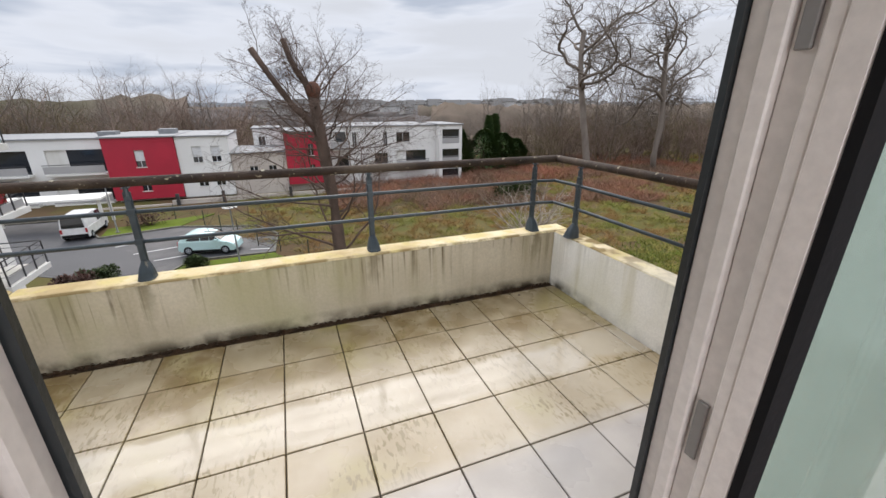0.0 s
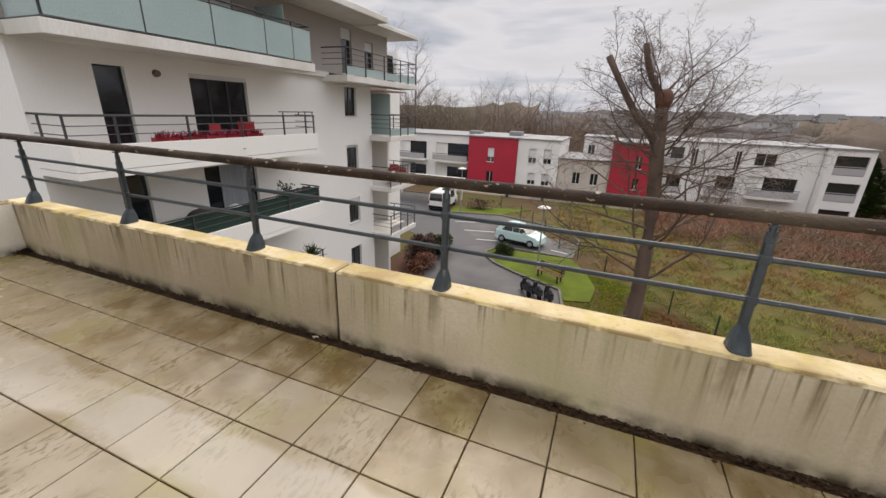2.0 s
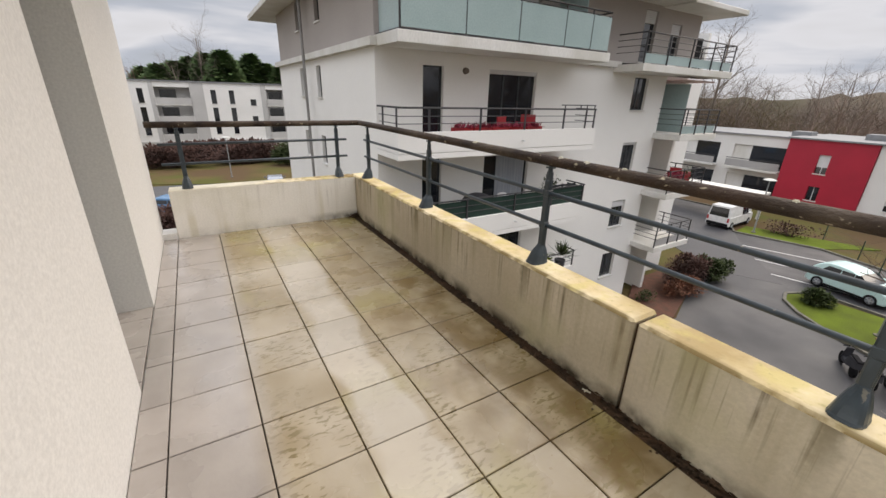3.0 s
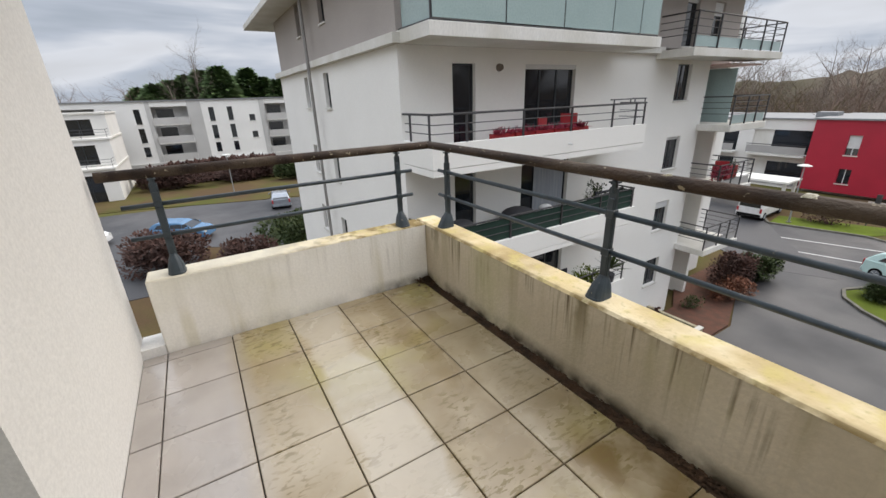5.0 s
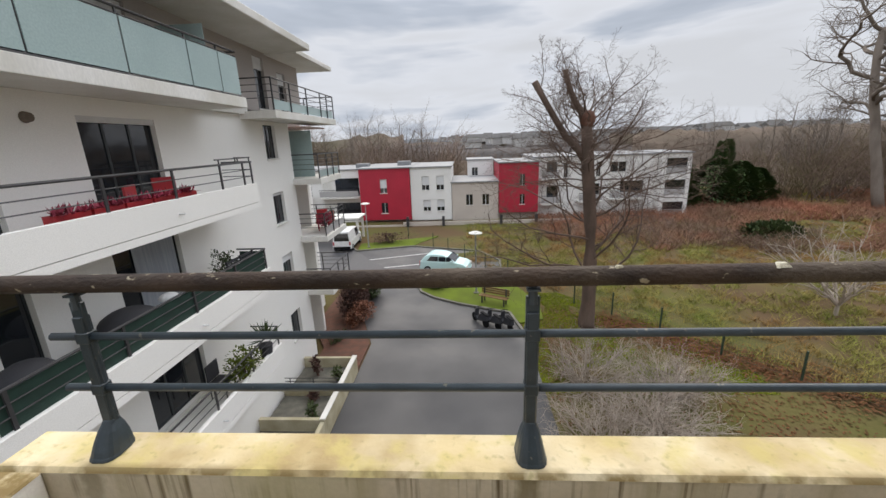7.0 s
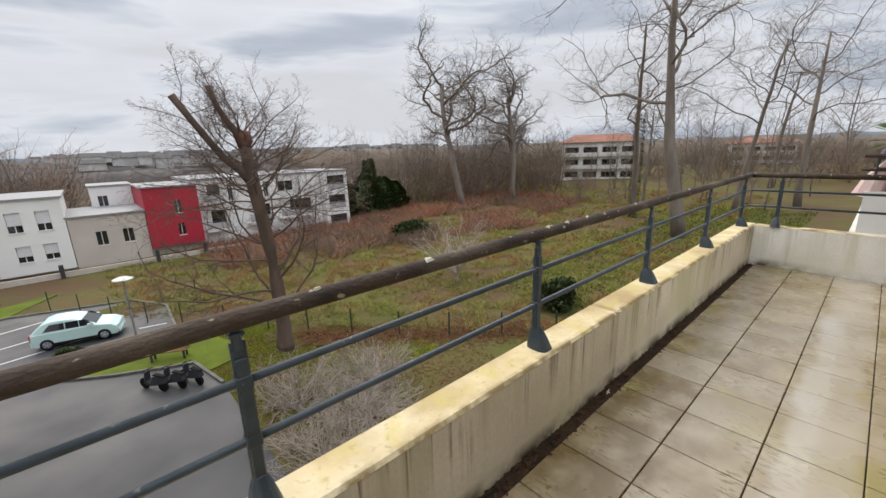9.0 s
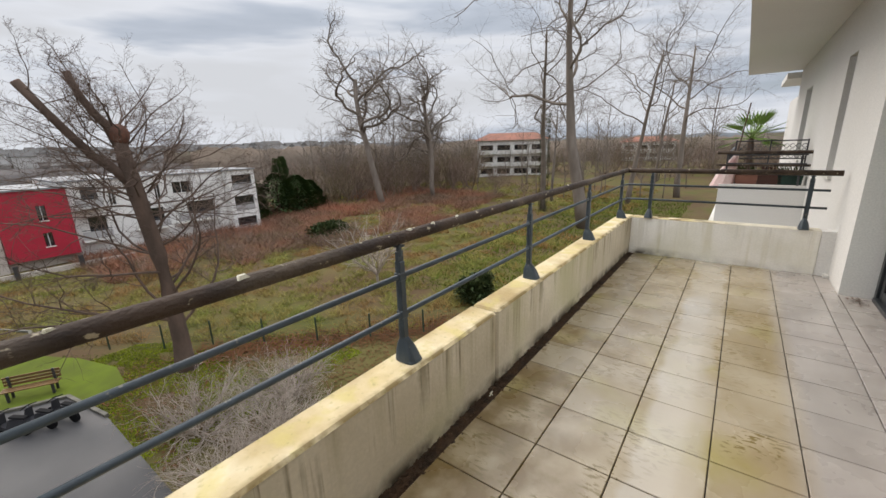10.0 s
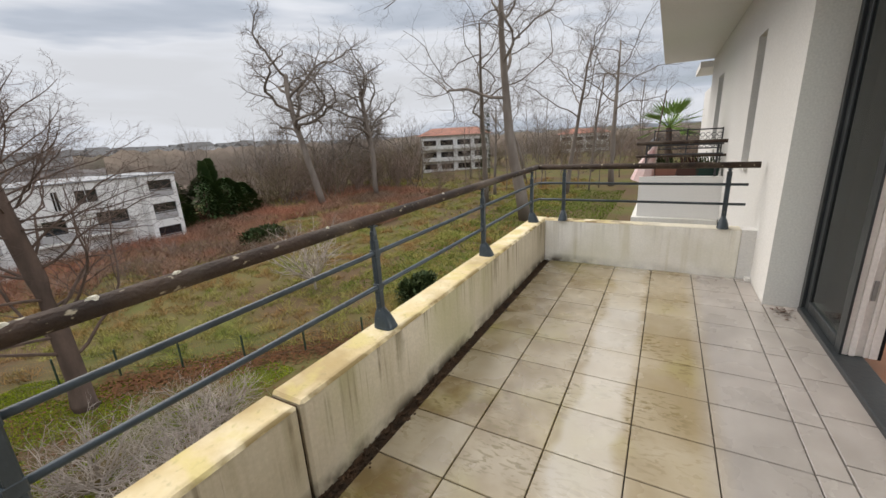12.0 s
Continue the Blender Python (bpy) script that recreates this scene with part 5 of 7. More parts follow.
# street side residence: built along y and turned to face the street
before = set(bpy.data.objects)
st = thing("residence", (-76.5, 0, 0), "long white four storey residence with grey recessed balconies", "building")
wins = []
secs = []
for c, kind in ((-24.5, "b"), (-19, "w"), (-14, "b"), (-10.4, "w"), (-7.3, "w"), (-3.4, "b"), (1.85, "w"), (4.35, "w"), (7.35, "q"), (11.6, "b"), (16.5, "w"), (21.5, "b")):
    for k in range(3):
        z = 0.45 - 2.55 * k
        if kind == "w":
            wins.append((c - 0.36, c + 0.36, z + (0 if k < 2 else 0.6), z + 2.0, "w"))
        elif kind == "q" and k < 2:
            wins.append((c - 0.42, c + 0.42, z - 0.2, z + 0.75, "q"))
        elif kind == "b":
            wins.append((c - 2.2, c + 2.2, z - 0.15, z + 2.25, "b"))
m = wall_with_holes(Mesh(), "x", -0.3, 0, -28, 26, -8.4, 3.4, [(a, b2, lo, hi) for a, b2, lo, hi, _ in wins])
m.box(-12, -28, -8.4, -0.302, -27.7, 3.4).box(-12, 25.7, -8.4, -0.302, 26, 3.4).box(-12.3, -28, -8.4, -12.002, 26, 3.4)
part("wall", m, M_BLOCK, st)
part("roof", Mesh().box(-12.3, -28.1, 3.402, 0.15, 26.1, 3.6), M_ROOF, st)
for a, b2, lo, hi, kind in wins:
    if kind == "b":
        w = part("loggia", Mesh().box(-0.75, a, lo - 0.12, 0.35, b2, lo - 0.002), M_WHITE2, st)
        part("back_wall", Mesh().box(-1.5, a, lo, -1.4, b2, hi), M_LIGHTGREY, w)
        part("pane", Mesh().box(-1.398, a + 0.5, lo, -1.37, a + 2.6, hi - 0.3), M_DARKGLASS, w)
        part("rail", Mesh().box(0.30, a, lo, 0.34, b2, lo + 0.95), M_LIGHTGREY, w)
    else:
        w = part("window", Mesh().box(-0.2, a, lo, -0.18, b2, hi), M_DARKGLASS, st)
        part("sill", Mesh().box(-0.1, a - 0.1, lo - 0.1, 0.06, b2 + 0.1, lo - 0.002), M_WHITE2, w)
part("base", Mesh().box(0.002, -28, -8.4, 0.5, 26, -4.95), M_LIGHTGREY, st)
for a, b2 in ((-6.2, -5.65), (-1.15, 0.6), (8.6, 9.35), (13.85, 14.6)):
    part("panel", Mesh().box(0.002, a, -4.94, 0.06, b2, 3.35), M_LIGHTGREY, st)

settle(before, 0, 0, -1.1)

# stepped house at the end of the street
sh = thing("stepped_house", (-62, -9.3, -0.4), "white stepped house with roof terraces, dark windows and railings", "building")
for k, (x1, z0, z1) in enumerate(((1.6, -8.3, -4.2), (-0.6, -4.198, -1.2), (-2.6, -1.198, 1.45))):
    wins2 = [(-6.4, -5.0, z0 + 0.7, z1 - 0.5), (-3.6, -1.4, z0 + 0.4, z1 - 0.5)]
    part("wall", wall_with_holes(Mesh(), "x", x1 - 0.3, x1, -9.0, 0, z0, z1, wins2).box(-11, -0.3, z0, x1 - 0.302, 0, z1).box(-11, -9.0, z0, x1 - 0.302, -8.7, z1), M_WHITE, sh)
    part("roof", Mesh().box(-11, -9.1, z1 + 0.002, x1 + 0.15, 0.12, z1 + 0.22), M_WHITE2, sh, bevel=0.02)
    for a, b2, lo, hi in wins2:
        w = part("window", Mesh().box(x1 - 0.22, a, lo, x1 - 0.20, b2, hi), M_DARKGLASS, sh)
        part("frame", Mesh().box(x1 - 0.198, (a + b2) / 2 - 0.03, lo, x1 - 0.16, (a + b2) / 2 + 0.03, hi), M_FRAME, w)
        part("sill", Mesh().box(x1 - 0.16, a - 0.06, lo - 0.08, x1 + 0.06, b2 + 0.06, lo - 0.002), M_WHITE2, w)
    if k < 2:
        rl2 = part("terrace_railing", Mesh().tube([(x1, -8.9, z1 + 1.1), (x1, -0.1, z1 + 1.1), (x1 - 1.9, -0.1, z1 + 1.1)], 0.03, 6), M_DARKMETAL, sh)
        for zz in (0.5, 0.8):
            part("rail", Mesh().tube([(x1, -8.9, z1 + zz), (x1, -0.1, z1 + zz), (x1 - 1.9, -0.1, z1 + zz)], 0.018, 5), M_DARKMETAL, rl2)
        for y in (-8.9, -6.7, -4.5, -2.3, -0.1):
            part("post", Mesh().box(x1 - 0.02, y - 0.02, z1 + 0.222, x1 + 0.02, y + 0.02, z1 + 1.1), M_DARKMETAL, rl2)

# apartment house with tile roof beyond the wood
vh = thing("tile_roofed_house", (95, 50, 0), "cream apartment house with a terracotta hipped roof and grey balconies", "building", turn=-62)
part("wall", wall_with_holes(Mesh(), "y", -5.3, -5.0, -9, 9, -8, 2.1, [(-8.2 + 4.4 * i, -4.9 + 4.4 * i, -7.2 + 3.0 * k, -5.1 + 3.0 * k) for i in range(4) for k in range(3)]).box(-9, 4.7, -8, 9, 5, 2.1).box(-9, -4.998, -8, -8.7, 4.698, 2.1).box(8.7, -4.998, -8, 9, 4.698, 2.1), M_WHITE, vh)
# black box colours the openings dark in place of shaded rooms
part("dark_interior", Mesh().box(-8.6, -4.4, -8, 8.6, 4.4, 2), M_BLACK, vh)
part("roof", Mesh().rings([[(-10, -6, 2.1), (10, -6, 2.1), (10, 6, 2.1), (-10, 6, 2.1)], [(-6, -0.3, 4.0), (6, -0.3, 4.0), (6, 0.3, 4.0), (-6, 0.3, 4.0)]]), M_TILEROOF, vh)
for k in range(3):
    for i in range(4):
        bb = part("balcony", Mesh().box(-8.4 + 4.4 * i, -6.3, -7.4 + 3 * k, -4.6 + 4.4 * i, -5.302, -7.2 + 3 * k), M_WHITE2, vh)
        part("rail", Mesh().box(-8.4 + 4.4 * i, -6.3, -7.2 + 3 * k, -4.6 + 4.4 * i, -6.25, -6.4 + 3 * k), M_WHITE2, bb)
for n, (x, y, t2, s) in enumerate(((150, 26, -75, 0.9),)):
    c = copy_thing(vh, pose(x, y, -1.5, 0, 0, t2) @ Matrix.Scale(s, 4))
    c["label"] = "cream house with a terracotta roof behind bare trees"

# town and hills to the horizon
m, mr = Mesh(), Mesh()
rng = random.Random(21)
for i in range(420):
    a = rng.uniform(-0.10, 0.8)
    d = rng.uniform(150, 620)
    x, y = d * math.sin(a) + 10, d * math.cos(a) + 60
    w, h = rng.uniform(4, 10), rng.uniform(2.5, 4.5)
    z = -3.4 + d * 0.011 + rng.uniform(-1.5, 1.5)
    m.box(x, y, z, x + w, y + 6, z + h)
    mr.rings([[(x - 0.4, y - 0.4, z + h), (x + w + 0.4, y - 0.4, z + h), (x + w + 0.4, y + 6.4, z + h), (x - 0.4, y + 6.4, z + h)], [(x, y + 3, z + h + 1.8), (x + w, y + 3, z + h + 1.8), (x + w, y + 3.1, z + h + 1.8), (x, y + 3.1, z + h + 1.8)]])
solo("far_town", m, M_TOWN, label="hazy far houses of the town", category="town", kind="stuff")
solo("far_town_roofs", mr, M_ROOFDARK, label="hazy far roofs of the town", category="town", kind="stuff")
def ridge(name, pts, h, seed, material, depth=30, step=2.0, rough=1.0):
    """A long wooded bank with an uneven crest."""
    rows = []
    for (x0, y0), (x1, y1) in zip(pts, pts[1:]):
        L = math.hypot(x1 - x0, y1 - y0)
        for i in range(int(L / step)):
            rows.append((x0 + (x1 - x0) * i * step / L, y0 + (y1 - y0) * i * step / L))
    mm = Mesh()
    prof = [(0, 0), (0.05, 0.35), (0.12, 0.7), (0.3, 0.92), (0.5, 1.0), (1.0, 0.9)]
    for x, y in rows:
        r = math.hypot(x + 5, y)
        ux, uy = (x + 5) / r, y / r
        for q, (dd, hh) in enumerate(prof):
            nz = noise.noise((x * 0.06 + seed, y * 0.06, q)) * 0.22 + noise.noise((x * 0.35 + seed, y * 0.35, q * 3)) * 0.16 * rough
            k = dd * depth + noise.noise((x * 0.3, y * 0.3, q + seed)) * depth * 0.12
            mm.v.append((x + ux * k, y + uy * k, GZ - 1 + h * hh * (1 + nz)))
    K = len(prof)
    for i in range(len(rows) - 1):
        for q in range(K - 1):
            mm.f.append((i * K + q, (i + 1) * K + q, (i + 1) * K + q + 1, i * K + q + 1))
    return solo(name, mm, material, label="wooded bank of bare winter trees", category="woodland", kind="stuff", smooth=True)


M_NEARWOOD = plain("brown_winter_scrub", (0.165, 0.130, 0.102), (0.115, 0.094, 0.074), rough=1.0, scale=0.15, fine=2.5, bump=1.0, spec=0)
# distance haze is put into these two colours as a grey or bluish cast
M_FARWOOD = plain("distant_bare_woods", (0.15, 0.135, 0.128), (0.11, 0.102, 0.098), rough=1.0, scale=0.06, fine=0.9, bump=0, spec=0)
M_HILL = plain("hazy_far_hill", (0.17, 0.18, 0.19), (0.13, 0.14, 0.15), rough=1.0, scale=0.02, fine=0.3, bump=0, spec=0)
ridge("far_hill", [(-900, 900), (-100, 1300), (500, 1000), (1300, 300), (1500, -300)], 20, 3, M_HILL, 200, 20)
ridge("far_wood", [(-170, 50), (-130, 90), (-70, 118), (-22, 130)], 12.0, 5, M_WOOD_FAR, 30)
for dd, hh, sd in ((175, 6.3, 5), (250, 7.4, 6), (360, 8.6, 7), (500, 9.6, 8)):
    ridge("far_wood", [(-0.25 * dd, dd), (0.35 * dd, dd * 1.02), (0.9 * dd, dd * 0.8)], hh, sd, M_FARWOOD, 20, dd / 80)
ridge("far_wood", [(36, 104), (75, 102), (115, 84), (140, 48), (150, 0)], 10.5, 19, M_NEARWOOD, 26, 1.2, 0.9)
ridge("far_wood", [(60, 190), (120, 150), (150, 90), (170, 40), (170, -40)], 11.0, 9, M_WOOD_FAR, 30)
ridge("far_wood", [(-200, 300), (-60, 380), (150, 420), (420, 300)], 9.5, 9, M_WOOD_FAR, 40, 4)
ridge("far_wood", [(-118, -60), (-112, -20), (-116, 10), (-120, 60), (-160, 70)], 11.0, 12, M_WOOD_FAR, 20)


for dd, hh, sd in ((76, 1.8, 15), (98, 2.6, 16), (125, 3.6, 17)):
    ridge("far_wood", [(-0.20 * dd, dd), (0.35 * dd, dd * 1.02), (0.9 * dd, dd * 0.85)], hh, sd, M_NEARWOOD, 16, 1.2, 1.2)


# ------------------------------------------------------------ trees
class Grower:
    def __init__(self, seed):
        self.m, self.tips, self.r = Mesh(), [], random.Random(seed)

    def branch(self, p, d, length, r0, depth, spec):
        rg = self.r
        n, k = spec["segs"][depth], spec["sides"][depth]
        pts, rad = [Vector(p)], [r0]
        d = Vector(d).normalized()
        wob, up = spec["wobble"][depth], spec["up"][depth]
        for i in range(n):
            d = (d + Vector((rg.gauss(0, wob), rg.gauss(0, wob), rg.gauss(0, wob * 0.7) + up))).normalized()
            pts.append(pts[-1] + d * length / n)
            rad.append(r0 * (1 - (1 - spec["taper"][depth]) * (i + 1) / n))
        self.m.tube(pts, rad, k, close=depth < 1)
        if depth + 1 >= len(spec["count"]) + 1:
            return
        c = spec["count"][depth]
        for j in range(c):
            f = spec["from"][depth] + (1 - spec["from"][depth]) * (j + rg.uniform(0.2, 0.9)) / c
            f = min(f, 0.999)
            i = int(f * n)
            q = pts[i].lerp(pts[i + 1], f * n - i)
            along = (pts[i + 1] - pts[i]).normalized()
            a = j * 2.4 + rg.uniform(-0.6, 0.6)
            s = along.cross(Vector((0.1, 0.2, 1)))
            s = s.normalized() if s.length > 0.1 else Vector((1, 0, 0))
            u = s.cross(along)
            side = s * math.cos(a) + u * math.sin(a)
            t2 = radians(spec["angle"][depth]) * rg.uniform(0.7, 1.3)
            self.branch(q, along * math.cos(t2) + side * math.sin(t2), length * spec["len"][depth] * rg.uniform(0.7, 1.2) * (1.15 - 0.5 * f), max(0.004, rad[i] * spec["thin"][depth]), depth + 1, spec)


OAK = dict(segs=[8, 13, 6, 3, 1], sides=[10, 6, 4, 3, 3], wobble=[0.06, 0.33, 0.38, 0.38, 0.3], up=[0.012, 0.05, 0.03, 0.02, 0.0], taper=[0.62, 0.25, 0.3, 0.4, 0.5],
           count=[10, 12, 9, 4], angle=[58, 58, 52, 45], len=[0.88, 0.36, 0.50, 0.55], thin=[0.58, 0.50, 0.56, 0.60])
OAK["from"] = [0.50, 0.2, 0.15, 0.1]
HIGH_OAK = dict(OAK, taper=[0.22, 0.25, 0.3, 0.4, 0.5], count=[8, 11, 8, 4], thin=[0.42, 0.46, 0.52, 0.60], len=[0.80, 0.36, 0.48, 0.52])
HIGH_OAK["from"] = [0.50, 0.2, 0.15, 0.1]
THIN = dict(segs=[6, 4, 2, 1], sides=[6, 4, 3, 3], wobble=[0.07, 0.18, 0.28, 0.3], up=[0.02, 0.07, 0.04, 0.0], taper=[0.25, 0.3, 0.4, 0.5],
            count=[15, 7, 4], angle=[50, 46, 46], len=[0.42, 0.42, 0.6], thin=[0.42, 0.5, 0.6])
THIN["from"] = [0.32, 0.15, 0.1]


def tree(name, loc, height, r0, spec, seed, material, label, lean=(0, 0, 1), split=2):
    """A bare tree: the trunk and thick limbs as one part, the fine crown as the other."""
    g = Grower(seed)
    g.branch((0, 0, -0.2), lean, height * (0.84 if spec is HIGH_OAK else 0.70 if spec is OAK else 1.0), r0, 0, spec)
    t2 = thing(name, loc, label, "tree")
    k0 = spec["sides"][0]
    nv = (spec["segs"][0] + 1) * k0
    tr, cr = Mesh(), Mesh()
    tr.v = g.m.v[:nv]
    tr.f = [f for f in g.m.f if max(f) < nv]
    cr.v = g.m.v[nv:]
    cr.f = [tuple(i - nv for i in f) for f in g.m.f if min(f) >= nv]
    part("trunk", tr, material, t2, smooth=True)
    part("crown", cr, material, t2)
    return t2


GH = lambda x, y: ground_z(x, y) if y > 4 and x > -4 else GZ
tall = [((41.3, 46.5), 30, 0.55, 31), ((52.5, 44.5), 27, 0.48, 32), ((46.0, 20.3), 27, 0.42, 35), ((38.0, 12.2), 31, 0.72, 36), ((62, 52), 19, 0.4, 37),
        ((58, 12), 25, 0.4, 38), ((66, 6.5), 27, 0.5, 39), ((75, 24), 22, 0.35, 40), ((88, 13), 24, 0.45, 41), ((56, 23), 18, 0.3, 42)]
LEAN = {0: (-0.16, 0.16, 1), 1: (-0.08, 0.08, 1), 3: (0.0, 0.0, 1), 5: (0.05, -0.04, 1), 7: (-0.05, 0.06, 1)}
for n, ((x, y), h, r, sd) in enumerate(tall):
    lab = "tall bare oak with twisting grey limbs standing in rough grass"
    if n == 2:
        lab = "tall bare tree with ivy climbing its trunk"
    t2 = tree("oak_tree", (x, y, GH(x, y) - 0.1), h, r, HIGH_OAK if n in (2, 3, 5, 6, 7, 8, 9) else OAK, sd, M_BARK2, lab, lean=LEAN.get(n, (0, 0, 1)))
    if n == 2:
        m = Mesh()
        for i in range(2600):
            a, z = rng.uniform(0, 6.28), rng.uniform(0, 13)
            rr = 0.36 + rng.uniform(0, 0.22)
            m.leaf((rr * math.cos(a), rr * math.sin(a), z), (math.cos(a), math.sin(a), rng.uniform(-0.5, 0.5)), 0.08, 0.22)
        part("ivy", m, M_IVY, t2)

# the pruned tree by the car park
pt = thing("pruned_tree", (0.05, 18.2, GZ), "bare tree with two sawn off limbs beside the fence", "tree")
F = Vector((-0.45, 0, 8.75))
part("trunk", Mesh().tube([(0.1, 0, -0.3), (0, 0, 0.25), (0.05, 0, 1.4), (0.0, 0, 3.6), (-0.08, 0.05, 5.4), (-0.30, 0, 7.4), tuple(F), (-0.50, 0, 9.6), (-0.58, 0.02, 10.35)], [0.62, 0.42, 0.34, 0.32, 0.30, 0.29, 0.30, 0.25, 0.24], 14), M_BARK, pt, smooth=True)
sawn_paths = [[(-0.40, 0, 8.3), (-0.85, 0.02, 8.95), (-1.45, 0.0, 9.55), (-1.95, -0.05, 10.3), (-2.45, -0.1, 11.1), (-2.95, -0.1, 11.95)],
         [(-0.58, 0, 9.9), (-0.80, 0.0, 10.6), (-1.15, 0, 11.1), (-1.40, 0.05, 11.7), (-1.58, 0.1, 12.4)]]
for pts, rad in zip(sawn_paths, ([0.22, 0.17, 0.15, 0.14, 0.13, 0.15], [0.20, 0.17, 0.14, 0.12, 0.13])):
    limb = part("sawn_limb", Mesh().tube(pts, rad, 10), M_BARK, pt, "thick sawn off limb", smooth=True)
    a, b2 = Vector(pts[-2]), Vector(pts[-1])
    part("cut_face", Mesh().tube([tuple(b2), tuple(b2 + (b2 - a).normalized() * 0.02)], [0.14, 0.13], 10), M_CUT, limb)
part("burr", Mesh().rings([[(-0.52 + r * math.cos(a), r * math.sin(a), z) for a in [q * math.pi / 5 for q in range(10)]] for r, z in ((0.2, 9.9), (0.34, 10.15), (0.36, 10.4), (0.26, 10.6), (0.12, 10.68))]), M_CUT, pt, "reddish knotted burr at the old cuts", smooth=True)
REG = dict(segs=[8, 4, 3, 2], sides=[5, 4, 3, 3], wobble=[0.20, 0.28, 0.32, 0.3], up=[0.035, 0.04, 0.03, 0.02], taper=[0.25, 0.3, 0.4, 0.5],
           count=[10, 6, 3], angle=[46, 46, 44], len=[0.36, 0.5, 0.5], thin=[0.45, 0.55, 0.6])
REG["from"] = [0.25, 0.15, 0.15]
g = Grower(77)
for i in range(34):
    a = i * 2.4
    f = (i + 0.5) / 34
    el = 0.0 + 0.85 * f + rng.uniform(-0.2, 0.2)
    o = Vector((-0.2 - 0.4 * f, 0, 7.0 + 3.5 * f))
    g.branch(o, (math.cos(a) * math.cos(el) * 1.15, math.sin(a) * math.cos(el), math.sin(el)), (5.7 - 3.0 * f) * rng.uniform(0.85, 1.1), 0.038, 0, REG)
for pts in sawn_paths:
    for i in range(9):
        f = 0.25 + 0.75 * i / 9
        k = min(int(f * (len(pts) - 1)), len(pts) - 2)
        o = Vector(pts[k]).lerp(Vector(pts[k + 1]), f * (len(pts) - 1) - k)
        g.branch(o, (rng.gauss(0, 0.8), rng.gauss(0, 0.8), rng.uniform(0.3, 1.2)), rng.uniform(1.4, 2.3), 0.022, 0, REG)
part("upper_crown", g.m, M_BARK, pt, "dense fine upper twigs")
g = Grower(78)
for i in range(17):
    a = i * 2.4 + 0.4
    z = 2.0 + 6.4 * (i / 17)
    L = 6.8 - 2.4 * (i / 17)
    a = (0.0, math.pi, 2.0, 3.6, 5.2, 0.4)[i % 6] + rng.uniform(-0.4, 0.4)
    g.branch((0, 0, z), (math.cos(a), math.sin(a), rng.uniform(0.25, 1.1)), L, 0.075 - 0.002 * i, 0, REG)
part("lower_crown", g.m, M_BARK, pt, "spreading lower branches")

# pale shrub under the terrace and a pale sapling
SHR = dict(segs=[5, 4, 3], sides=[5, 4, 3], wobble=[0.2, 0.28, 0.3], up=[0.05, 0.05, 0.0], taper=[0.4, 0.4, 0.5], count=[8, 5], angle=[45, 45], len=[0.6, 0.55], thin=[0.6, 0.6])
SHR["from"] = [0.1, 0.1]
sb = thing("bare_shrub", (-1.4, 13.0, GZ), "leafless pale twiggy shrub beside the car park", "shrub")
for i in range(26):
    g = Grower(300 + i)
    a, el = i * 2.4, rng.uniform(0.1, 1.2)
    g.branch((rng.gauss(0, 0.2), rng.gauss(0, 0.2), 0), (math.cos(a) * math.cos(el), math.sin(a) * math.cos(el), math.sin(el)), rng.uniform(1.5, 2.7), 0.026, 0, SHR)
    part("stem", g.m, M_TWIG, sb)
for x, y, a in ((-2.0, 9.6, 200), (0.2, 10.6, 75), (-0.6, 7.9, 310), (1.6, 12.4, 140)):
    copy_thing(sb, pose(x, y, GZ, 0, 0, a))
g = Grower(81)
for i in range(8):
    a = i * 2.4
    g.branch((0, 0, 0.5), (math.cos(a) * 0.7, math.sin(a) * 0.7, 1), rng.uniform(3.0, 4.6), 0.06, 0, SHR)
g.m.tube([(0, 0, -0.3), (0, 0, 0.6)], [0.12, 0.09], 6)
sp = thing("sapling", (13.2, 19.2, GH(13.2, 19.2)), "pale bare young tree in the dry field", "tree")
part("crown", g.m, M_TWIG, sp)

# woods: a few bare trees, copied
wood = []
for n in range(4):
    h = (11, 13, 12, 14)[n]
    wood.append(tree("wood_tree", (0, 0, -60), h, 0.16, THIN, 100 + n, M_BARK2, "slender bare tree of the winter wood"))
    wood[-1]["group"] = "bare trees of the wood"
rng = random.Random(33)
spots = []
def belt(n, x0, x1, y0, y1, smin, smax):
    for _ in range(n):
        spots.append((rng.uniform(x0, x1), rng.uniform(y0, y1), rng.uniform(smin, smax)))
belt(34, 50, 95, 55, 90, 0.7, 1.15)
belt(16, 62, 92, 28, 60, 0.5, 0.8)
belt(30, 60, 108, 2, 48, 0.5, 0.85)
belt(16, 95, 150, -10, 40, 0.9, 1.3)
belt(14, 36, 60, 60, 85, 0.7, 1.0)
belt(50, -95, -12, 64, 100, 0.7, 1.05)
belt(12, -12, 40, 80, 120, 0.45, 0.65)
belt(10, -100, -88, -30, 40, 0.9, 1.3)
for i, (x, y, s) in enumerate(spots):
    if i < 4:
        wood[i].matrix_basis = pose(x, y, GH(x, y) - 0.2, 0, 0, rng.uniform(0, 360)) @ Matrix.Scale(s, 4)
    else:
        copy_thing(wood[i % 4], pose(x, y, GH(x, y) - 0.2, 0, 0, rng.uniform(0, 360)) @ Matrix.Scale(s, 4))
for x, y, h, sd in ((-42, 62, 21, 51), (-36, 66, 19, 52), (-50, 70, 22, 53)):
    tree("poplar_tree", (x, y, GZ), h, 0.3, THIN, sd, M_BARK2, "tall pale bare tree rising over the wood")


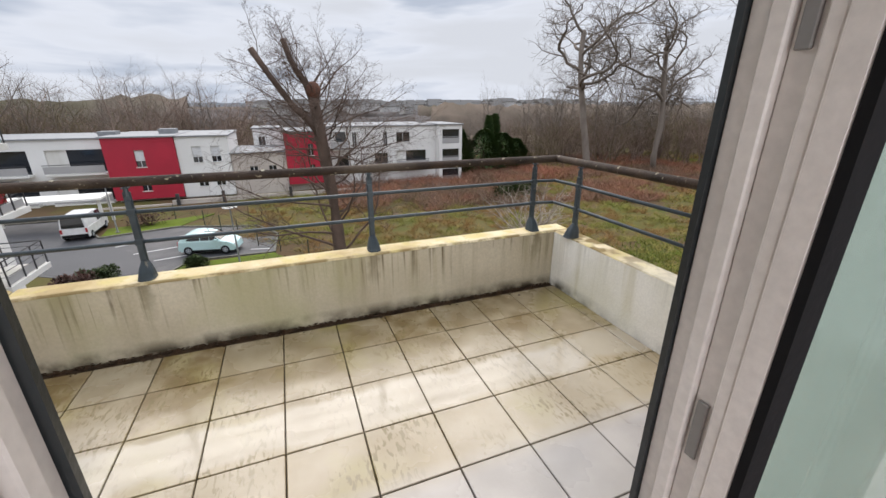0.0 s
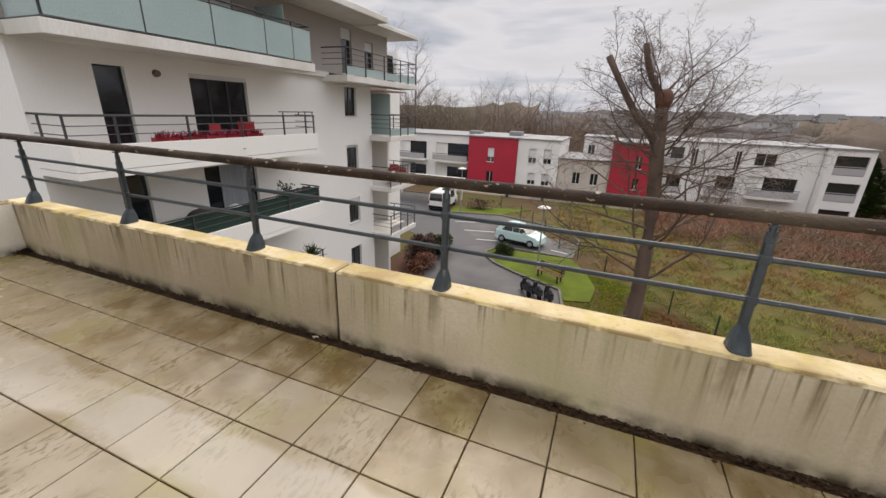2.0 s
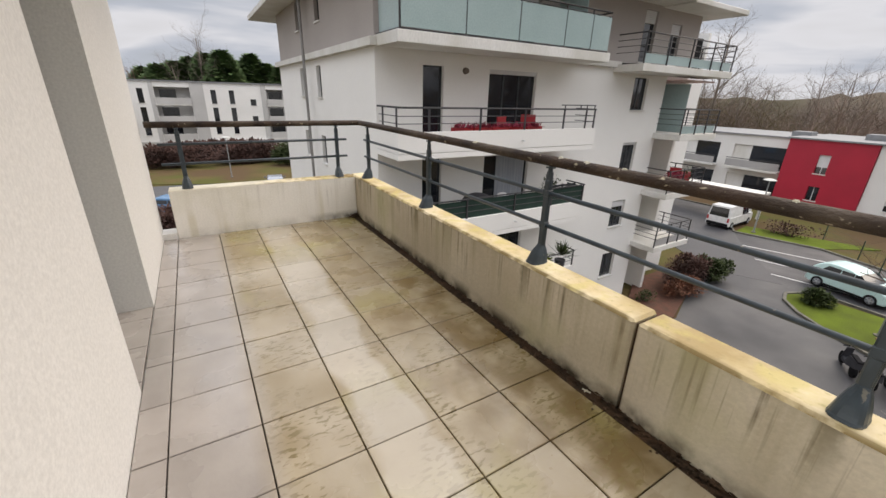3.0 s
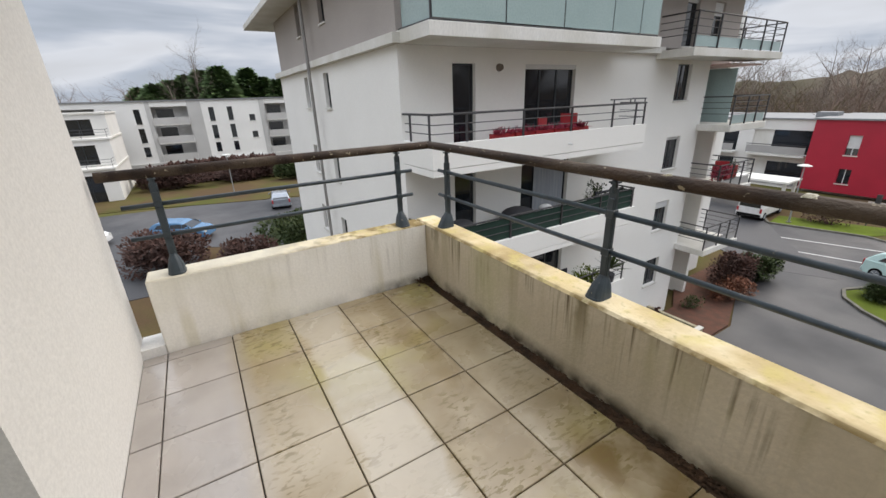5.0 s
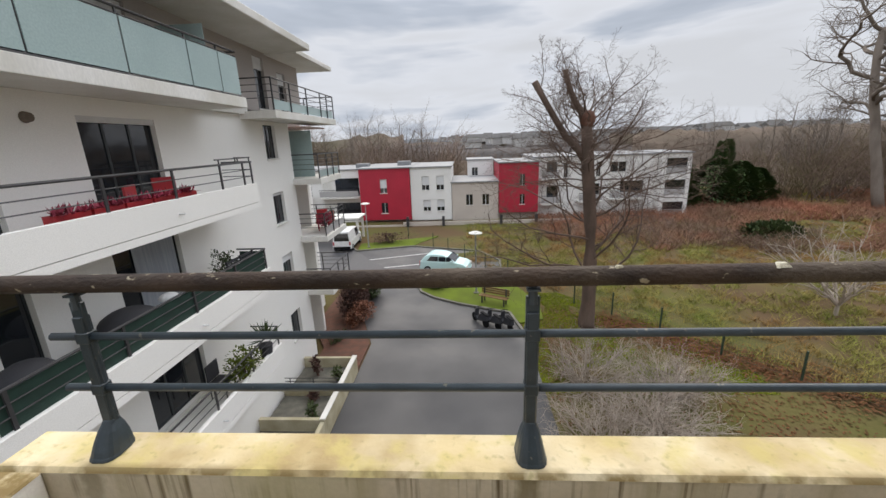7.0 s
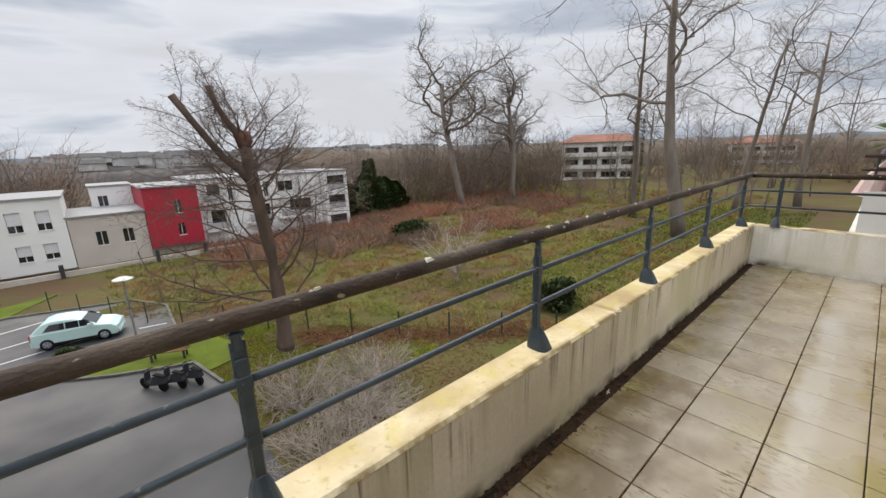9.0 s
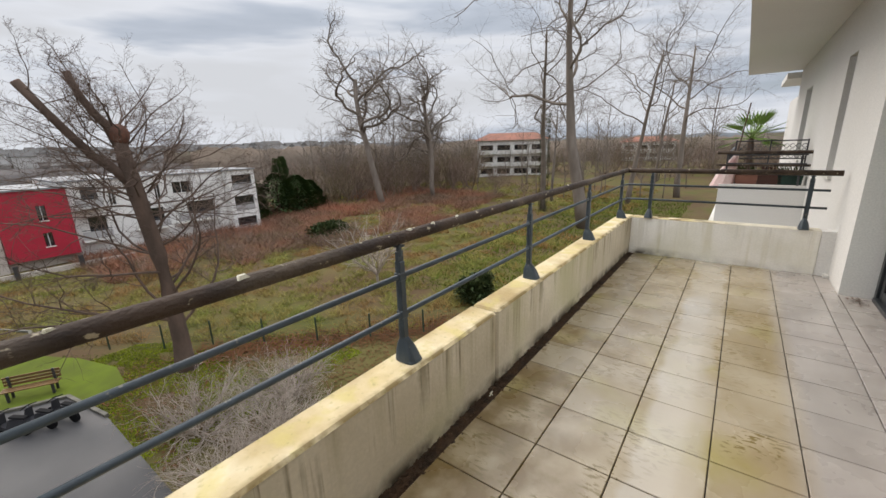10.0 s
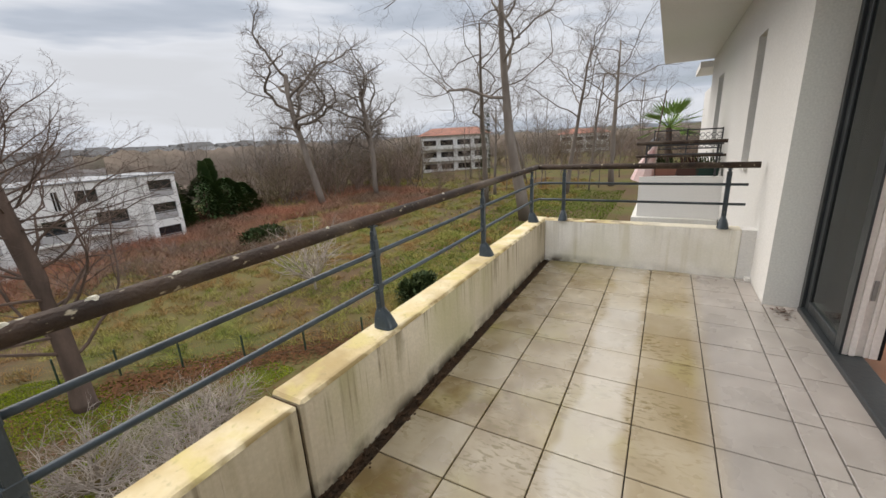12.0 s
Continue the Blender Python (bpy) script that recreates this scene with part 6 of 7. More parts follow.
def conifer(name, loc, h, r, seed, label, n=1700, cyp=False, big=False):
    rg = random.Random(seed)
    t2 = thing(name, loc, label, "conifer")
    m = Mesh()
    for i in range(n):
        z = h * rg.uniform(0.04, 1.0) ** (0.9 if cyp else 0.75)
        rr = r * ((1 - z / h) ** (0.45 if cyp else 0.6)) * rg.uniform(0.65, 1.08) * (1 + 0.18 * math.sin(z * 4 + i % 5))
        a = rg.uniform(0, 6.28)
        m.leaf((rr * math.cos(a), rr * math.sin(a), z), (math.cos(a), math.sin(a), 0.8 if cyp else rg.uniform(-0.4, 0.5)), 0.16 if cyp else 0.4 if big else 0.15, 0.5 if cyp else 1.3 if big else 0.5)
    part("trunk", Mesh().tube([(0, 0, -0.2), (0, 0, h * 0.9)], [0.25, 0.05], 7), M_BARK, t2)
    part("foliage", m, M_CONIFER, t2)
    return t2


conifer("cypress_tree", (29.5, 57.5, GZ), 8.0, 1.0, 1, "dark narrow cypress standing behind the evergreens", cyp=True)
conifer("cypress_tree", (32.0, 60, GZ), 8.2, 1.1, 2, "dark narrow cypress standing behind the evergreens", cyp=True)
for n, (x, y, h, r) in enumerate(((22.8, 55, 6.6, 3.2), (26.4, 53, 6.2, 3.4), (30.0, 53.5, 5.6, 3.2), (33.2, 55, 4.6, 2.6), (21.2, 51, 5.4, 2.0))):
    conifer("evergreen_tree", (x, y, GZ), h, r, 10 + n, "broad dark evergreen shrub tree beside the white building", n=3600)
for n in range(13):
    conifer("pine_tree", (-98 + rng.uniform(-5, 5), -8 + n * 2.6, GZ - 1.1), (13.6, 14.6, 15.2, 15.8, 16.4, 16.8, 16.2, 16.6, 15.6, 15.0, 15.8, 14.8, 14.2)[n] + rng.uniform(-0.5, 0.5), 5.2, 30 + n, "dark green pine behind the street residence", n=3000, big=True)

# hedges and shrubs
bush("hedge", (-33.5, -4.4, GZ), 2.4, 2.6, 2.0, M_REDWOOD, "reddish brown bare hedge along the drive", 5000, 0.17, 5)
bush("hedge", (-31.5, 3.2, GZ), 3.0, 3.2, 2.5, M_SHRUB, "rounded green hedge by the street", 6500, 0.19, 6)
bush("hedge", (-29.0, 0.0, GZ), 1.6, 1.8, 2.4, M_REDWOOD, "reddish brown shrub by the street", 3500, 0.17, 7)
for n, (x, y, rx, ry, h, mm, lb) in enumerate(((-65, 22, 2.5, 9, 3.2, M_SHRUB, "clipped green hedge before the residence"), (-68, -2, 2.0, 12, 2.2, M_REDWOOD, "brown winter hedge before the residence"), (-64, -18, 2, 7, 2.0, M_REDWOOD, "brown winter hedge before the residence"))):
    bush("hedge", (x, y, GZ), rx, ry, h, mm, lb, 5500, 0.5, 50 + n)
for n, (x, y, rx, ry, h, mm, lb) in enumerate(((-63.5, -4.5, 2.0, 5.0, 2.4, M_REDWOOD, "brown winter shrubs between the street and the residence"), (-64.5, 4.5, 2.2, 5.0, 2.6, M_REDWOOD, "brown winter shrubs between the street and the residence"), (-60.5, 9.5, 1.8, 3.0, 2.4, M_SHRUB, "green hedge beside the street parking"))):
    bush("hedge", (x, y, GZ), rx, ry, h, mm, lb, 9000, 0.2, 80 + n)
solo("verge", Mesh().poly([(-55.5, -12), (-51.8, -2), (-50.0, 4), (-53.5, 6.5), (-60.5, 4), (-61.5, -12)], GZ - 0.1, GZ + 0.06), M_GRASS, kind="structure")
bush("round_shrub", (-8.0, 24.3, GZ), 0.8, 0.8, 0.8, M_SHRUB, "small rounded dark green shrub on the grass island", 2600, 0.10, 8)
bush("bed_shrub", (-12.6, 20.6, GZ), 1.0, 2.2, 1.7, M_REDWOOD, "brown and green shrub in the bark bed by the block", 4000, 0.12, 9)
bush("bed_shrub", (-12.3, 22.4, GZ), 0.9, 1.2, 1.4, M_SHRUB, "green shrub in the bark bed by the block", 2600, 0.11, 10)
bush("bed_shrub", (-12.0, 19.0, GZ), 0.9, 1.4, 1.0, M_RUST, "low rust red shrub in the bark bed by the block", 2200, 0.10, 19)
bush("bed_shrub", (-12.6, 16.6, GZ), 0.5, 0.5, 0.6, M_SHRUB, "low green shrub in the bark bed by the block", 400, 0.07, 11)
bush("dark_bush", (14.6, 11.2, GH(14.6, 11.2)), 1.8, 1.6, 1.7, M_SHRUB, "dark green laurel bush behind the fence", 5000, 0.17, 12)
bush("dark_bush", (22, 36, GH(22, 36)), 3.0, 2.4, 1.2, M_SHRUB, "grey green bush in the bramble field", 3500, 0.26, 13)
bush("verge_shrub", (-13.5, 36.6, GZ), 2.2, 1.0, 1.0, M_REDWOOD, "brown low shrubs by the parking kerb", 900, 0.12, 14)

# rough field growth
def tufts(name, n, area, h, w, material, label, seed, keep=None, lean=0.5):
    rg = np.random.RandomState(seed)
    x = rg.uniform(area[0], area[1], n)
    y = rg.uniform(area[2], area[3], n)
    vs, fs = [], []
    for i in range(n):
        xx, yy = float(x[i]), float(y[i])
        if keep and not keep(xx, yy):
            continue
        z = GH(xx, yy) - 0.03
        a = rg.uniform(0, 6.28)
        hh = h * rg.uniform(0.5, 1.3)
        dx, dy = math.cos(a) * w, math.sin(a) * w
        lx, ly = rg.normal(0, lean) * hh, rg.normal(0, lean) * hh
        q = len(vs)
        vs += [(xx - dx, yy - dy, z), (xx + dx, yy + dy, z), (xx + lx, yy + ly, z + hh)]
        fs.append((q, q + 1, q + 2))
    m = Mesh()
    m.v, m.f = vs, fs
    return solo(name, m, material, label=label, category="vegetation", kind="stuff")


clump = lambda x, y: noise.noise((x * 1.1, y * 1.1, 7.5)) + 0.5 * noise.noise((x * 3.1, y * 3.1, 2.5)) > -0.05
fence_side = lambda x, y: y > 21.4 - 1.27 * (x - 0.4) + 0.6 and y > 8
patch = lambda x, y, s, o: noise.noise((x * s + o, y * s, 0.5))
tufts("dry_grass", 150000, (-6, 30, 9, 46), 0.34, 0.020, M_DRYGRASS, "tussocks of dry yellow green grass", 1, lambda x, y: fence_side(x, y) and clump(x, y), 1.0)
tufts("dry_grass", 60000, (28, 75, 10, 60), 0.4, 0.05, M_DRYGRASS, "tussocks of dry yellow green grass", 2, lambda x, y: clump(x * 0.5, y * 0.5), 1.1)
tufts("meadow_grass", 26000, (14, 62, 1, 18), 0.22, 0.05, M_LAWN, "short green meadow grass under the oaks", 12, lambda x, y: y > 2 + 0.02 * x, 0.8)
tufts("brambles", 90000, (2, 60, 22, 62), 0.9, 0.035, M_BRAMBLE, "rust brown bracken and brambles", 3, lambda x, y: y > 27 + 0.10 * x + 6 * patch(x, y, 0.08, 3) and patch(x, y, 0.13, 9) > -0.3 and y > 33 - (x - 5) * 0.25, 1.1)
tufts("lawn_grass", 26000, (-9.4, 2.4, 14, 26), 0.09, 0.02, M_LAWN, "short mossy grass", 7, lambda x, y: (y < 25.3 and y > 23.4 - 0.0 and x > -9 and x < -3.4) or (x > -3.0 and y < 21.2 - 1.2 * x and y > 14.5) or (y > 21.6 and -8 < x < -3.4 and y > 21.6 + (-(x + 3.4)) * 0.4 and y < 25.3), 0.4)
tufts("moss", 120000, (-3.2, 5.6, 12.5, 23), 0.06, 0.045, M_MOSS, "bright green moss on the ground under the tree", 8, lambda x, y: y < 22.6 - 1.15 * x and patch(x, y, 0.45, 61) + 0.4 * patch(x, y, 1.7, 5) > -0.24, 0.6)
# brushwood: branching bushes, built three times and copied
BR = dict(segs=[4, 2, 1], sides=[3, 3, 3], wobble=[0.16, 0.26, 0.3], up=[0.06, 0.04, 0.0], taper=[0.4, 0.4, 0.5], count=[6, 4], angle=[42, 45], len=[0.5, 0.5], thin=[0.55, 0.6])
BR["from"] = [0.2, 0.15]
brush = []
for n in range(3):
    g = Grower(200 + n)
    for i in range(8):
        a = i * 2.4
        el = rng.uniform(0.75, 1.45)
        g.branch((rng.gauss(0, 0.5), rng.gauss(0, 0.5), -0.1), (math.cos(a) * math.cos(el), math.sin(a) * math.cos(el), math.sin(el)), rng.uniform(3.5, 6.5), 0.045, 0, BR)
    for mm in (M_BRUSHA, M_BRUSHB, M_BRUSHC):
        brush.append((n, mm, g.m.data("brushwood", mm)))


def thickets(count, area, smin, smax, mats, keep=None, squash=1.0):
    made = 0
    while made < count:
        x, y = rng.uniform(area[0], area[1]), rng.uniform(area[2], area[3])
        made += 1
        if keep and not keep(x, y):
            continue
        n, mm, me = rng.choice([b3 for b3 in brush if b3[1] in mats])
        ob = new("brushwood", me)
        s3 = rng.uniform(smin, smax)
        ob.matrix_basis = pose(x, y, GH(x, y), 0, 0, rng.uniform(0, 360)) @ Matrix.Diagonal((s3, s3, s3 * squash, 1))
        tagged(ob, "leafless brown brushwood in the winter field", "brushwood", "brushwood of the field and wood", "stuff")


thickets(60, (36, 66, 50, 72), 0.9, 1.5, (M_BRUSHA, M_BRUSHB))
thickets(120, (60, 108, 20, 92), 1.1, 1.8, (M_BRUSHA, M_BRUSHB), lambda x, y: y > 30 + 0.1 * x and not 0.40 < math.atan2(y + 1, x + 3) < 0.56)
thickets(40, (50, 88, 26, 60), 0.45, 0.75, (M_BRUSHA, M_BRUSHB), lambda x, y: 0.40 < math.atan2(y + 1, x + 3) < 0.56)
thickets(50, (92, 135, -12, 40), 1.1, 1.7, (M_BRUSHA, M_BRUSHB))
thickets(120, (-105, -8, 60, 100), 1.3, 2.2, (M_BRUSHA, M_BRUSHB))
thickets(46, (-112, -94, -50, 30), 1.9, 2.6, (M_BRUSHA,))
thickets(60, (-8, 45, 66, 110), 0.5, 0.8, (M_BRUSHA, M_BRUSHB))
thickets(90, (-20, 90, 100, 165), 0.8, 1.1, (M_BRUSHA, M_BRUSHB))
thickets(60, (-4, 26, 28, 45), 0.22, 0.42, (M_BRUSHA, M_BRUSHB), lambda x, y: patch(x, y, 0.12, 15) > -0.15, 0.8)
thickets(120, (4, 60, 32, 58), 0.2, 0.38, (M_BRUSHC, M_BRUSHA), lambda x, y: patch(x, y, 0.1, 31) > -0.2, 0.6)
# leaf litter along the fence
m = Mesh()
for i in range(9000):
    s = rng.uniform(0, 1)
    x = 1.0 + 12 * s + rng.gauss(0, 0.5)
    y = 19.0 - 1.02 * 12 * s * 0.86 + rng.gauss(0, 0.75)
    m.leaf((x, y, GZ + 0.02 + rng.uniform(0, 0.03)), (rng.gauss(0, 1), rng.gauss(0, 1), 0.1), 0.05, 0.12)
for i in range(9000):
    x, y = rng.uniform(-3, 12), rng.uniform(7, 21)
    if patch(x, y, 0.35, 50) < -0.05 or y > 20.2 - 1.1 * x:
        continue
    m.leaf((x, y, GH(x, y) + 0.01 + rng.uniform(0, 0.03)), (rng.gauss(0, 1), rng.gauss(0, 1), 0.1), 0.04, 0.11)
solo("leaf_litter", m, M_LEAFLIT, label="carpet of fallen brown leaves along the fence", category="leaves", kind="stuff")

# fence
fpts = [(-12.0, 38.2), (-9.2, 34.9), (-7.7, 32.7), (-6.24, 30.5), (-4.7, 27.6), (-3.2, 25.8), (-1.4, 23.6), (0.23, 21.2), (1.84, 19.55), (3.45, 17.5), (5.08, 15.3), (6.9, 13.3), (8.8, 11.3), (10.8, 9.3), (12.8, 7.3)]
fe = thing("wire_fence", (0, 0, 0), "green wire mesh fence on thin posts along the field", "fence")
for a in fpts:
    part("post", Mesh().box(a[0] - 0.03, a[1] - 0.03, GH(*a) - 0.2, a[0] + 0.03, a[1] + 0.03, GH(*a) + 1.35), M_FENCE, fe)
m = Mesh()
for a, b2 in zip(fpts, fpts[1:]):
    za, zb = GH(*a), GH(*b2)
    for i in range(6):
        m.tube([(a[0], a[1], za + 0.1 + 0.22 * i), (b2[0], b2[1], zb + 0.1 + 0.22 * i)], 0.004, 3)
    for i in range(26):
        f = (i + 0.5) / 26
        x, y, z = a[0] + (b2[0] - a[0]) * f, a[1] + (b2[1] - a[1]) * f, za + (zb - za) * f
        m.tube([(x, y, z + 0.05), (x, y, z + 1.22)], 0.003, 3)
part("mesh", m, M_FENCE, fe, kind="stuff")
solo("fallen_branch", Mesh().tube([(1.2, 14.6, GZ + 0.1), (2.6, 13.0, GZ + 0.15), (3.6, 12.2, GZ + 0.1)], [0.03, 0.025, 0.012], 6), M_BARK2, "long pale fallen branch lying on the ground", "branch")


# lamps
def street_lamp(loc, h, label="slender street lamp with a flat pale disc head"):
    s = thing("street_lamp", loc, label, "street lamp")
    part("base", Mesh().tube([(0, 0, 0), (0, 0, 0.06)], 0.18, 10), M_KERB, s)
    part("pole", Mesh().tube([(0, 0, 0.02), (0, 0, 0.9), (0, 0, h)], [0.065, 0.055, 0.04], 8), M_GALV, s)
    part("head", Mesh().rings([[(r * math.cos(a), r * math.sin(a), z) for a in [q * math.pi / 8 for q in range(16)]] for r, z in ((0.10, h), (0.42, h + 0.05), (0.42, h + 0.09), (0.2, h + 0.17))]), M_LIGHTHEAD, s)


street_lamp((-5.5, 23.0, GZ + 0.03), 3.9)
street_lamp((-15.4, 35.1, GZ + 0.03), 4.1)
street_lamp((-54.5, 1.3, GZ + 0.03), 4.4)

# bench
be = thing("bench", (-4.5, 21.2, GZ + 0.05), "varnished wooden park bench on the grass island", "bench", turn=-28)
for i in range(3):
    part("seat_slat", Mesh().box(-0.9, -0.22 + 0.15 * i, 0.43, 0.9, -0.10 + 0.15 * i, 0.47), M_TEAK, be)
for i in range(3):
    part("back_slat", Mesh().box(-0.9, 0.24, 0.52 + 0.14 * i, 0.9, 0.27, 0.63 + 0.14 * i), M_TEAK, be)
for x in (-0.7, 0.7):
    part("leg", Mesh().box(x - 0.04, -0.2, 0, x + 0.04, -0.12, 0.43).box(x - 0.04, 0.18, 0, x + 0.04, 0.238, 0.95).box(x - 0.03, -0.118, 0.36, x + 0.03, 0.178, 0.425), M_DARKMETAL, be)


# vehicles
def wheel(parent, x, y, r=0.31, w=0.2):
    ring = lambda rr, yy: [(x + rr * math.cos(a), yy, r + rr * math.sin(a)) for a in [q * math.pi / 9 for q in range(18)]]
    s = 1 if y > 0 else -1
    wh = part("wheel", Mesh(), M_BLACK, parent)
    part("tyre", Mesh().rings([ring(r * 0.9, y - w / 2), ring(r, y - w / 2 + 0.03), ring(r, y + w / 2 - 0.03), ring(r * 0.9, y + w / 2)]), M_BLACK, wh, smooth=False)
    part("rim", Mesh().rings([ring(r * 0.62, y + s * (w / 2 + 0.002)), ring(r * 0.5, y + s * (w / 2 + 0.015))]), M_SILVER, wh)
    for q in range(5):
        a = q * 1.2566
        part("spoke", Mesh().tube([(x, y + s * (w / 2 + 0.02), r), (x + r * 0.55 * math.cos(a), y + s * (w / 2 + 0.02), r + r * 0.55 * math.sin(a))], 0.02, 4), M_GALV, wh)


def car(name, loc, turn, paint, label, L=3.65, Wd=1.66, H=1.5, van=False, cat="car"):
    c = thing(name, loc, label, cat, turn=turn)
    hl, hw = L / 2, Wd / 2
    if van:
        low = [(-hl, 0.45), (-hl, 1.0), (hl - 0.1, 1.0), (hl - 0.02, 0.85), (hl, 0.45), (hl - 0.1, 0.25), (-hl + 0.05, 0.25)]
        top = [(-hl + 0.02, 1.0), (-hl + 0.08, H), (hl - 1.55, H), (hl - 1.30, H - 0.05), (hl - 0.85, 1.0)]
    else:
        low = [(-hl, 0.5), (-hl + 0.03, 0.95), (hl - 1.0, 0.98), (hl - 0.35, 0.86), (hl - 0.05, 0.68), (hl, 0.45), (hl - 0.1, 0.24), (-hl + 0.1, 0.24)]
        top = [(-hl + 0.04, 0.94), (-hl + 0.30, 1.22), (-hl + 0.52, H - 0.10), (-hl + 0.85, H - 0.01), (-hl + 1.3, H), (hl - 1.85, H - 0.05), (hl - 1.55, H - 0.16), (hl - 0.85, 0.94)]
    def skin(profile, w0, w1, zr):
        rings = []
        for s in (-1, -0.9, 0.9, 1):
            rings.append([(x * (0.985 if abs(s) == 1 else 1), s * (w0 + (w1 - w0) * max(0, (z - zr[0]) / (zr[1] - zr[0]))), z - (0.02 if abs(s) == 1 and z > 0.6 else 0)) for x, z in profile])
        return Mesh().rings(rings)
    part("body", skin(low, hw, hw * 0.97, (0.2, 1.0)), paint, c, bevel=0.03)
    part("roof", skin(top, hw * 0.95, hw * 0.80, (0.95, H)), paint, c, bevel=0.03)
    gz0, gz1 = 1.0, H - (0.12 if van else 0.17)
    for s in (-1, 1):
        w_at = lambda z: s * (hw * (0.95 - 0.15 * (z - 0.95) / (H - 0.95)) + 0.004)
        xs = ((hl - 1.60, hl - 1.02, hl - 1.30), (-0.35, hl - 1.64, hl - 1.64), (-hl + 0.55, -0.40, -0.40)) if not van else ((hl - 1.4, hl - 0.9, hl - 1.15), (0.1, hl - 1.45, hl - 1.45))
        for k, (a, b2, t2) in enumerate(xs):
            if k == 0:
                quad = [(a, gz0), (b2, gz0), (t2 - 0.05, gz1), (a, gz1)]
            else:
                quad = [(a, gz0), (b2, gz0), (b2, gz1), (a + (0.30 if k == len(xs) - 1 and not van else 0), gz1)]
            m = Mesh().rings([[(x, w_at(z), z) for x, z in quad], [(x, w_at(z) + s * 0.008, z) for x, z in quad]])
            part("side_window", m, M_DARKGLASS, c)
        part("sill_trim", Mesh().box(-hl + 0.7, s * (hw + 0.004) - 0.01, 0.26, hl - 0.8, s * (hw + 0.004) + 0.01, 0.36), M_BLACK, c)
        part("headlight", Mesh().box(hl - 0.22, s * hw * 0.72 - 0.14, 0.58, hl - 0.02, s * hw * 0.72 + 0.14, 0.72), M_LIGHTHEAD, c)
        part("tail_light", Mesh().box(-hl - 0.012, s * hw * 0.86 - 0.07, 0.62, -hl + 0.04, s * hw * 0.86 + 0.07, 0.95), M_REDTHING, c)
        part("door_mirror", Mesh().box(hl - 1.25, s * hw, 0.98, hl - 1.1, s * (hw + 0.16), 1.1), paint, c)
        for x in (-hl + 0.62, hl - 0.68):
            wheel(c, x, s * (hw - 0.09))
    x0, z0 = (hl - 0.95, 0.99) if not van else (hl - 0.85, 1.0)
    x1, z1 = (hl - 1.52, H - 0.18) if not van else (hl - 1.28, H - 0.07)
    part("windscreen", Mesh().rings([[(x0 + 0.01, -hw * 0.82, z0), (x0 + 0.01, hw * 0.82, z0), (x1 + 0.02, hw * 0.72, z1), (x1 + 0.02, -hw * 0.72, z1)], [(x0 + 0.025, -hw * 0.82, z0 + 0.01), (x0 + 0.025, hw * 0.82, z0 + 0.01), (x1 + 0.035, hw * 0.72, z1 + 0.01), (x1 + 0.035, -hw * 0.72, z1 + 0.01)]]), M_DARKGLASS, c)
    rx0, rx1 = (-hl + 0.08, -hl + 0.47) if not van else (-hl + 0.02, -hl + 0.06)
    part("rear_window", Mesh().rings([[(rx0 - 0.005, -hw * 0.8, 1.0), (rx0 - 0.005, hw * 0.8, 1.0), (rx1 - 0.005, hw * 0.7, H - 0.14), (rx1 - 0.005, -hw * 0.7, H - 0.14)], [(rx0 - 0.02, -hw * 0.8, 1.0), (rx0 - 0.02, hw * 0.8, 1.0), (rx1 - 0.02, hw * 0.7, H - 0.14), (rx1 - 0.02, -hw * 0.7, H - 0.14)]]), M_DARKGLASS, c)
    part("bumper", Mesh().box(-hl - 0.03, -hw * 0.9, 0.28, -hl + 0.06, hw * 0.9, 0.5), M_BLACK if van else paint, c, bevel=0.01)
    part("bumper", Mesh().box(hl - 0.08, -hw * 0.85, 0.26, hl + 0.02, hw * 0.85, 0.42), M_BLACK if van else paint, c, bevel=0.01)
    return c


car("small_car", (-7.65, 27.6, GZ + 0.002), -13, M_MINT, "pale mint green small hatchback parked by the grass island")
vn = car("white_van", (-17.6, 35.8, GZ + 0.008), 92, M_CARWHITE, "white panel van standing on the access road", 4.3, 1.75, 1.85, True, "van")
car("blue_car", (-40.2, -3.6, GZ + 0.01), 62, M_CARBLUE, "blue car on the street by the drive", 4.2, 1.75, 1.45)
car("silver_car", (-46.6, 4.8, GZ + 0.01), 172, M_SILVER, "silver grey car parked by the hedge", 4.2, 1.75, 1.45)
car("white_car", (-42.5, -10.5, GZ + 0.01), 75, M_CARWHITE, "white car parked below the block end", 4.2, 1.75, 1.45)


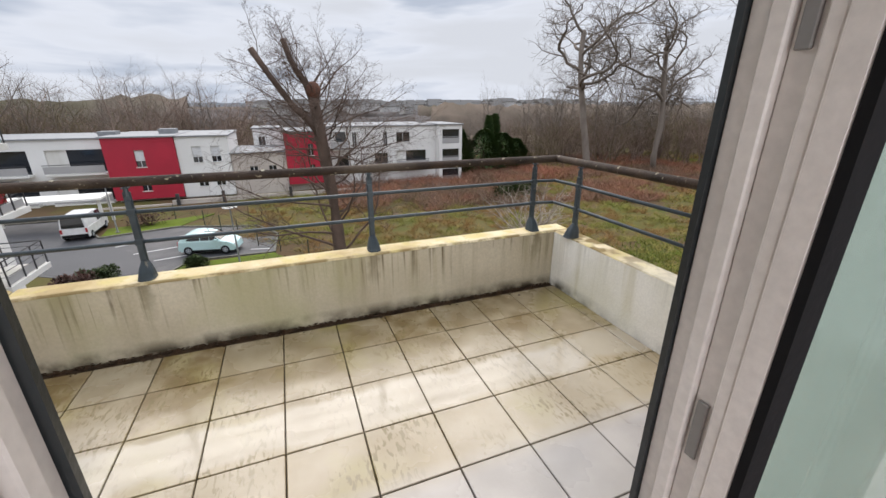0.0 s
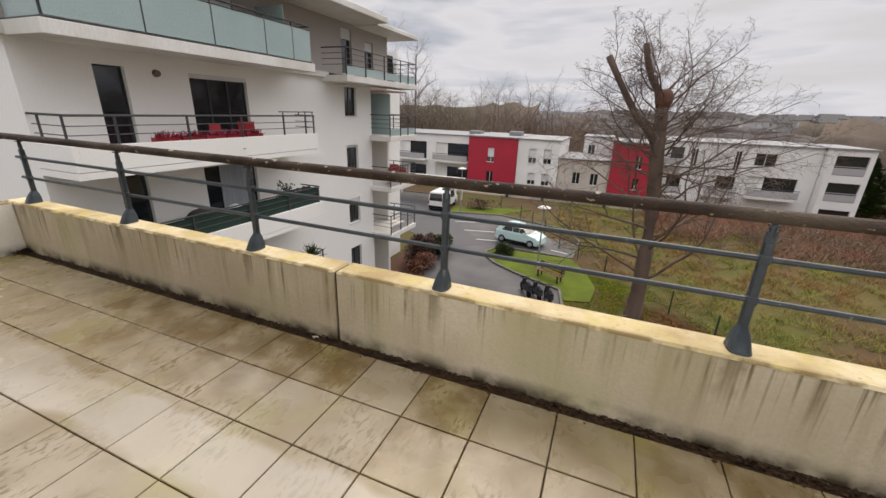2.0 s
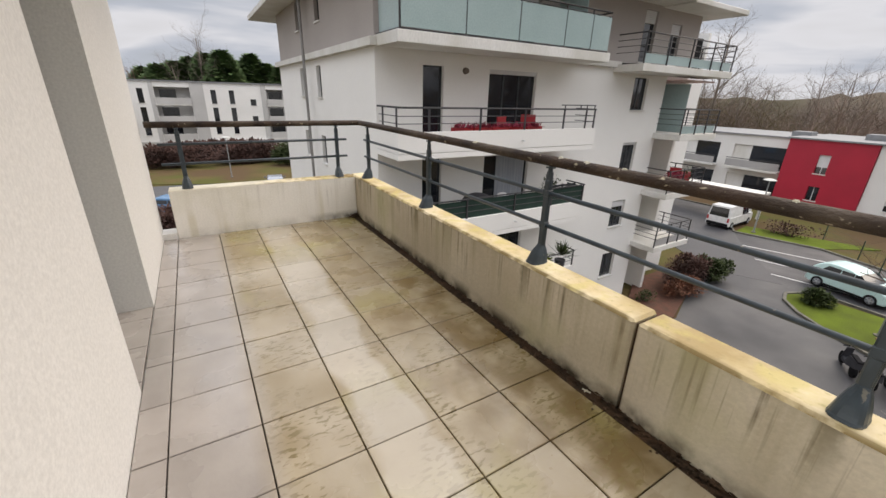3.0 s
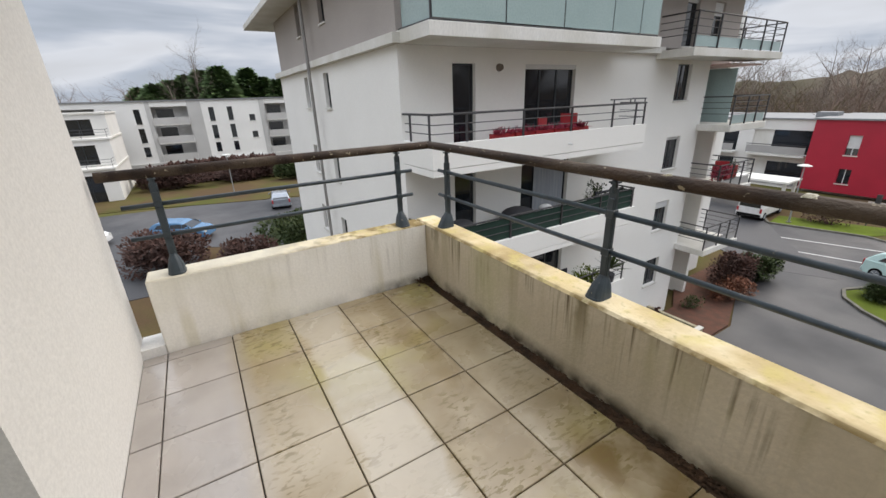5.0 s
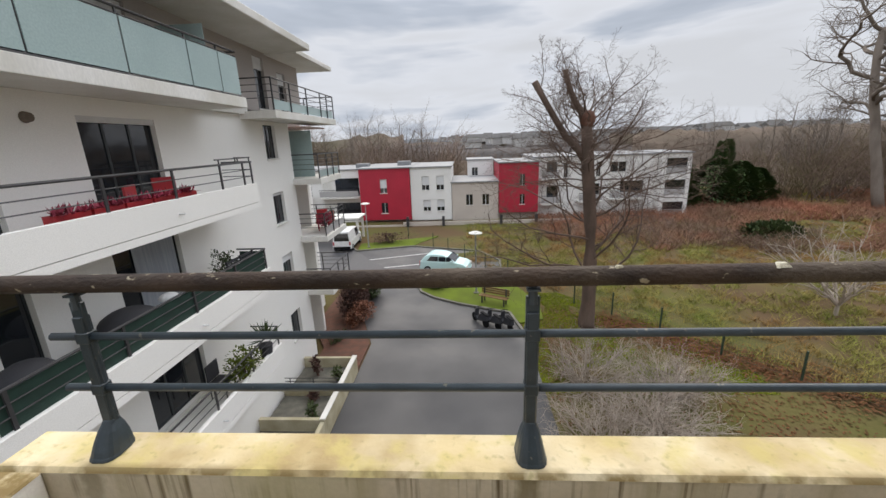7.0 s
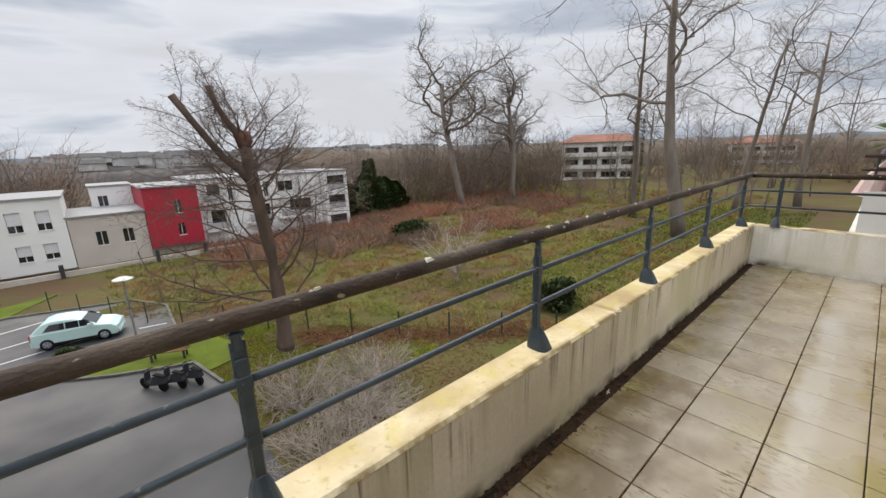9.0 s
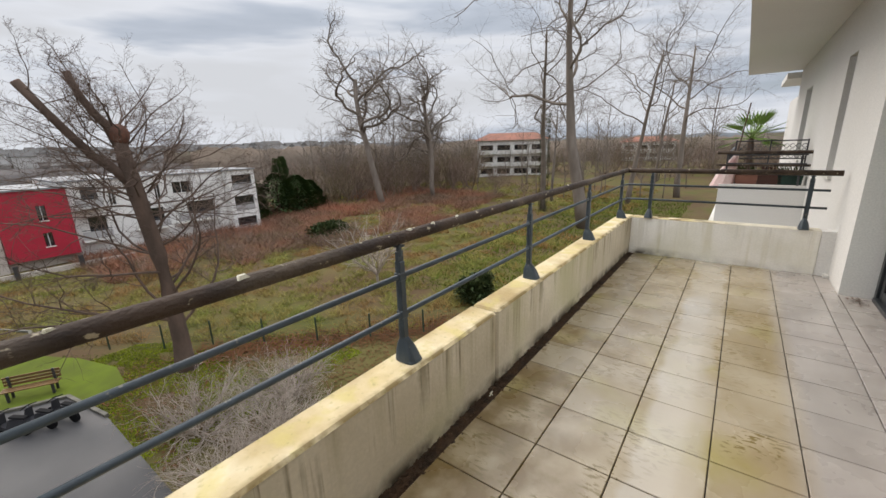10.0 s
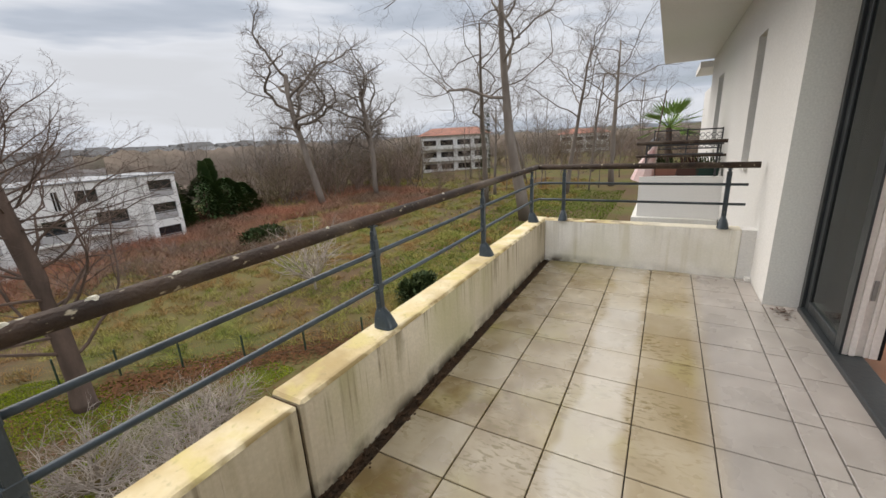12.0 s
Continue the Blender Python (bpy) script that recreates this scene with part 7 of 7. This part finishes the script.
def scooter(loc, turn):
    s = thing("motor_scooter", loc, "black motor scooter parked at the kerb", "scooter", "scooters parked at the kerb", turn)
    s.matrix_basis = pose(*loc, 0, 0, turn) @ Matrix.Diagonal((0.9, 0.75, 0.9, 1))
    ring = lambda x, rr, yy: [(x + rr * math.cos(a), yy, 0.27 + rr * math.sin(a)) for a in [q * math.pi / 7 for q in range(14)]]
    for x in (-0.55, 0.6):
        part("wheel", Mesh().rings([ring(x, 0.27, -0.06), ring(x, 0.27, 0.06)]), M_BLACK, s)
    part("body", Mesh().rings([[(-0.8, -0.14, 0.5), (-0.8, 0.14, 0.5), (-0.75, 0.12, 0.78), (-0.75, -0.12, 0.78)], [(-0.2, -0.18, 0.32), (-0.2, 0.18, 0.32), (-0.1, 0.14, 0.74), (-0.1, -0.14, 0.74)], [(0.1, -0.16, 0.25), (0.1, 0.16, 0.25), (0.12, 0.14, 0.36), (0.12, -0.14, 0.36)], [(0.38, -0.16, 0.26), (0.38, 0.16, 0.26), (0.42, 0.15, 0.45), (0.42, -0.15, 0.45)]]), M_DARKTHING, s)
    part("seat", Mesh().box(-0.82, -0.13, 0.785, -0.1, 0.13, 0.86), M_BLACK, s, bevel=0.03)
    part("shield", Mesh().rings([[(0.42, -0.2, 0.3), (0.42, 0.2, 0.3), (0.5, 0.16, 0.3), (0.5, -0.16, 0.3)], [(0.32, -0.16, 0.9), (0.32, 0.16, 0.9), (0.40, 0.1, 0.92), (0.40, -0.1, 0.92)]]), M_DARKTHING, s)
    part("handlebar", Mesh().tube([(0.27, -0.34, 0.98), (0.36, 0, 1.0), (0.27, 0.34, 0.98)], 0.02, 6), M_BLACK, s)
    part("fork", Mesh().tube([(0.6, 0, 0.27), (0.36, 0, 0.98)], 0.03, 6), M_GALV, s)


scooter((-4.75, 18.3, GZ), 118)
scooter((-4.1, 18.1, GZ), 112)
scooter((-5.4, 18.6, GZ), 121)

# ------------------------------------------------------------ floor tiles
floor_things = slab
tile_meshes = {}


def tile(x0, y0, x1, y1, top=0.0):
    w, d = round(x1 - x0, 3), round(y1 - y0, 3)
    key = (w, d)
    if key not in tile_meshes:
        g2, b2, t2 = 0.0030, 0.0062, 0.020
        r = lambda o, z: [(o, o, z), (w - o, o, z), (w - o, d - o, z), (o, d - o, z)]
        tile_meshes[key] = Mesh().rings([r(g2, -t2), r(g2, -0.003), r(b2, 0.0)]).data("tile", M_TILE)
    ob = new("tile", tile_meshes[key])
    ob.parent = floor_things
    ob.matrix_basis = pose(x0, y0, top + rng.uniform(-0.0006, 0.0006), rng.gauss(0, 0.05), rng.gauss(0, 0.05), 0)


rng = random.Random(3)
cols = [LX + 0.002] + [-T * i for i in range(20, -1, -1)] + [RX - 0.002]
rows = [0.004] + [-T * j for j in range(1, 6)] + [HY + 0.001]
for a, b2 in zip(cols, cols[1:]):
    for c, d in zip(rows, rows[1:]):
        if b2 - a > 0.02:
            tile(a, d, b2, c)
for lo, hi in ((-5.97, -4.97), (-3.18, -0.53)):
    xs = [lo] + [x for x in [-T * i + 0.12 for i in range(20, -1, -1)] if lo + 0.03 < x < hi - 0.03] + [hi]
    for a, b2 in zip(xs, xs[1:]):
        tile(a, -2.215, b2, HY - 0.001)
